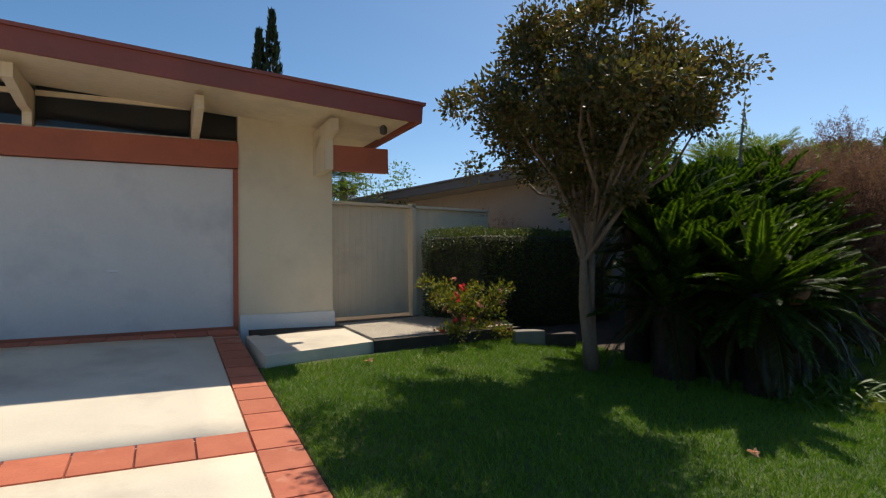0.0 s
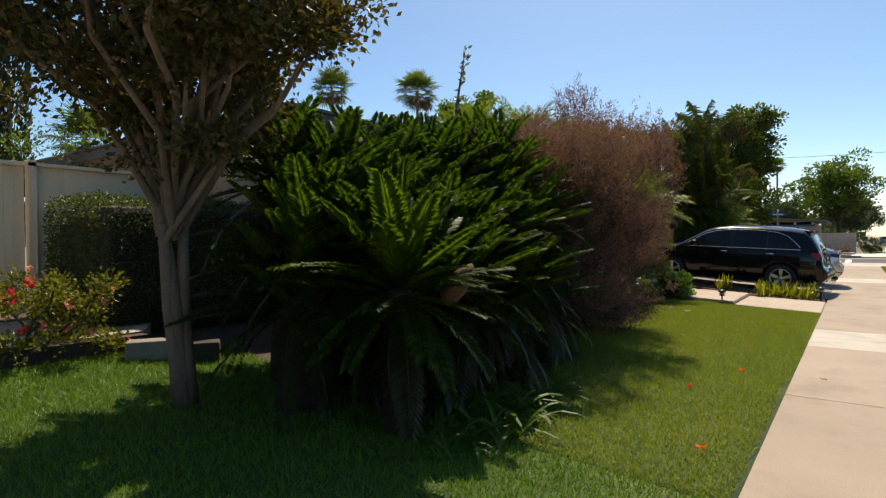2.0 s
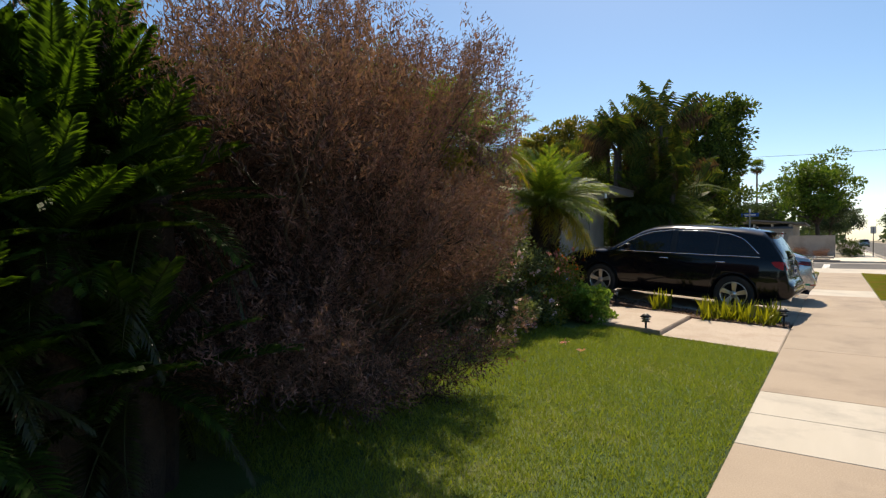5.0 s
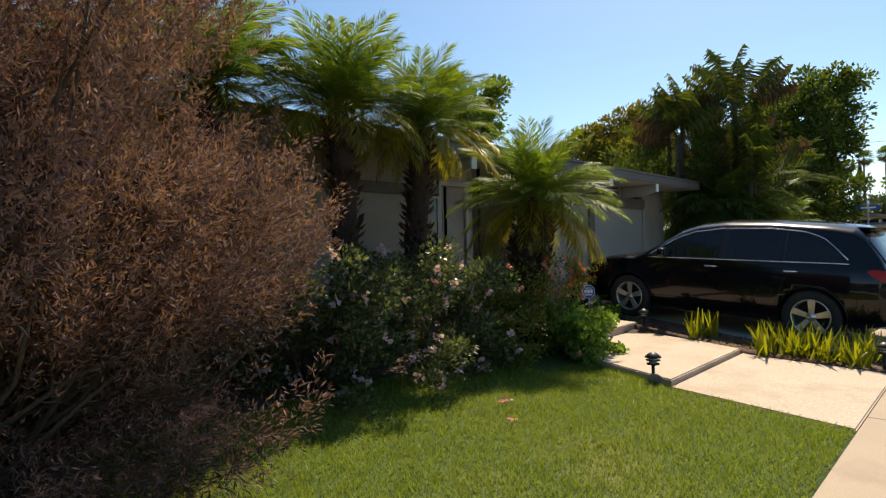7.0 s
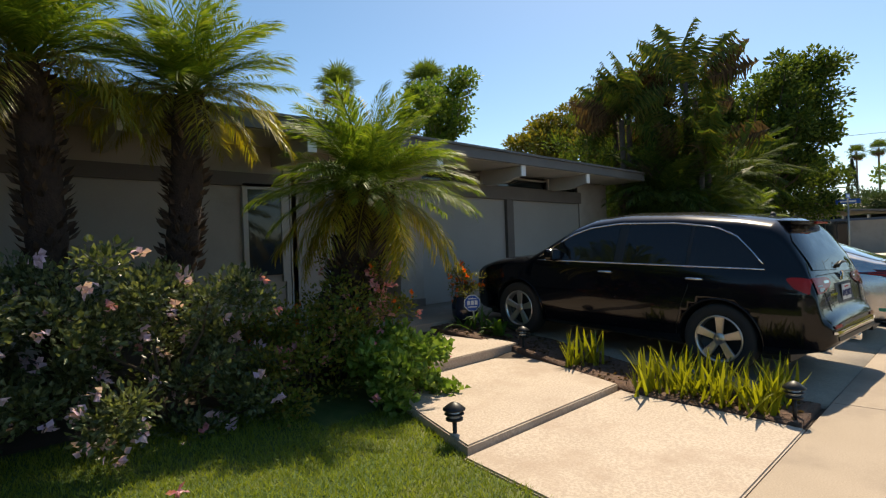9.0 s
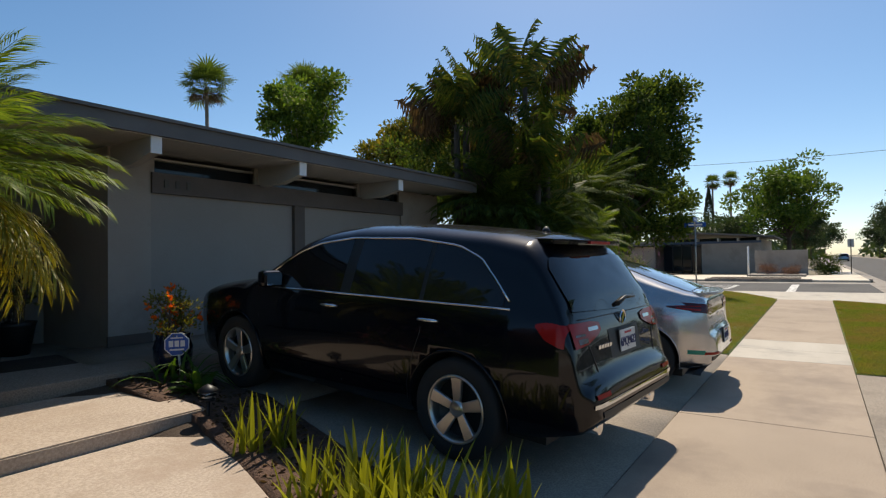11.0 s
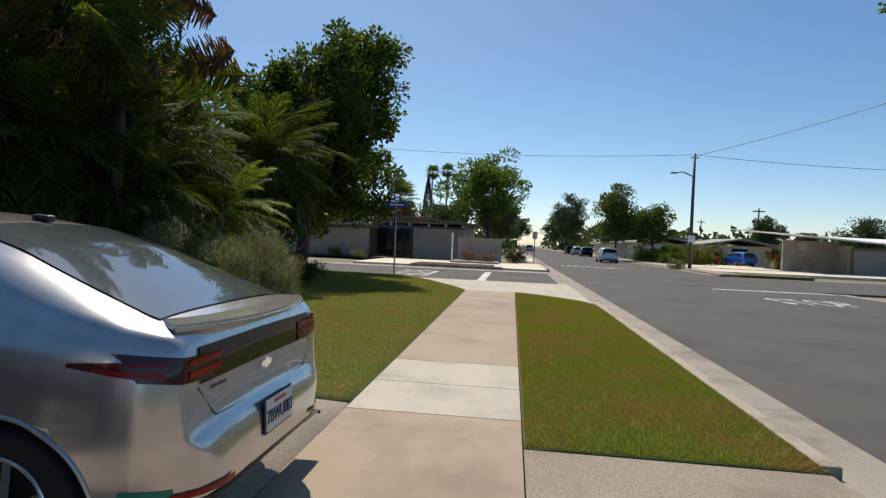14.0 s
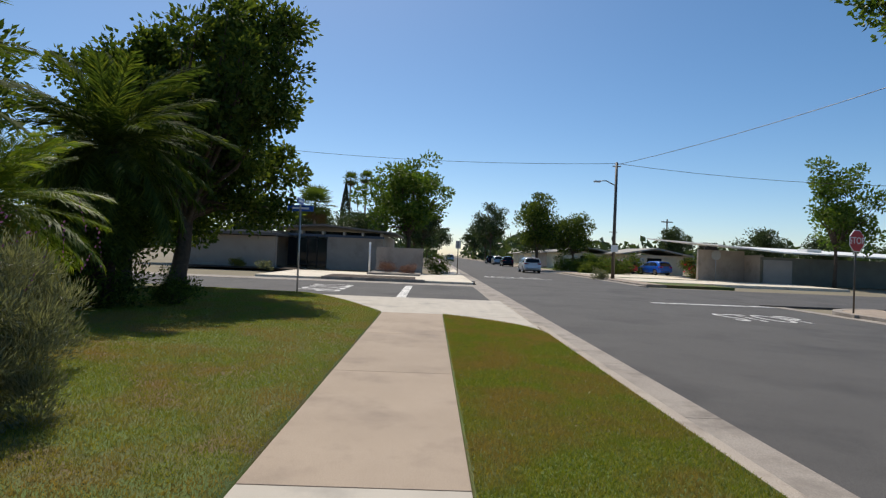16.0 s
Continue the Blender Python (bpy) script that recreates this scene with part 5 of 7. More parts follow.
tree("garden_tree", (39.5, 25.0, 0), (39.5, 25, 6.0), (39.3, 24.9, 10.4), (2.6, 2.6, 3.0), 60, 9500, (0.25, 0.17), L_BRIGHT, GREYBARK, "green tree with yellowing top behind the roof", 0.18, 0.75, hollow=0.2)
tree("garden_tree", (7.3, 12.6, 0.4), (7.3, 12.6, 2.4), (7.2, 12.4, 3.3), (1.0, 1.0, 0.75), 22, 1300, (0.08, 0.04), L_BRIGHT, GREYBARK, "small airy tree behind the gate", 0.06, 0.4)


def cypress(x, y, top, r, label):
    t = thing("cypress", label, "tree", at=(x, y, 0))
    part("trunk", tube(bmesh.new(), [(0, 0, -0.2), (0, 0, top * 0.9)], [0.12, 0.03], 8), DARKBARK, t)
    n = 2600
    f = rng.random(n) ** 0.8
    rad = r * np.minimum(1, (1 - f) * 2.6 + 0.04) * (0.75 + 0.25 * rng.random(n)) * np.minimum(1, 0.4 + f * 4)
    a = rng.uniform(0, 2 * np.pi, n)
    p = np.stack([rad * np.cos(a), rad * np.sin(a), top * (0.05 + 0.95 * f)], 1)
    leafy("crown", p, np.stack([np.cos(a) * 0.3, np.sin(a) * 0.3, 1 + 0 * a], 1) + 0.25 * units(n), 0.45, 0.16, L_CYPRESS, t)


cypress(12.3, 32.7, 16.4, 0.75, "slim dark Italian cypress")
cypress(11.7, 33.2, 15.2, 0.7, "slim dark Italian cypress")
cypress(132, 16.2, 14.0, 0.9, "slim dark Italian cypress far off")


def fan_mesh(r, material):
    n = 18
    verts, faces = [(0, 0, 0)], []
    for k in range(n):
        a = math.radians(-120 + 240 * (k + 0.5) / n)
        d, s = np.array([math.cos(a), math.sin(a), 0]), np.array([-math.sin(a), math.cos(a), 0])
        i = len(verts)
        verts += [d * r * 0.55 + s * 0.055 * r, d * r * rng.uniform(0.85, 1.1) + np.array([0, 0, -0.25 * r * rng.random()]), d * r * 0.55 - s * 0.05 * r]
        faces.append((0, i + 2, i + 1, i))
    verts += [(-1.1 * r, 0.02 * r, 0), (-1.1 * r, -0.02 * r, 0), (0, -0.02 * r, 0.01), (0, 0.02 * r, 0.01)]
    i = len(verts)
    faces.append((i - 4, i - 3, i - 2, i - 1))
    return raw("fan_leaf", verts, faces, material)


FAN, FAN_DEAD = fan_mesh(0.8, L_OAK), fan_mesh(0.7, L_DEAD)


def fan_palm(x, y, top, size, label, r=0.2):
    t = thing("fan_palm", label, "palm", "tall fan palms", at=(x, y, -0.1))
    part("trunk", tube(bmesh.new(), [(0, 0, 0), (0.15, 0, top * 0.5), (0, 0, top)], [r * 1.3, r, r * 0.8], 8), GREYBARK, t)
    for i in range(40):
        el = 84 - 145 * (i / 40)
        k = rng.uniform(0.7, 1.2)
        ob = new("fan_leaf", FAN_DEAD if el < -38 else FAN)
        ob.parent = t
        ob.matrix_basis = pose(0, 0, top, 0, 0, i * 137.5) @ pose(0, 0, 0, 0, -el, 0) @ pose(0.75 * size * k, 0, 0) @ Matrix.Diagonal((size * k, size * k, size * k, 1))


fan_palm(52.2, 53.6, 20.6, 2.0, "tall fan palm with a brown skirt", 0.22)
fan_palm(57.5, 44.0, 19.8, 2.0, "tall fan palm with a brown skirt", 0.22)
fan_palm(142.7, 17.0, 16.6, 1.3, "tall thin fan palm far off")
fan_palm(138.2, 13.2, 16.4, 1.3, "tall thin fan palm far off")
fan_palm(92.5, 13.7, 7.0, 1.9, "fan palm behind the corner house")
fan_palm(11.5, 22.2, 5.2, 0.9, "fan palm behind the gate")

tree("street_tree", (36.5, -18.5, 0), (36.6, -18.3, 5.0), (38.6, -14.1, 9.6), (2.2, 2.2, 1.9), 40, 5000, (0.2, 0.13), L_BRIGHT, DARKBARK, "tall leafy street tree across the road", 0.22, 0.8)

# ---- far corner and street trees ----
tree("street_tree", (74.0, 1.3, 0), (74.0, 1.4, 3.4), (74.0, 1.9, 6.6), (4.1, 4.1, 3.3), 90, 11000, (0.30, 0.2), L_BRIGHT, DARKBARK, "broad bright green tree behind the corner house", 0.22, 0.95)
FAR_TREES = [(98, -14.6, 10.2, 3.1, L_OAK), (95, -18.6, 7.0, 2.4, L_OAK), (150, -13.8, 13.5, 3.6, L_FAR), (120, -18.5, 8, 3.0, L_FAR), (128, 2.5, 9, 3.2, L_FAR), (165, 2.0, 11, 3.6, L_FAR), (94, -2.0 + 2.5, 8.2, 2.0, L_FAR), (185, -16, 12, 4.2, L_FAR), (215, 1, 12, 4.5, L_FAR), (240, -17, 13, 5, L_FAR), (107, 8.5, 7.5, 3.6, L_FAR), (120, 12.5, 8.6, 3.6, L_FAR), (112, 18, 8.0, 4.0, L_FAR), (90, 21, 7.5, 3.6, L_FAR), (270, -3, 13, 6, L_FAR), (74.2, -37.2, 11.4, 3.1, L_BRIGHT), (140, -70, 9, 5, L_FAR), (130, -76, 8, 4.5, L_FAR), (112, -78, 8, 4.5, L_FAR), (150, -55, 10, 4, L_FAR), (300, -30, 12, 8, L_FAR), (75, 22, 6.8, 3.2, L_OAK), (62, 24, 7.6, 3.4, L_OAK), (160, -30, 9, 4, L_FAR), (190, -34, 9, 5, L_FAR)]
for x, y, h, r, material in FAR_TREES:
    tree("street_tree", (x, y, -0.1), (x, y, h * 0.34), (x, y, h * 0.64), (r, r, h * 0.36), 56, 6500, (0.10 + 0.07 * r, 0.07 + 0.045 * r), material, DARKBARK, "leafy street tree along the far road" if x > 80 else "slender leafy street tree", 0.16, r * 0.34, group="street trees", hollow=0.1)
for x, y, top, r in ((163, -60, 12.5, 1.5), (176, -76, 11.5, 1.8)):
    hedge(x - r, x + r, y - r, y + r, 0, top * 0.62, 900, L_CYPRESS, "clipped dark conifer column far off", (0.5, 0.3))


def bush(x, y, r, h, material, label, n=1500, leaf=(0.12, 0.06), flowers=None):
    c = [(x + a, y + b, 0.3 * h + c) for a, b, c in rng.uniform(-1, 1, (16, 3)) * (r * 0.7, r * 0.7, h * 0.3)]
    shrub("bush", c, max(0.2, h * 0.3), n, leaf, material, label, "bush", flowers, base=(x, y, 0.0), stems=6)


bush(67.0, -1.2, 0.95, 2.0, L_OAK, "dark rounded bush beside the pavement", 3200)
for x, y in ((62.6, 2.35), (62.6, 0.9)):
    bush(x, y, 0.6, 1.15, L_BROWN, "russet low shrub before the garden wall", 1800, (0.1, 0.03))
for x, y, r, h in ((96.8, -18.8, 2.6, 2.6), (92.5, -19.8, 2.4, 2.4), (88.5, -19.0, 2.0, 1.9), (95, -25.4, 2.6, 3.2), (99, -23, 2.6, 3.2), (89, -22.5, 2.0, 2.4), (83.0, -29.2, 1.7, 2.7)):
    bush(x, y, r, h, L_OAK if y != -29.2 else L_ROSE, "garden bush across the street" if y != -29.2 else "flowering bush across the street", 3000, (0.2, 0.12), [(30, P_RED, 0.2)] if y == -29.2 else None)
bush(72.0, -15.2, 0.75, 1.15, L_SAGE, "low sage-green bush at the pole", 1500)
bush(64.0, 11.0, 0.7, 0.8, L_SAGE, "low garden bush at the corner house", 900)
bush(65.5, 13.5, 0.6, 0.9, L_YELLOW, "low yellow garden bush", 900)

# a belt of trees far off closes the view
n = 15000
a = np.radians(rng.uniform(-75, 78, n))
d = rng.uniform(190, 330, n)
x, y = 20 + d * np.cos(a), d * np.sin(a)
top = 7.5 + 2.8 * np.array([noise.noise(Vector((k * 9, 0.3, 0))) + 0.6 * noise.noise(Vector((k * 31, 1.3, 0))) for k in a])
p = np.stack([x, y, top * rng.random(n)], 1)
clear = ~((np.abs(y + 9) < 8) & (x < 420))
p = p[clear]
tagged(leafy("distant_trees", p, units(len(p)), 3.2, 2.2, L_FAR), "belt of hazy trees far off", "trees", kind="stuff")
n = 8000
a = np.radians(rng.uniform(80, 290, n))
d = rng.uniform(60, 120, n)
p = np.stack([10 + d * np.cos(a), d * np.sin(a), rng.uniform(0, 7, n)], 1)
p = p[np.abs(p[:, 1] + 9) > 7]
tagged(leafy("distant_trees", p, units(len(p)), 2.6, 1.8, L_FAR), "belt of trees behind the houses", "trees", kind="stuff")

# ---- corner house ----
corner_house = thing("house", "low brown-grey corner house with a flat gabled roof", "house")
part("wall", boxes((70.0, 70.3, 3.3, 7.8, -0.1, 2.75)), GREYWALL, corner_house)
part("wall", boxes((70.302, 84.0, 3.3, 3.6, -0.1, 2.9)), GREYWALL, corner_house)
part("wall", boxes((66.6, 66.9, 11.0, 18.5, -0.1, 2.35)), GREYWALL, corner_house)
part("wall", boxes((71.0, 71.3, 7.8, 18, -0.1, 2.9)), GREYWALL, corner_house)
for y0 in (7.85, 8.65, 9.45, 10.25):
    w = part("window", boxes((70.1, 70.14, y0 + 0.05, y0 + 0.75, 0.15, 2.4)), DARKGLASS, corner_house, "tall dark entry window")
    part("frame", boxes((70.0, 70.14, y0 - 0.04, y0 + 0.04, 0.0, 2.55)), BLACKTRIM, w)
part("fascia_blue", boxes((69.9, 70.0, 3.2, 11.0, 2.55, 2.75)), plain("slate blue trim", (0.06, 0.09, 0.15), 0.6), corner_house, "slate blue trim board")
for y0, z0, y1, z1 in ((2.2, 2.95, 8.1, 3.42), (8.1, 3.42, 12.2, 3.05)):
    bm = extruded(bmesh.new(), [(y0, z0), (y1, z1), (y1, z1 + 0.14), (y0, z0 + 0.14)], 69.2, 82, "x")
    part("roof", bm, ROOFGREY, corner_house)
part("roof", boxes((65.8, 72, 10.8, 19.2, 2.42, 2.6)), ROOFGREY, corner_house)
for y0 in (3.4, 4.9, 6.4, 8.1, 9.8):
    part("beam", boxes((69.4, 71, y0 - 0.07, y0 + 0.07, 2.72, 2.98)), SOFFIT, corner_house)
part("window", boxes((70.5, 70.55, 3.6, 11, 2.76, 3.0)), DARKGLASS, corner_house)
garden_wall = structure("wall_garden", boxes((65.0, 65.3, -0.1, 3.3, -0.1, 1.85)), GREYWALL, "brown-grey block garden wall", "wall")
structure("planter_kerb", boxes((61.2, 65.0, 0.0, 3.5, -0.05, 0.12)), GUTTERC, "low kerbed planting bed", "kerb")
structure("bed_far", boxes((55.35, 58.2, 0.2, 5.2, -0.05, 0.07), (64.7, 69.5, 9.2, 18, -0.05, 0.03)), SOIL, "dark planting bed across the side street", "soil")
tagged(part("marker_post", tube(bmesh.new(), [(63.5, 3.6, 0), (63.5, 3.6, 2.15)], [0.07, 0.07], 10), WHITEPAINT), "white round post before the corner house", "post")

# ---- house across the street ----
OLIVE = surface("olive grey siding", (0.115, 0.11, 0.085), (0.16, 0.155, 0.12), 1.2, 0.8, 40, 0.2)
white_house = thing("house", "low house with a broad white roof", "house")
part("wall", boxes((76.0, 76.3, -62, -31.6, -0.1, 2.45)), OLIVE, white_house)
part("wall", boxes((76.3, 79.0, -31.9, -31.6, -0.1, 2.6)), GREYWALL, white_house)
part("wall", boxes((79.0, 79.3, -31.6, -27.0, -0.1, 3.0)), GREYWALL, white_house)
part("fence_panel", boxes((75.9, 75.99, -34.4, -31.7, 0.0, 2.2)), GREYDOOR, white_house, "grey board panel beside the wall")
bm = extruded(bmesh.new(), [(-26.8, 3.42), (-33.0, 2.95), (-62, 2.58), (-62, 2.70), (-33.0, 3.07), (-26.8, 3.54)], 74.8, 92, "x")
for v in bm.verts:
    v.co.z += 0.06 * (v.co.x - 74.8) - 0.12
part("roof", bm, WHITEPAINT, white_house, "broad white roof")
part("skylight", boxes((80, 81.5, -40, -38.5, 3.0, 3.5)), WHITEPAINT, white_house)
for x, y in ((100, -27), (108, -20), (128, -22), (150, -23), (175, -24)):
    h = thing("house", "low far house with a pale roof", "house", "far houses")
    part("wall", boxes((x, x + 10, y - 8, y, -0.1, 2.5)), CREAM if x % 8 else GREYWALL, h)
    part("roof", extruded(bmesh.new(), [(y - 9, 2.4), (y - 4, 3.3), (y + 0.8, 2.5), (y + 0.8, 2.65), (y - 4, 3.5), (y - 9, 2.6)], x - 1, x + 11, "x"), ROOFGRAVEL, h)
    part("window", boxes((x - 0.02, x, y - 5, y - 3, 1.0, 2.1)), DARKGLASS, h)
    part("garage_door", boxes((x - 0.03, x, y - 2.6, y - 0.3, 0, 2.1)), WHITEDOOR, h)
structure("drive_far", boxes((68, 76, -34, -17.2, -0.3, 0.0), (78, 96, -30, -17.2, -0.3, 0.004)), DRIVE, "pale driveway across the street", "drive")

# ---- poles, signs, wires ----
pole = thing("street_lamp", "grey utility pole with a curved street lamp", "street lamp", at=(72.6, -16.5, -0.1))
part("pole", tube(bmesh.new(), [(0, 0, 0), (0, 0, 10.2)], [0.16, 0.11], 12), DARKSTEEL, pole)
part("arm", tube(bmesh.new(), [(0, 0.1, 8.2), (-0.1, 0.9, 8.55), (-0.15, 1.5, 8.5)], [0.05, 0.045, 0.04], 8), DARKSTEEL, pole)
part("lamp_head", boxes((-0.3, 0.0, 1.4, 2.0, 8.38, 8.52), bevel=0.04), STEEL, pole)
part("crossarm", boxes((-0.06, 0.06, -0.35, 0.35, 9.8, 9.9)), STEEL, pole)
part("sign", boxes((-0.20, -0.17, -0.3, 0.3, 2.4, 3.0)), SIGNWHITE, pole, "small notice on the pole")
for a, b, sag in (((72.6, -16.5, 10.0), (82.1, 30.0, 13.0), 1.0), ((72.6, -16.5, 10.0), (62, -62, 9.8), 1.6), ((72.6, -16.5, 9.9), (40, -28, 12.5), 0.6)):
    pts = [Vector(a).lerp(Vector(b), i / 14) - Vector((0, 0, sag * 4 * (i / 14) * (1 - i / 14))) for i in range(15)]
    tagged(part("overhead_wire", tube(bmesh.new(), pts, [0.022] * 15, 4), DARKSTEEL), "thin overhead wire hung from the pole", "wire", "overhead wires")
for x, y, top in ((153, -54.8, 11.7), (214, -62, 12)):
    t = thing("utility_pole", "brown wooden utility pole with a crossarm", "pole", "utility poles", at=(x, y, 0))
    part("pole", tube(bmesh.new(), [(0, 0, 0), (0, 0, top)], [0.22, 0.16], 8), WOOD_SHADE, t)
    part("crossarm", boxes((-0.1, 0.1, -1.3, 1.3, top - 0.8, top - 0.55)), WOOD_SHADE, t)

sign = thing("street_sign", "steel post with blue street name blades", "street sign", at=(43.75, 3.9, 0.0))
part("post", tube(bmesh.new(), [(0, 0, -0.1), (0, 0, 3.05)], [0.035, 0.035], 10), STEEL, sign)
for turn, z in ((0, 2.92), (90, 3.16)):
    bl = part("blade", boxes((-0.012, 0.012, -0.45, 0.45, -0.1, 0.1), m=pose(0, 0, z, 0, 0, turn)), SIGNBLUE, sign, "blue street name blade")
    for s in (-1, 1):
        part("lettering_bar", boxes((s * 0.013 - 0.002, s * 0.013 + 0.002, -0.3, 0.28, -0.035, 0.035), m=pose(0, 0, z, 0, 0, turn)), SIGNWHITE, bl)

stop = thing("stop_sign", "red octagonal stop sign on a dark post", "stop sign", at=(43.9, -15.9, 0.0))
part("post", tube(bmesh.new(), [(0, 0, -0.1), (0, 0, 2.95)], [0.03, 0.03], 8), DARKSTEEL, stop)
face = pose(-0.05, 0, 2.58, 90, 0, -70)
part("rim", extruded(bmesh.new(), [(0.42 * a, 0.42 * b) for a, b in octagon], -0.01, 0.0, m=face), SIGNWHITE, stop)
panel = part("panel", extruded(bmesh.new(), [(0.39 * a, 0.39 * b) for a, b in octagon], 0.0, 0.008, m=face), SIGNRED, stop)
words("STOP", 0.34, face @ pose(0, 0, 0.011), SIGNWHITE, panel)
back_sign = thing("traffic_sign", "grey back of a traffic sign on a post", "traffic sign", at=(78.7, -28.6, 0))
part("post", tube(bmesh.new(), [(0, 0, -0.1), (0, 0, 2.9)], [0.04, 0.04], 8), STEEL, back_sign)
part("panel", extruded(bmesh.new(), [(0.5 * a, 0.5 * b) for a, b in octagon], -0.01, 0.01, m=pose(-0.06, 0, 2.5, 90, 0, -90)), STEEL, back_sign)
far_post = thing("sign_post", "thin post with a small sign at the far corner", "sign post", at=(67.6, -2.75, 0))
part("post", tube(bmesh.new(), [(0, 0, -0.1), (0, 0, 2.6)], [0.035, 0.035], 8), DARKSTEEL, far_post)
part("panel", boxes((-0.02, 0.0, -0.2, 0.2, 2.0, 2.6)), STEEL, far_post)

# ---- road paint ----
structure("stop_bar", boxes((43.9, 52.0, 0.15, 0.5, -0.14, -0.120)), ROADPAINT, "worn white stop bar", "road paint")
structure("stop_line", boxes((46.7, 47.1, -15.0, -9.8, -0.14, -0.122)), ROADPAINT, "worn white stop line", "road paint")
structure("lane_line", boxes((67.0, 67.25, -10.0, -5.0, -0.14, -0.122)), ROADPAINT, "worn white line across the road", "road paint")
tagged(words("STOP", 2.0, pose(41.7, -11.4, -0.124, 0, 0, -90) @ Matrix.Diagonal((0.55, 1.5, 1, 1)), ROADPAINT, None, "road_lettering"), "worn white stop lettering on the road", "road paint", kind="structure")
tagged(words("STOP", 1.9, pose(48.6, 3.9, -0.122, 0, 0, 180) @ Matrix.Diagonal((1.0, 1.4, 1, 1)), ROADPAINT, None, "road_lettering"), "worn white stop lettering on the side street", "road paint", kind="structure")
tagged(words("STOP", 1.9, pose(68.9, -7.2, -0.122, 0, 0, 90) @ Matrix.Diagonal((1.0, 1.4, 1, 1)), ROADPAINT, None, "road_lettering"), "worn white stop lettering on the road far off", "road paint", kind="structure")

# ---- cars: lofted bodies, y runs from the rear bumper to the nose ----
class Shell:
    """The outer skin of a car body, from a top line, a plan and a cross profile."""

    def __init__(self, top, half, plan, profile, bottom, round_roof):
        self.top, self.half, self.plan, self.profile, self.bottom, self.round_roof = top, half, plan, profile, bottom, round_roof
        self.length, self.net = top[-1][0], None

    def line(self, pairs, v):
        return float(np.interp(v, [p[0] for p in pairs], [p[1] for p in pairs]))

    def zt(self, y):
        return self.line(self.top, y)

    def width(self, y, z):
        return self.half * self.line(self.plan, y) * self.line(self.profile, z)

    def section(self, y, sides=16, arc=9):
        zt, zb = self.zt(y), self.line(self.bottom, y)
        zs = zt - min(self.line(self.round_roof, y), 0.6 * (zt - zb))
        pts = [(0.0, zb), (self.width(y, zb) * 0.86, zb)]
        pts += [(self.width(y, z), z) for z in (zb + 0.02 + (zs - zb - 0.02) * k / sides for k in range(sides + 1))]
        w = self.width(y, zs)
        for k in range(1, arc + 1):
            a = math.pi / 2 * k / arc
            pts.append((w * max(0.0, math.cos(a)) ** 0.72, zs + (zt - zs) * math.sin(a) ** 0.9))
        return pts

    def table(self):
        """The skin's half width over a net of lengths and heights."""
        if self.net is None:
            self.ys = np.concatenate([np.linspace(0, 0.62, 90), np.linspace(0.63, self.length - 0.9, 60), np.linspace(self.length - 0.89, self.length, 80)])
            self.zs = np.linspace(0.12, 1.80, 240)
            rows = []
            for y in self.ys:
                pts = self.section(float(y))
                row = np.interp(self.zs, [p[1] for p in pts[1:]], [p[0] for p in pts[1:]])
                row[(self.zs > pts[-1][1]) | (self.zs < pts[0][1])] = -1.0
                rows.append(row)
            self.net = np.array(rows)
        return self.net

    def half_at(self, y, z):
        """How far out the skin is at y and height z."""
        pts = self.section(y)
        if z > pts[-1][1] or z < pts[0][1]:
            return -1.0
        return float(np.interp(z, [p[1] for p in pts[1:]], [p[0] for p in pts[1:]]))

    def end_at(self, x, z, order):
        k = np.clip((z - self.zs[0]) / (self.zs[1] - self.zs[0]), 0, len(self.zs) - 2)
        i = int(k)
        column = (self.net[:, i] * (i + 1 - k) + self.net[:, i + 1] * (k - i))[order]
        ys = self.ys[order]
        inside = np.nonzero(column >= abs(x))[0]
        if not len(inside):
            return float(ys[len(ys) // 3])
        n = inside[0]
        if n == 0:
            return float(ys[0])
        f = (abs(x) - column[n - 1]) / (column[n] - column[n - 1] + 1e-9)
        return float(ys[n - 1] + (ys[n] - ys[n - 1]) * min(1, max(0, f)))

    def rear_at(self, x, z):
        """The y at which the skin begins, seen from behind, at x and height z."""
        self.table()
        return self.end_at(x, z, np.arange(len(self.ys)))

    def front_at(self, x, z):
        self.table()
        return self.end_at(x, z, np.arange(len(self.ys))[::-1])

    def body(self):
        bm = bmesh.new()
        n = 46
        ys = np.concatenate([np.linspace(0, 0.6, 22) ** 1.4 / 0.6 ** 0.4, np.linspace(0.62, self.length - 0.62, n), self.length - np.linspace(0.6, 0, 18) ** 1.4 / 0.6 ** 0.4])
        rings = []
        for y in ys:
            half = self.section(float(y))
            rings.append([bm.verts.new((x, y, z)) for x, z in half] + [bm.verts.new((-x, y, z)) for x, z in half[-2:0:-1]])
        for a, b in zip(rings, rings[1:]):
            for k in range(len(a)):
                bm.faces.new((a[k], b[k], b[(k + 1) % len(a)], a[(k + 1) % len(a)])).smooth = True
        bm.faces.new(rings[0])
        bm.faces.new(rings[-1][::-1])
        bmesh.ops.recalc_face_normals(bm, faces=bm.faces)
        return bm

    def side_patch(self, s, y0, y1, low, high, out=0.005, ny=26, nz=6):
        """A patch of the side skin, s is -1 left or 1 right, between two lines of (y, z)."""
        bm = bmesh.new()
        g = {}
        for i in range(ny + 1):
            y = y0 + (y1 - y0) * i / ny
            a, b = self.line(low, y), self.line(high, y)
            for j in range(nz + 1):
                z = a + (b - a) * j / nz
                g[i, j] = bm.verts.new((s * (self.half_at(y, z) + out), y, z))
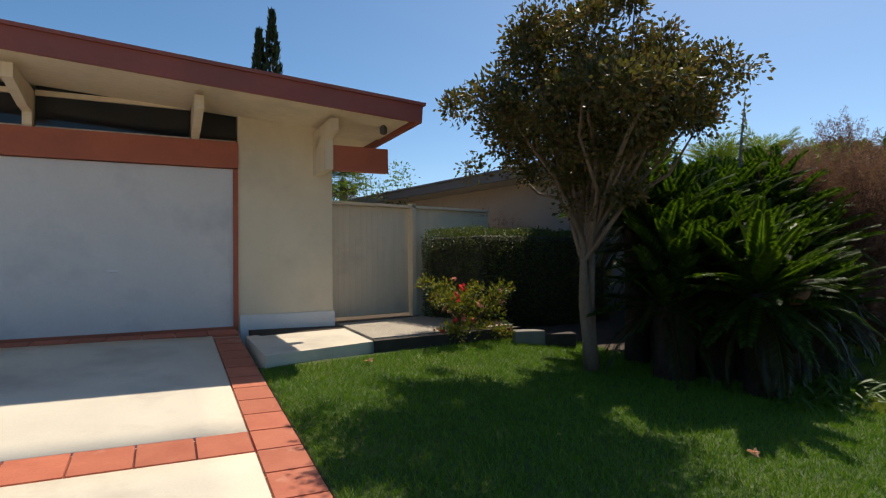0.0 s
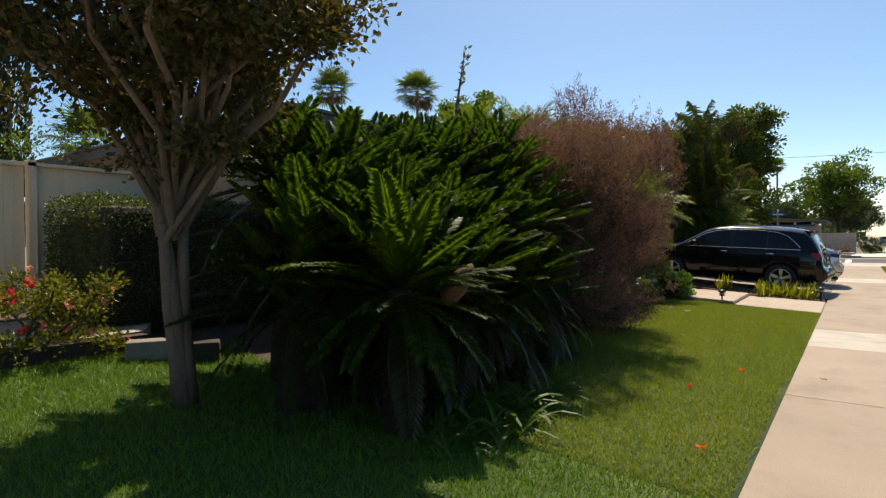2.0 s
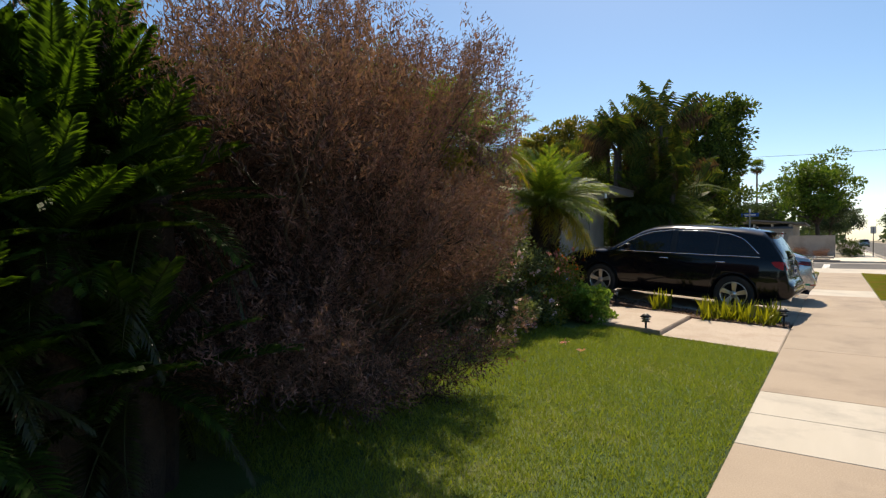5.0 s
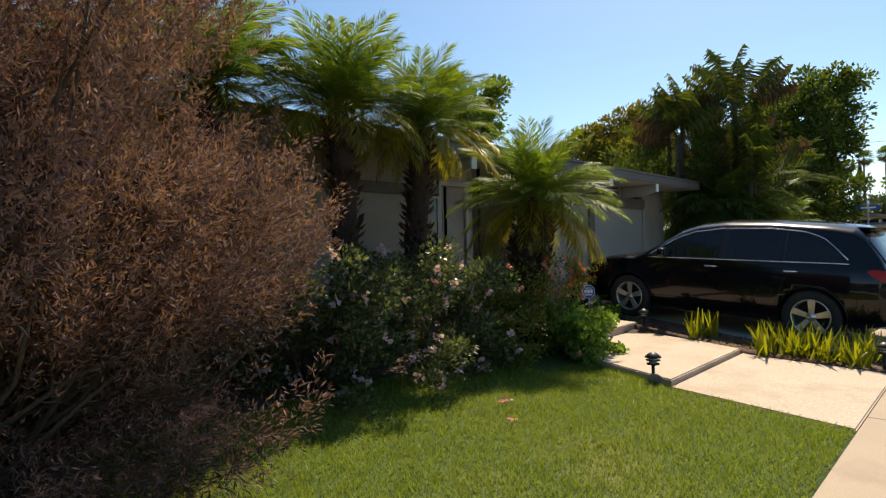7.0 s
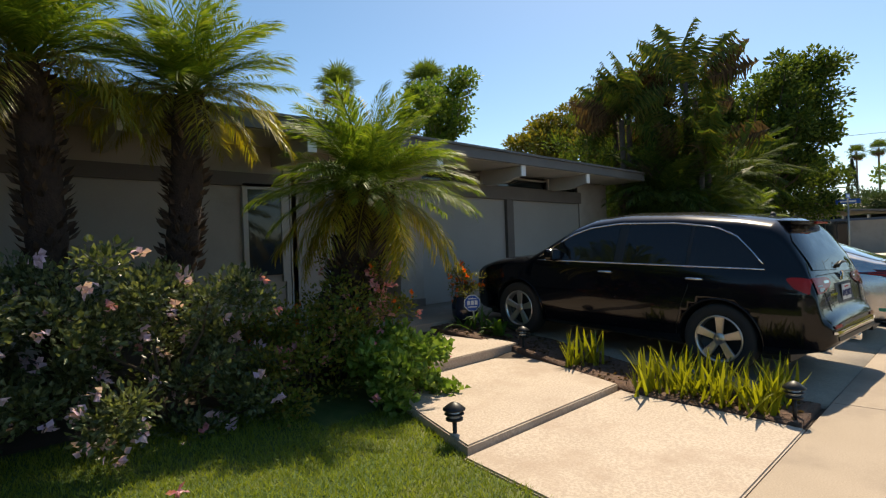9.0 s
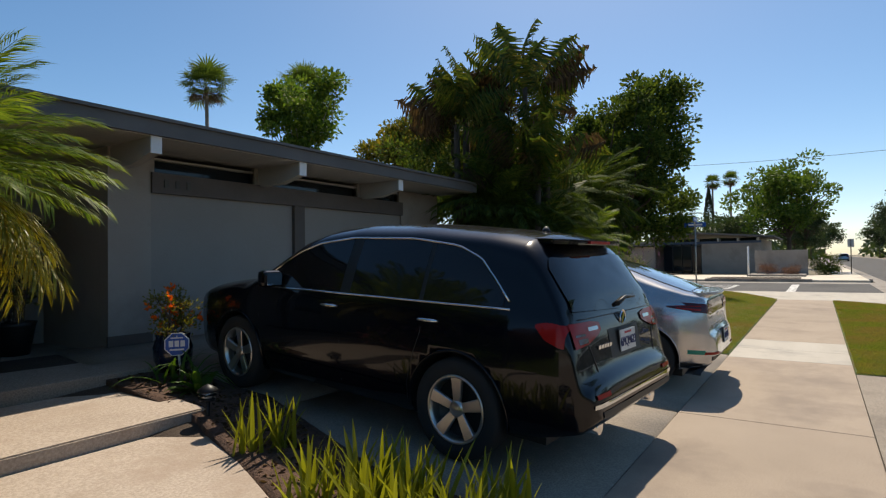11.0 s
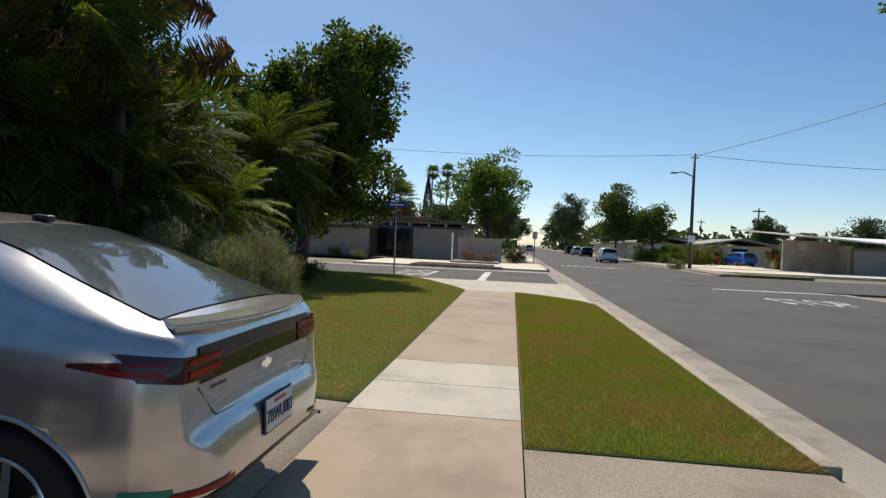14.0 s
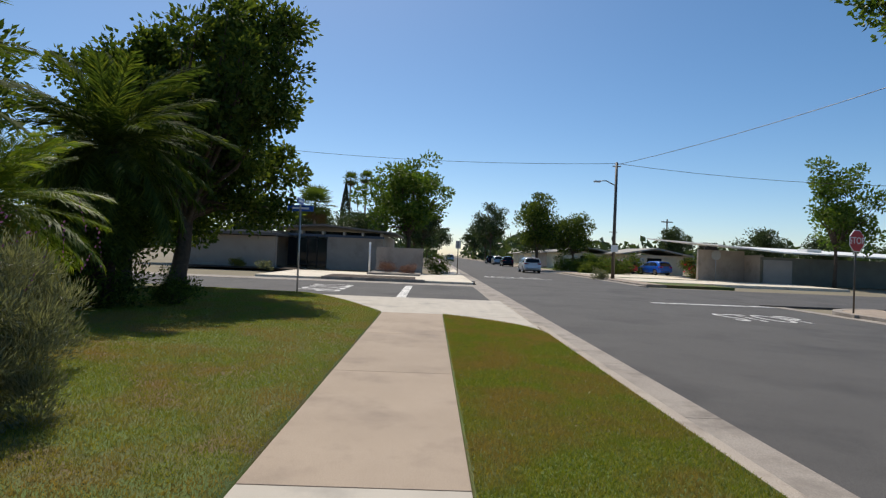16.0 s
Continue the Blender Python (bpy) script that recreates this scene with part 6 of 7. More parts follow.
        for i in range(ny):
            for j in range(nz):
                bm.faces.new((g[i, j], g[i + 1, j], g[i + 1, j + 1], g[i, j + 1])).smooth = True
        bmesh.ops.recalc_face_normals(bm, faces=bm.faces)
        return bm

    def side_line(self, s, points, r, out=0.004):
        bm = bmesh.new()
        return tube(bm, [(s * (self.half_at(y, z) + out), y, z) for y, z in points], [r] * len(points), 6)

    def end_patch(self, x0, x1, low, high, out=0.006, nx=22, nz=8, front=False):
        """A patch of the rear or front skin between two lines of (x, z)."""
        bm = bmesh.new()
        g = {}
        for i in range(nx + 1):
            x = x0 + (x1 - x0) * i / nx
            a, b = self.line(low, x), self.line(high, x)
            for j in range(nz + 1):
                z = a + (b - a) * j / nz
                y = self.front_at(x, z) + out if front else self.rear_at(x, z) - out
                g[i, j] = bm.verts.new((x, y, z))
        for i in range(nx):
            for j in range(nz):
                bm.faces.new((g[i, j], g[i + 1, j], g[i + 1, j + 1], g[i, j + 1])).smooth = True
        bmesh.ops.recalc_face_normals(bm, faces=bm.faces)
        return bm


def carve(bm, material, lining, cutters):
    """The body with its wheel arches cut out."""
    me = mesh_of(bm, material, "body")
    me.materials.append(lining)
    body = new("body", me)
    c = mesh_of(cutters, lining, "cutter")
    tool = new("cutter", c)
    mod = body.modifiers.new("cut", "BOOLEAN")
    mod.operation, mod.object, mod.solver = "DIFFERENCE", tool, "EXACT"
    mod.material_mode = "TRANSFER"
    done = bpy.data.meshes.new_from_object(body.evaluated_get(bpy.context.evaluated_depsgraph_get()))
    done.name = "car_body"
    bpy.data.objects.remove(body)
    bpy.data.objects.remove(tool)
    return done


def ring_x(bm, profile, sides=32):
    """A turned shape round the x axis from (x, radius) pairs."""
    rings = [[bm.verts.new((x, r * math.cos(2 * math.pi * k / sides), r * math.sin(2 * math.pi * k / sides))) for k in range(sides)] for x, r in profile]
    for a, b in zip(rings, rings[1:]):
        for k in range(sides):
            bm.faces.new((a[k], a[(k + 1) % sides], b[(k + 1) % sides], b[k])).smooth = True
    bmesh.ops.recalc_face_normals(bm, faces=bm.faces)
    return bm


def wheel(parent, x, y, z, r, rim_r, rim_material, s, spokes=5, twin=0.0):
    """A wheel whose outer face is at x; s is the side it faces."""
    w = part("wheel", ring_x(bmesh.new(), [(-0.10, 0.01), (-0.10, rim_r * 0.93), (-0.06, rim_r * 0.95)]), BLACKTRIM, parent, "wheel")
    w.matrix_basis = pose(x, y, z, 0, 0, 0 if s > 0 else 180)
    part("tyre", ring_x(bmesh.new(), [(-0.24, rim_r), (-0.245, r * 0.9), (-0.22, r * 0.985), (-0.18, r), (-0.06, r), (-0.02, r * 0.985), (0.0, r * 0.93), (-0.005, rim_r * 1.08), (-0.02, rim_r)], 40), RUBBER, w, "black rubber tyre")
    rim = part("rim", ring_x(bmesh.new(), [(-0.018, rim_r * 1.02), (-0.004, rim_r), (-0.012, rim_r * 0.93), (-0.06, rim_r * 0.90), (-0.16, rim_r * 0.88)], 40), rim_material, w)
    part("hub_cap", ring_x(bmesh.new(), [(-0.05, rim_r * 0.27), (-0.035, rim_r * 0.26), (-0.025, rim_r * 0.17), (-0.02, 0.002)], 20), rim_material, w)
    for k in range(spokes):
        bm = bmesh.new()
        for off in ((-twin, twin) if twin else (0,)):
            a, b, h0, h1 = rim_r * 0.18, rim_r * 0.95, rim_r * (0.13 if not twin else 0.08), rim_r * (0.20 if not twin else 0.09)
            vs = [bm.verts.new(p) for p in ((-0.035, a, -h0 + off * 0.5), (-0.035, a, h0 + off * 0.5), (-0.012, b, h1 + off * 1.6), (-0.012, b, -h1 + off * 1.6), (-0.06, a, -h0 + off * 0.5), (-0.06, a, h0 + off * 0.5), (-0.05, b, h1 + off * 1.6), (-0.05, b, -h1 + off * 1.6))]
            for f in ((0, 1, 2, 3), (7, 6, 5, 4), (0, 3, 7, 4), (1, 5, 6, 2), (3, 2, 6, 7), (0, 4, 5, 1)):
                bm.faces.new([vs[i] for i in f])
        bmesh.ops.recalc_face_normals(bm, faces=bm.faces)
        bmesh.ops.bevel(bm, geom=list(bm.edges), offset=0.006, segments=1, affect="EDGES")
        sp = part("spoke", bm, rim_material, w)
        sp.matrix_basis = pose(0, 0, 0, 360 * k / spokes + 18, 0, 0)
    return w


def arches(shell, axles, z, r):
    bm = bmesh.new()
    for y in axles:
        for s in (-1, 1):
            for side in (0,):
                rings = [[bm.verts.new((s * x, y + r * math.cos(2 * math.pi * k / 36), z + r * math.sin(2 * math.pi * k / 36))) for k in range(36)] for x in (shell.half - 0.34, shell.half + 0.2)]
                for k in range(36):
                    bm.faces.new((rings[0][k], rings[0][(k + 1) % 36], rings[1][(k + 1) % 36], rings[1][k]))
                bm.faces.new(rings[0][::-1])
                bm.faces.new(rings[1])
    bmesh.ops.recalc_face_normals(bm, faces=bm.faces)
    return bm


def seam(shell, s, points, parent):
    part("door_gap", shell.side_line(s, points, 0.0035, -0.001), BLACKTRIM, parent)


def number_plate(parent, text, m, w=0.31, h=0.155):
    p = part("number_plate", boxes((-w / 2, w / 2, -h / 2, h / 2, -0.004, 0.004), m=m, bevel=0.002), PLATEWHITE, parent, "white number plate with blue characters")
    part("plate_frame", boxes((-w / 2 - 0.012, w / 2 + 0.012, -h / 2 - 0.012, h / 2 + 0.012, -0.008, -0.0045), m=m, bevel=0.003), BLACKTRIM, p)
    words(text, 0.085, m @ pose(0, -0.012, 0.006) @ Matrix.Diagonal((0.85, 1.1, 1, 1)), PLATEINK, p)
    part("plate_script", boxes((-0.07, 0.07, 0.047, 0.062, 0.0042, 0.006), m=m), PLATERED, p)
    return p


SUV_TOP = [(0, 0.52), (0.012, 0.61), (0.03, 0.67), (0.055, 0.705), (0.09, 0.735), (0.115, 0.81), (0.15, 0.97), (0.19, 1.08), (0.27, 1.26), (0.42, 1.50), (0.50, 1.60), (0.60, 1.655), (0.9, 1.69), (1.6, 1.725), (2.3, 1.715), (2.7, 1.665), (2.95, 1.58), (3.25, 1.40), (3.58, 1.19), (3.68, 1.14), (3.9, 1.115), (4.3, 1.06), (4.6, 0.98), (4.76, 0.88), (4.83, 0.76), (4.86, 0.60)]
SUV_PLAN = [(0, 0.76), (0.03, 0.84), (0.10, 0.90), (0.25, 0.95), (0.6, 0.99), (1.2, 1.0), (3.6, 1.0), (4.1, 0.975), (4.45, 0.92), (4.7, 0.82), (4.82, 0.70), (4.86, 0.58)]
SUV_PROFILE = [(0.2, 0.90), (0.36, 0.955), (0.5, 0.985), (0.72, 1.0), (0.92, 0.99), (1.06, 0.965), (1.13, 0.935), (1.35, 0.86), (1.55, 0.775), (1.73, 0.70)]
SUV_BOTTOM = [(0, 0.46), (0.1, 0.36), (0.4, 0.28), (0.9, 0.24), (4.0, 0.24), (4.6, 0.27), (4.8, 0.34), (4.86, 0.45)]


def suv(at, turn, pitch, paint, label, plate="", detail=True, group=""):
    shell = Shell(SUV_TOP, 0.975, SUV_PLAN, SUV_PROFILE, SUV_BOTTOM, [(0, 0.08), (0.2, 0.12), (0.5, 0.2), (0.9, 0.17), (2.6, 0.17), (3.4, 0.2), (3.9, 0.12), (4.86, 0.12)])
    car = thing("suv", label, "car", group)
    car.matrix_basis = pose(*at, 0, 0, turn) @ pose(0, 0, 0, pitch, 0, 0)
    axles, wz, wr = (1.01, 3.76), 0.37, 0.37
    body = part("body", carve(shell.body(), paint, BLACKTRIM, arches(shell, axles, wz, 0.415)), None, car)
    for y in axles:
        for s in (-1, 1):
            wheel(car, s * 0.955, y, wz, wr, 0.245, ALLOY, s, 5)
            arch = [(y + 0.425 * math.cos(a), wz + 0.425 * math.sin(a)) for a in np.linspace(-0.2, math.pi + 0.2, 44)]
            part("arch_lip", shell.side_line(s, [(a, max(b, 0.30)) for a, b in arch], 0.010, 0.002), paint, car)
    part("underbody", boxes((-0.7, 0.7, 0.4, 4.5, 0.2, 0.34)), BLACKTRIM, car)
    belt = [(0.5, 1.145), (1.2, 1.13), (2.2, 1.11), (3.45, 1.085)]
    upper = [(0.62, 1.17), (0.75, 1.30), (0.92, 1.45), (1.15, 1.535), (1.6, 1.575), (2.3, 1.56), (2.7, 1.50), (2.95, 1.41), (3.2, 1.25), (3.42, 1.10)]
    for s in (-1, 1):
        for y0, y1 in ((0.66, 1.36), (1.40, 2.16), (2.28, 3.36)):
            part("window", shell.side_patch(s, y0, y1, belt, upper, 0.006), CARGLASS, car, "dark tinted side window")
        part("window_pillar", shell.side_patch(s, 1.355, 1.405, belt, upper, 0.004, 3), BLACKTRIM, car)
        part("window_pillar", shell.side_patch(s, 2.155, 2.285, belt, upper, 0.004, 3), BLACKTRIM, car)
        if detail:
            rim = [(y, shell.line(upper, y) + 0.012) for y in np.linspace(0.62, 3.42, 40)]
            part("chrome_strip", shell.side_line(s, rim, 0.009), CHROME, car, "chrome window surround")
            part("chrome_strip", shell.side_line(s, [(y, shell.line(belt, y) - 0.012) for y in np.linspace(0.6, 3.44, 24)], 0.009), CHROME, car, "chrome window surround")
            for y in (1.18, 2.28):
                h = shell.half_at(y, 1.0)
                part("door_handle", tube(bmesh.new(), [(s * (h - 0.005), y, 0.985), (s * (h + 0.03), y + 0.03, 0.99), (s * (h + 0.03), y + 0.17, 0.985), (s * (h - 0.005), y + 0.2, 0.98)], [0.014] * 4, 8), CHROME, car, "chrome door handle")
            seam(shell, s, [(1.36, 1.10), (1.34, 0.9), (1.40, 0.72), (1.46, 0.5), (1.47, 0.36)], car)
            seam(shell, s, [(2.22, 1.08), (2.22, 0.7), (2.22, 0.36)], car)
            seam(shell, s, [(3.36, 1.06), (3.38, 0.8), (3.34, 0.5), (3.28, 0.36)], car)
            part("side_moulding", shell.side_patch(s, 1.48, 3.3, [(1, 0.40), (4, 0.40)], [(1, 0.455), (4, 0.455)], 0.012, 10, 2), paint, car)
            mir = part("mirror", boxes((-0.11, 0.11, -0.06, 0.07, -0.07, 0.08), bevel=0.04), paint, car)
            mir.matrix_basis = pose(s * 1.03, 3.12, 1.16)
            part("mirror_glass", boxes((-0.08, 0.08, -0.066, -0.062, -0.05, 0.06)), CHROME, mir)
            part("mirror_arm", boxes((-0.06, 0.06, -0.03, 0.03, -0.10, -0.06)), BLACKTRIM, mir).matrix_basis = pose(-s * 0.09, 0, 0.02)
        # lamps: one lens round the corner, with a darker lower half and a pale inner bar
        lamp = part("tail_lamp", shell.end_patch(s * 0.42, s * 0.845, [(-0.845, 0.915), (-0.66, 0.93), (-0.50, 0.97), (-0.42, 1.0), (0.42, 1.0), (0.50, 0.97), (0.66, 0.93), (0.845, 0.915)], [(-0.845, 1.07), (-0.55, 1.07), (-0.42, 1.05), (0.42, 1.05), (0.55, 1.07), (0.845, 1.07)], 0.012, 28, 8), TAILRED, car, "red tail lamp")
        part("tail_lamp", shell.side_patch(s, 0.196, 0.40, [(0.0, 0.915), (0.22, 0.92), (0.33, 0.965), (0.40, 1.04)], [(0.19, 1.06), (0.28, 1.075), (0.36, 1.07), (0.40, 1.055)], 0.012, 20, 6), TAILRED, car, "red tail lamp")
        part("lamp_bar", shell.end_patch(s * 0.47, s * 0.62, [(-1, 1.01), (1, 1.01)], [(-1, 1.035), (1, 1.035)], 0.016, 8, 2), LAMPCLEAR, lamp, "pale reversing lamp bar")
        part("lamp_shade", shell.end_patch(s * 0.66, s * 0.79, [(-1, 0.938), (1, 0.938)], [(-1, 0.97), (1, 0.97)], 0.015, 8, 4), LAMPDARK, lamp)
        part("lamp_shade", shell.end_patch(s * 0.68, s * 0.81, [(-1, 0.985), (1, 0.985)], [(-1, 1.0), (1, 1.0)], 0.015, 8, 2), LAMPDARK, lamp)
        part("head_lamp", shell.end_patch(s * 0.45, s * 0.72, [(-0.8, 0.76), (0.8, 0.76)], [(-0.8, 0.90), (0.8, 0.90)], 0.01, 8, 4, True), LAMPCLEAR, car, "clear head lamp")
        part("reflector", shell.end_patch(s * 0.56, s * 0.76, [(-1, 0.60), (1, 0.60)], [(-1, 0.63), (1, 0.63)], 0.010, 8, 2), TAILRED, car, "red bumper reflector")
        if detail:
            part("exhaust", tube(bmesh.new(), [(s * 0.55, 0.08, 0.36), (s * 0.55, 0.3, 0.36)], [0.05, 0.05], 12), CHROME, car, "chrome exhaust tip")
    part("rear_window", shell.end_patch(-0.74, 0.74, [(-1, 1.15), (0, 1.115), (1, 1.15)], [(-0.74, 1.42), (-0.66, 1.50), (0, 1.55), (0.66, 1.50), (0.74, 1.42)], 0.012, 26, 12), CARGLASS, car, "dark tinted rear window")
    part("windscreen", shell.end_patch(-0.70, 0.70, [(-1, 1.2), (0, 1.17), (1, 1.2)], [(-0.7, 1.52), (0, 1.6), (0.7, 1.52)], 0.006, 20, 12, True), CARGLASS, car, "tinted windscreen")
    part("grille", shell.end_patch(-0.38, 0.38, [(-1, 0.62), (1, 0.62)], [(-1, 0.86), (1, 0.86)], 0.008, 8, 4, True), CHROME, car, "chrome grille")
    bm = bmesh.new()
    outline = [(-0.56, 0.66), (-0.60, 0.46), (-0.55, 0.40), (-0.36, 0.365), (0.36, 0.365), (0.55, 0.40), (0.60, 0.46), (0.56, 0.66)]
    extruded(bm, outline, 1.585, 1.622)
    bmesh.ops.bevel(bm, geom=list(bm.edges), offset=0.012, segments=2, affect="EDGES")
    sp = part("spoiler", bm, paint, car)
    part("brake_lamp", boxes((-0.19, 0.19, 0.352, 0.38, 1.592, 1.614)), TAILRED, car, "red high brake lamp")
    part("bumper_strip", shell.end_patch(-0.80, 0.80, [(-1, 0.545), (1, 0.545)], [(-1, 0.572), (1, 0.572)], 0.010, 28, 2), CHROME if detail else paint, car, "chrome bumper strip")
    part("bumper_lower", shell.end_patch(-0.7, 0.7, [(-1, 0.47), (1, 0.47)], [(-1, 0.515), (1, 0.515)], 0.008, 20, 2), BLACKTRIM, car)
    part("tailgate_gap", tube(bmesh.new(), [(x, shell.rear_at(x, 1.085) - 0.004, 1.085) for x in np.linspace(-0.70, 0.70, 20)], [0.004] * 20, 5), BLACKTRIM, car)
    if detail:
        for s in (-1, 1):
            part("tailgate_gap", tube(bmesh.new(), [(s * x, shell.rear_at(x, z) - 0.003, z) for x, z in ((0.71, 1.07), (0.66, 0.95), (0.60, 0.82), (0.58, 0.74))], [0.004] * 4, 5), BLACKTRIM, car)
        y = shell.rear_at(0, 1.12)
        wip = part("wiper", tube(bmesh.new(), [(-0.02, shell.rear_at(0.02, 1.15) - 0.03, 1.15), (0.2, shell.rear_at(0.2, 1.19) - 0.03, 1.19), (0.42, shell.rear_at(0.42, 1.18) - 0.02, 1.18)], [0.018, 0.012, 0.008], 8), BLACKTRIM, car, "black rear wiper")
        plate_y = shell.rear_at(0, 0.90)
        part("plate_recess", shell.end_patch(-0.30, 0.30, [(-1, 0.79), (1, 0.79)], [(-1, 0.99), (1, 0.99)], 0.004, 8, 4), BLACKTRIM, car)
        number_plate(car, plate, pose(0.02, plate_y - 0.02, 0.89, 83, 0, 0))
        part("emblem", ring_x(bmesh.new(), [(-0.004, 0.045), (0.006, 0.05), (0.006, 0.058), (-0.004, 0.062)], 24), CHROME, car, "chrome emblem ring").matrix_basis = pose(0.02, shell.rear_at(0, 1.045) - 0.012, 1.045, 0, 0, 90)
        part("emblem_bar", boxes((-0.012, 0.012, -0.004, 0.004, -0.04, 0.04)), CHROME, car).matrix_basis = pose(0.02, shell.rear_at(0, 1.045) - 0.014, 1.045, 0, 18, 0)
        for k in range(5):
            x = -0.50 + 0.048 * k
            part("badge_mark", boxes((-0.018, 0.018, -0.003, 0.003, -0.013, 0.013)), CHROME, car).matrix_basis = pose(x, shell.rear_at(x, 0.89) - 0.012, 0.89)
        part("antenna", lathe(bmesh.new(), [(0.04, 0), (0.03, 0.02), (0.012, 0.045)], 12, (0.05, 0.85, 1.68)), BLACKTRIM, car, "black roof antenna")
    return car


HATCH_TOP = [(0, 0.48), (0.010, 0.57), (0.022, 0.63), (0.045, 0.675), (0.075, 0.70), (0.092, 0.76), (0.105, 0.90), (0.12, 1.02), (0.14, 1.06), (0.18, 1.088), (0.35, 1.12), (0.6, 1.20), (1.0, 1.335), (1.35, 1.415), (1.75, 1.445), (2.2, 1.43), (2.55, 1.36), (3.0, 1.16), (3.4, 0.985), (3.6, 0.945), (4.0, 0.87), (4.3, 0.78), (4.42, 0.68), (4.48, 0.54)]
HATCH_PLAN = [(0, 0.60), (0.015, 0.68), (0.04, 0.75), (0.08, 0.81), (0.14, 0.868), (0.22, 0.915), (0.34, 0.955), (0.55, 0.988), (1.1, 1.0), (3.3, 1.0), (3.8, 0.975), (4.15, 0.90), (4.38, 0.76), (4.48, 0.60)]
HATCH_PROFILE = [(0.15, 0.90), (0.30, 0.96), (0.50, 0.99), (0.66, 1.0), (0.82, 0.985), (0.93, 0.96), (1.0, 0.93), (1.2, 0.81), (1.36, 0.70), (1.45, 0.64)]
HATCH_BOTTOM = [(0, 0.42), (0.08, 0.30), (0.35, 0.23), (0.8, 0.18), (3.8, 0.18), (4.3, 0.22), (4.48, 0.36)]


def hatchback(at, turn, pitch, paint, label, plate):
    shell = Shell(HATCH_TOP, 0.89, HATCH_PLAN, HATCH_PROFILE, HATCH_BOTTOM, [(0, 0.06), (0.12, 0.05), (0.4, 0.08), (0.8, 0.15), (1.4, 0.15), (2.4, 0.15), (3.2, 0.14), (4.48, 0.12)])
    car = thing("hatchback", label, "car")
    car.matrix_basis = pose(*at, 0, 0, turn) @ pose(0, 0, 0, pitch, 0, 0)
    axles, wz, wr = (0.73, 3.415), 0.335, 0.335
    part("body", carve(shell.body(), paint, BLACKTRIM, arches(shell, axles, wz, 0.375)), None, car)
    for y in axles:
        for s in (-1, 1):
            wheel(car, s * 0.875, y, wz, wr, 0.225, CHROME, s, 5, 0.020)
            arch = [(y + 0.385 * math.cos(a), wz + 0.385 * math.sin(a)) for a in np.linspace(-0.15, math.pi + 0.15, 44)]
            part("arch_lip", shell.side_line(s, [(a, max(b, 0.26)) for a, b in arch], 0.009, 0.002), paint, car)
    part("underbody", boxes((-0.62, 0.62, 0.35, 4.1, 0.14, 0.26)), BLACKTRIM, car)
    belt = [(0.85, 0.99), (1.1, 0.965), (2.0, 0.945), (3.2, 0.92)]
    upper = [(0.86, 1.0), (1.0, 1.10), (1.2, 1.20), (1.5, 1.275), (1.8, 1.30), (2.2, 1.285), (2.5, 1.23), (2.8, 1.12), (3.15, 0.94)]
    for s in (-1, 1):
        part("window_band", shell.side_patch(s, 0.88, 3.12, [(a, b - 0.05) for a, b in belt], upper, 0.003, 30), BLACKTRIM, car, "black window surround")
        for y0, y1 in ((0.95, 1.86), (1.95, 3.06)):
            part("window", shell.side_patch(s, y0, y1, belt, [(a, b - 0.015) for a, b in upper], 0.007), CARGLASS, car, "dark tinted side window")
        for y in (1.12, 2.12):
            h = shell.half_at(y, 0.83)
            part("handle_cup", shell.side_patch(s, y, y + 0.14, [(0, 0.79), (9, 0.79)], [(0, 0.87), (9, 0.87)], 0.003, 6, 3), ALLOY, car)
            part("door_handle", tube(bmesh.new(), [(s * (h - 0.005), y - 0.02, 0.835), (s * (h + 0.028), y + 0.01, 0.84), (s * (h + 0.028), y + 0.16, 0.835), (s * (h - 0.005), y + 0.19, 0.83)], [0.015] * 4, 8), paint, car)
        seam(shell, s, [(1.0, 1.08), (0.95, 0.95), (1.0, 0.8), (1.15, 0.62), (1.27, 0.45), (1.30, 0.30)], car)
        seam(shell, s, [(1.92, 0.92), (1.92, 0.6), (1.95, 0.3)], car)
        seam(shell, s, [(3.0, 0.92), (3.05, 0.6), (3.0, 0.3)], car)
        part("sill", shell.side_patch(s, 1.3, 3.15, [(0, 0.20), (9, 0.20)], [(0, 0.275), (9, 0.275)], 0.006, 10, 2), BLACKTRIM, car)
        mir = part("mirror", boxes((-0.10, 0.10, -0.06, 0.06, -0.06, 0.07), bevel=0.04), paint, car)
        mir.matrix_basis = pose(s * 0.93, 2.85, 1.0)
        part("mirror_glass", boxes((-0.07, 0.07, -0.066, -0.062, -0.04, 0.05)), CHROME, mir)
        part("tail_lamp", shell.end_patch(s * 0.42, s * 0.80, [(-0.78, 0.885), (-0.42, 0.86), (0.42, 0.86), (0.78, 0.885)], [(-0.78, 0.985), (-0.42, 0.965), (0.42, 0.965), (0.78, 0.985)], 0.012, 30, 4), LAMPDARK, car, "dark red tail lamp")
        part("tail_lamp", shell.side_patch(s, 0.158, 0.50, [(0, 0.875), (0.50, 0.925)], [(0, 0.985), (0.50, 0.94)], 0.010, 12, 3), LAMPDARK, car, "dark red tail lamp")
        part("lamp_band", shell.side_patch(s, 0.16, 0.40, [(0, 0.895), (0.5, 0.925)], [(0, 0.922), (0.5, 0.932)], 0.014, 8, 2), TAILRED, car)
        part("lamp_band", shell.side_patch(s, 0.16, 0.40, [(0, 0.955), (0.5, 0.94)], [(0, 0.968), (0.5, 0.945)], 0.014, 8, 2), TAILRED, car)
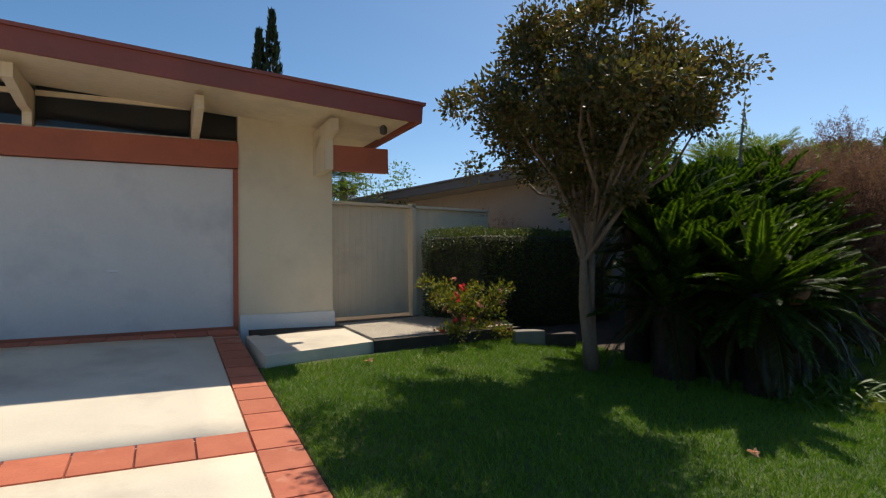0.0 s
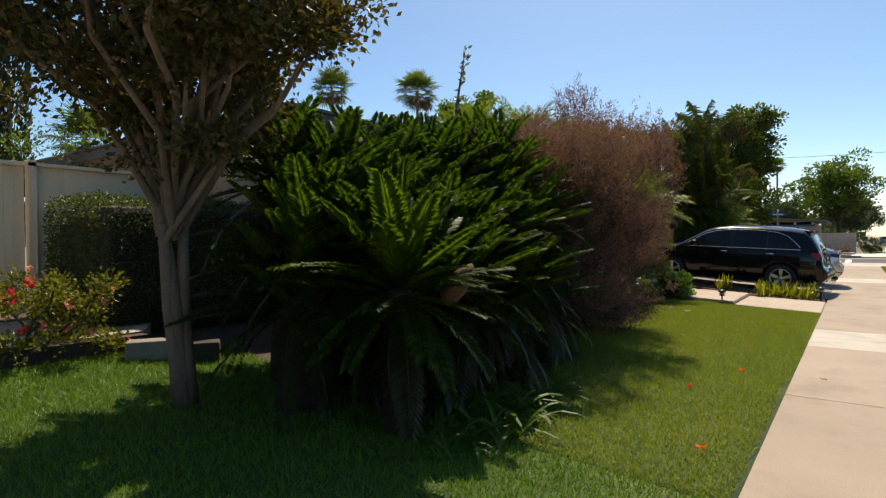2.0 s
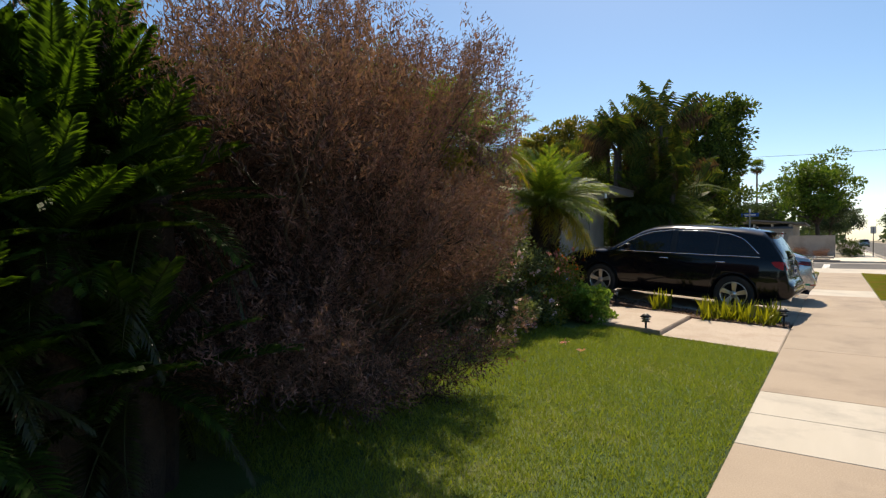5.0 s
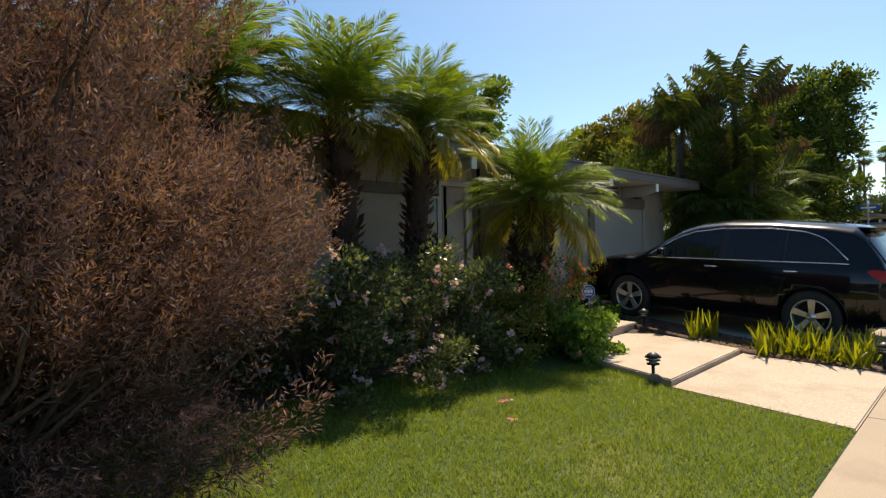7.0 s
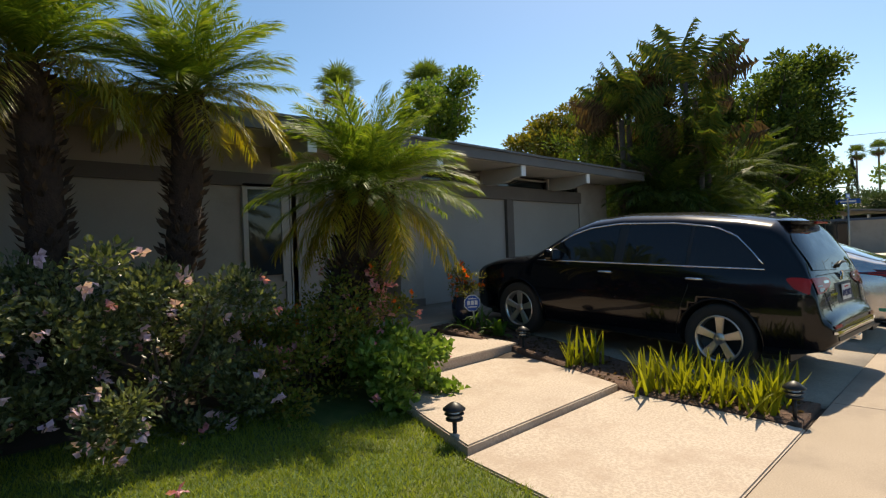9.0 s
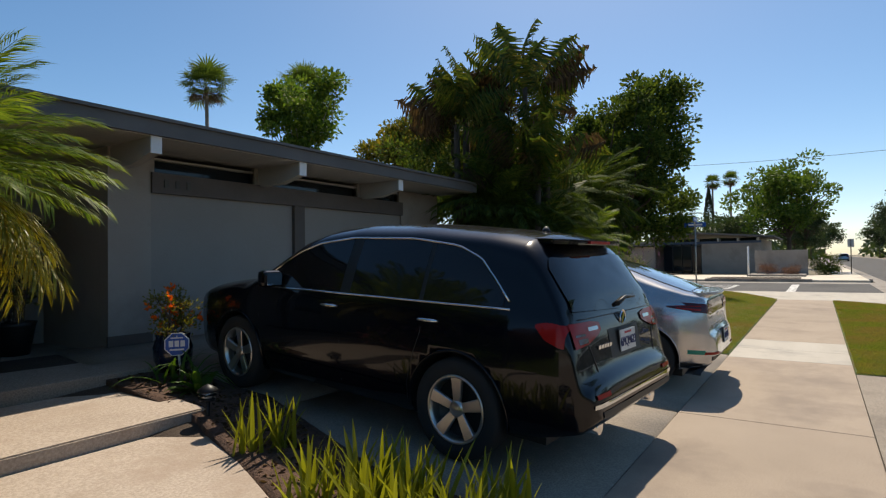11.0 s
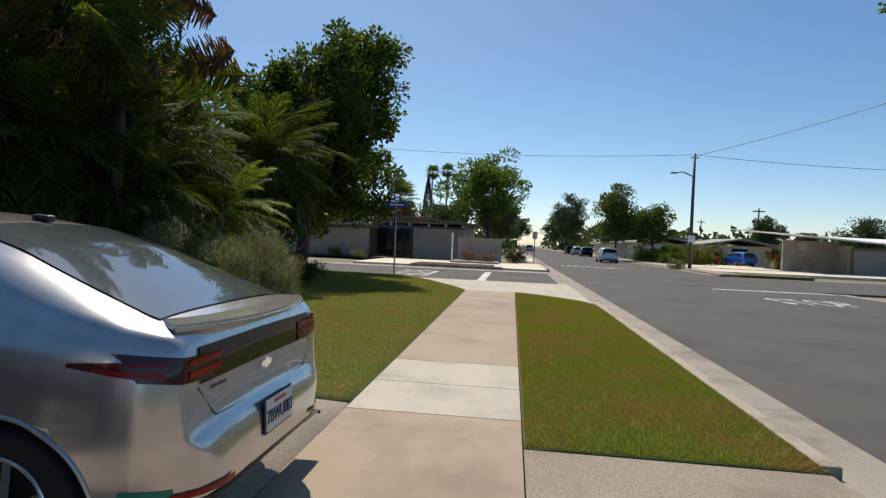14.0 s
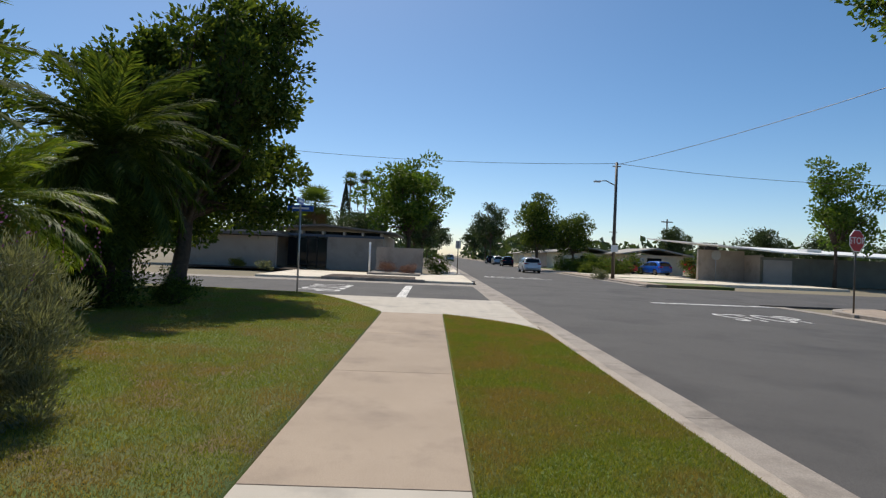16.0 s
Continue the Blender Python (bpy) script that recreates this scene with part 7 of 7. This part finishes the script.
        part("lamp_band", shell.end_patch(s * 0.46, s * 0.69, [(-1, 0.895), (1, 0.895)], [(-1, 0.92), (1, 0.92)], 0.016, 8, 2), TAILRED, car)
        part("lamp_band", shell.end_patch(s * 0.46, s * 0.69, [(-1, 0.945), (1, 0.945)], [(-1, 0.965), (1, 0.965)], 0.016, 8, 2), TAILRED, car)
        part("reflector", shell.end_patch(s * 0.45, s * 0.74, [(-1, 0.43), (1, 0.43)], [(-1, 0.455), (1, 0.455)], 0.010, 8, 2), TAILRED, car, "red bumper reflector")
        part("head_lamp", shell.end_patch(s * 0.45, s * 0.66, [(-1, 0.62), (1, 0.62)], [(-1, 0.74), (1, 0.74)], 0.01, 8, 4, True), LAMPCLEAR, car, "clear head lamp")
    part("rear_panel", shell.end_patch(-0.60, 0.60, [(-1, 0.85), (0, 0.86), (1, 0.85)], [(-1, 1.0), (0, 1.01), (1, 1.0)], 0.007, 16, 4), plain("black gloss panel", (0.008, 0.008, 0.010), 0.15, 0, 0.4), car, "black gloss tail panel")
    bm = bmesh.new()
    outline = [(x, 0.055 + 0.13 * abs(x / 0.68) ** 2.4) for x in np.linspace(-0.68, 0.68, 21)] + [(0.56, 0.36), (-0.56, 0.36)]
    extruded(bm, outline, 1.062, 1.094)
    bmesh.ops.bevel(bm, geom=list(bm.edges), offset=0.012, segments=2, affect="EDGES")
    part("spoiler", bm, paint, car)
    # rear glass lies on the sloping hatch
    bm = bmesh.new()
    g = {}
    for i in range(17):
        y = 0.30 + 1.02 * i / 16
        for j in range(15):
            f = -1 + 2 * j / 14
            x = f * (0.60 - 0.10 * i / 16)
            pts = shell.section(y)
            z = float(np.interp(abs(x), [p[0] for p in pts[:-11:-1]], [p[1] for p in pts[:-11:-1]]))
            g[i, j] = bm.verts.new((x, y, z + 0.007))
    for i in range(16):
        for j in range(14):
            bm.faces.new((g[i, j], g[i, j + 1], g[i + 1, j + 1], g[i + 1, j])).smooth = True
    bmesh.ops.recalc_face_normals(bm, faces=bm.faces)
    part("rear_window", bm, plain("sloping tinted glass", (0.10, 0.12, 0.13), 0.06, 0.0, 1.0, specular=1.0), car, "sloping tinted rear window")
    part("windscreen", shell.end_patch(-0.62, 0.62, [(-1, 1.04), (0, 1.0), (1, 1.04)], [(-0.62, 1.24), (0, 1.33), (0.62, 1.24)], 0.006, 20, 12, True), CARGLASS, car, "tinted windscreen")
    part("tailgate_gap", tube(bmesh.new(), [(x, shell.rear_at(x, 0.70 if abs(x) < 0.5 else 0.70 + (abs(x) - 0.5) * 1.2) - 0.003, 0.70 if abs(x) < 0.5 else 0.70 + (abs(x) - 0.5) * 1.2) for x in np.linspace(-0.62, 0.62, 22)], [0.004] * 22, 5), BLACKTRIM, car)
    part("bumper_lower", shell.end_patch(-0.66, 0.66, [(-1, 0.36), (1, 0.36)], [(-1, 0.41), (1, 0.41)], 0.008, 20, 2), BLACKTRIM, car)
    for s in (-1, 1):
        part("valance", shell.side_patch(s, 0.10, 0.36, [(0, 0.25), (1, 0.25)], [(0, 0.335), (1, 0.315)], 0.005, 8, 3), BLACKTRIM, car, "black lower bumper edge")
    number_plate(car, plate, pose(0.0, shell.rear_at(0, 0.60) - 0.02, 0.595, 84, 0, 0))
    part("emblem", boxes((-0.055, 0.055, -0.004, 0.004, -0.014, 0.014), (-0.02, 0.02, -0.005, 0.005, -0.026, 0.026)), CHROME, car, "small chrome emblem").matrix_basis = pose(0, shell.rear_at(0, 0.82) - 0.008, 0.82)
    for k in range(6):
        x = -0.52 + 0.022 * k
        part("badge_mark", boxes((-0.008, 0.008, -0.002, 0.002, -0.01, 0.01)), BLACKTRIM, car).matrix_basis = pose(x, shell.rear_at(x, 0.82) - 0.006, 0.82)
    part("sticker", shell.side_patch(-1, 0.10, 0.27, [(0, 0.43), (1, 0.43)], [(0, 0.475), (1, 0.475)], 0.004, 6, 2), STICKERGREEN, car, "green oval sticker")
    part("antenna", boxes((-0.03, 0.03, 1.36, 1.46, 1.42, 1.455), bevel=0.012), BLACKTRIM, car, "black roof antenna")
    return car


suv((20.47, 0.44, 0.0), -4.0, 3.6, BLACKPAINT, "black suv with chrome trim parked nose-in on the driveway", "6MQM623")
hatchback((23.57, 0.25, 0.0), 0.0, 3.2, SILVERPAINT, "silver hatchback parked nose-in on the driveway", "7BWU883")
suv((84.0, -11.6, -0.13), -90.0, 0.0, WHITECAR, "white suv parked at the far kerb", detail=False)
suv((91.5, -29.2, 0.0), -75.0, 0.0, BLUECAR, "bright blue suv on a driveway across the street", detail=False)
suv((93.0, -25.5, 0.0), -75.0, 0.0, REDCAR, "red car on a driveway across the street", detail=False)
for x, y, paint in ((118, -13.6, BLACKPAINT), (132, -13.6, ALLOY), (146, -13.6, BLACKPAINT), (160, -5.2, ALLOY)):
    suv((x, y, -0.13), -90.0, 0.0, paint, "car parked along the far street", detail=False, group="cars parked far off")

# ---- grass blades and tiles last ----
def grass(name, x0, x1, y0, y1, n, height, material, label, keep=None):
    p = rng.uniform((x0, y0, 0), (x1, y1, 0), (n, 3))
    if keep:
        p = p[[keep(a, b) for a, b, _ in p]]
    p[:, 2] = [ground_height(a, b) for a, b, _ in p]
    m = len(p)
    a = rng.uniform(0, 2 * np.pi, m)
    side = np.stack([np.cos(a), np.sin(a), 0 * a], 1)
    h = height * rng.uniform(0.5, 1.25, m)
    lean = rng.normal(0, 0.55, (m, 2)) * h[:, None]
    tip = p + np.concatenate([lean, h[:, None]], 1)
    v = np.stack([p + side * 0.0036, p - side * 0.0036, tip], 1).reshape(-1, 3)
    ob = new(name, raw(name, v, np.arange(3 * m).reshape(-1, 3), material))
    return tagged(ob, label, "grass", kind="stuff")


def on_corner(x, y):
    lim = 38.3 if y < 0.5 else 38.3 + 4.9 * (1 - max(0.0, 1 - (y - 0.45) / 3.4) ** 1.6)
    return x < lim - 0.05


grass("grass", 1.0, 6.2, 0.48, 5.5, 110000, 0.042, L_GRASS, "short bright green mown grass", lambda x, y: x > drive_edge(y) + 0.01)
grass("grass", 6.2, 9.5, 0.48, 2.6, 32000, 0.04, L_LAWN, "short yellow-green mown grass")
def by_path(x, y):
    return x < path_side(y) and (y < 3.3 or x < 15.9)


grass("grass", 9.5, 16.9, 0.46, 4.2, 125000, 0.04, L_LAWN, "short yellow-green mown grass", by_path)
grass("grass", 25.8, 32.0, 0.48, 5.0, 110000, 0.03, L_DRY, "patchy mown grass with brown spots")
grass("grass", 32.0, 43.0, 0.48, 8.0, 240000, 0.03, L_DRY, "patchy mown grass with brown spots", on_corner)
grass("grass", 24.97, 30.5, -3.14, -1.09, 100000, 0.03, L_DRY, "patchy mown grass with brown spots")
grass("grass", 30.5, 38.2, -3.14, -1.09, 138000, 0.03, L_DRY, "patchy mown grass with brown spots", lambda x, y: x < 35.4 or y > -3.1 + 2.05 * ((x - 35.4) / 2.85) ** 2)
grass("grass", 10.0, 18.25, -3.14, -1.09, 30000, 0.03, L_DRY, "patchy mown grass with brown spots")
lay_tiles()
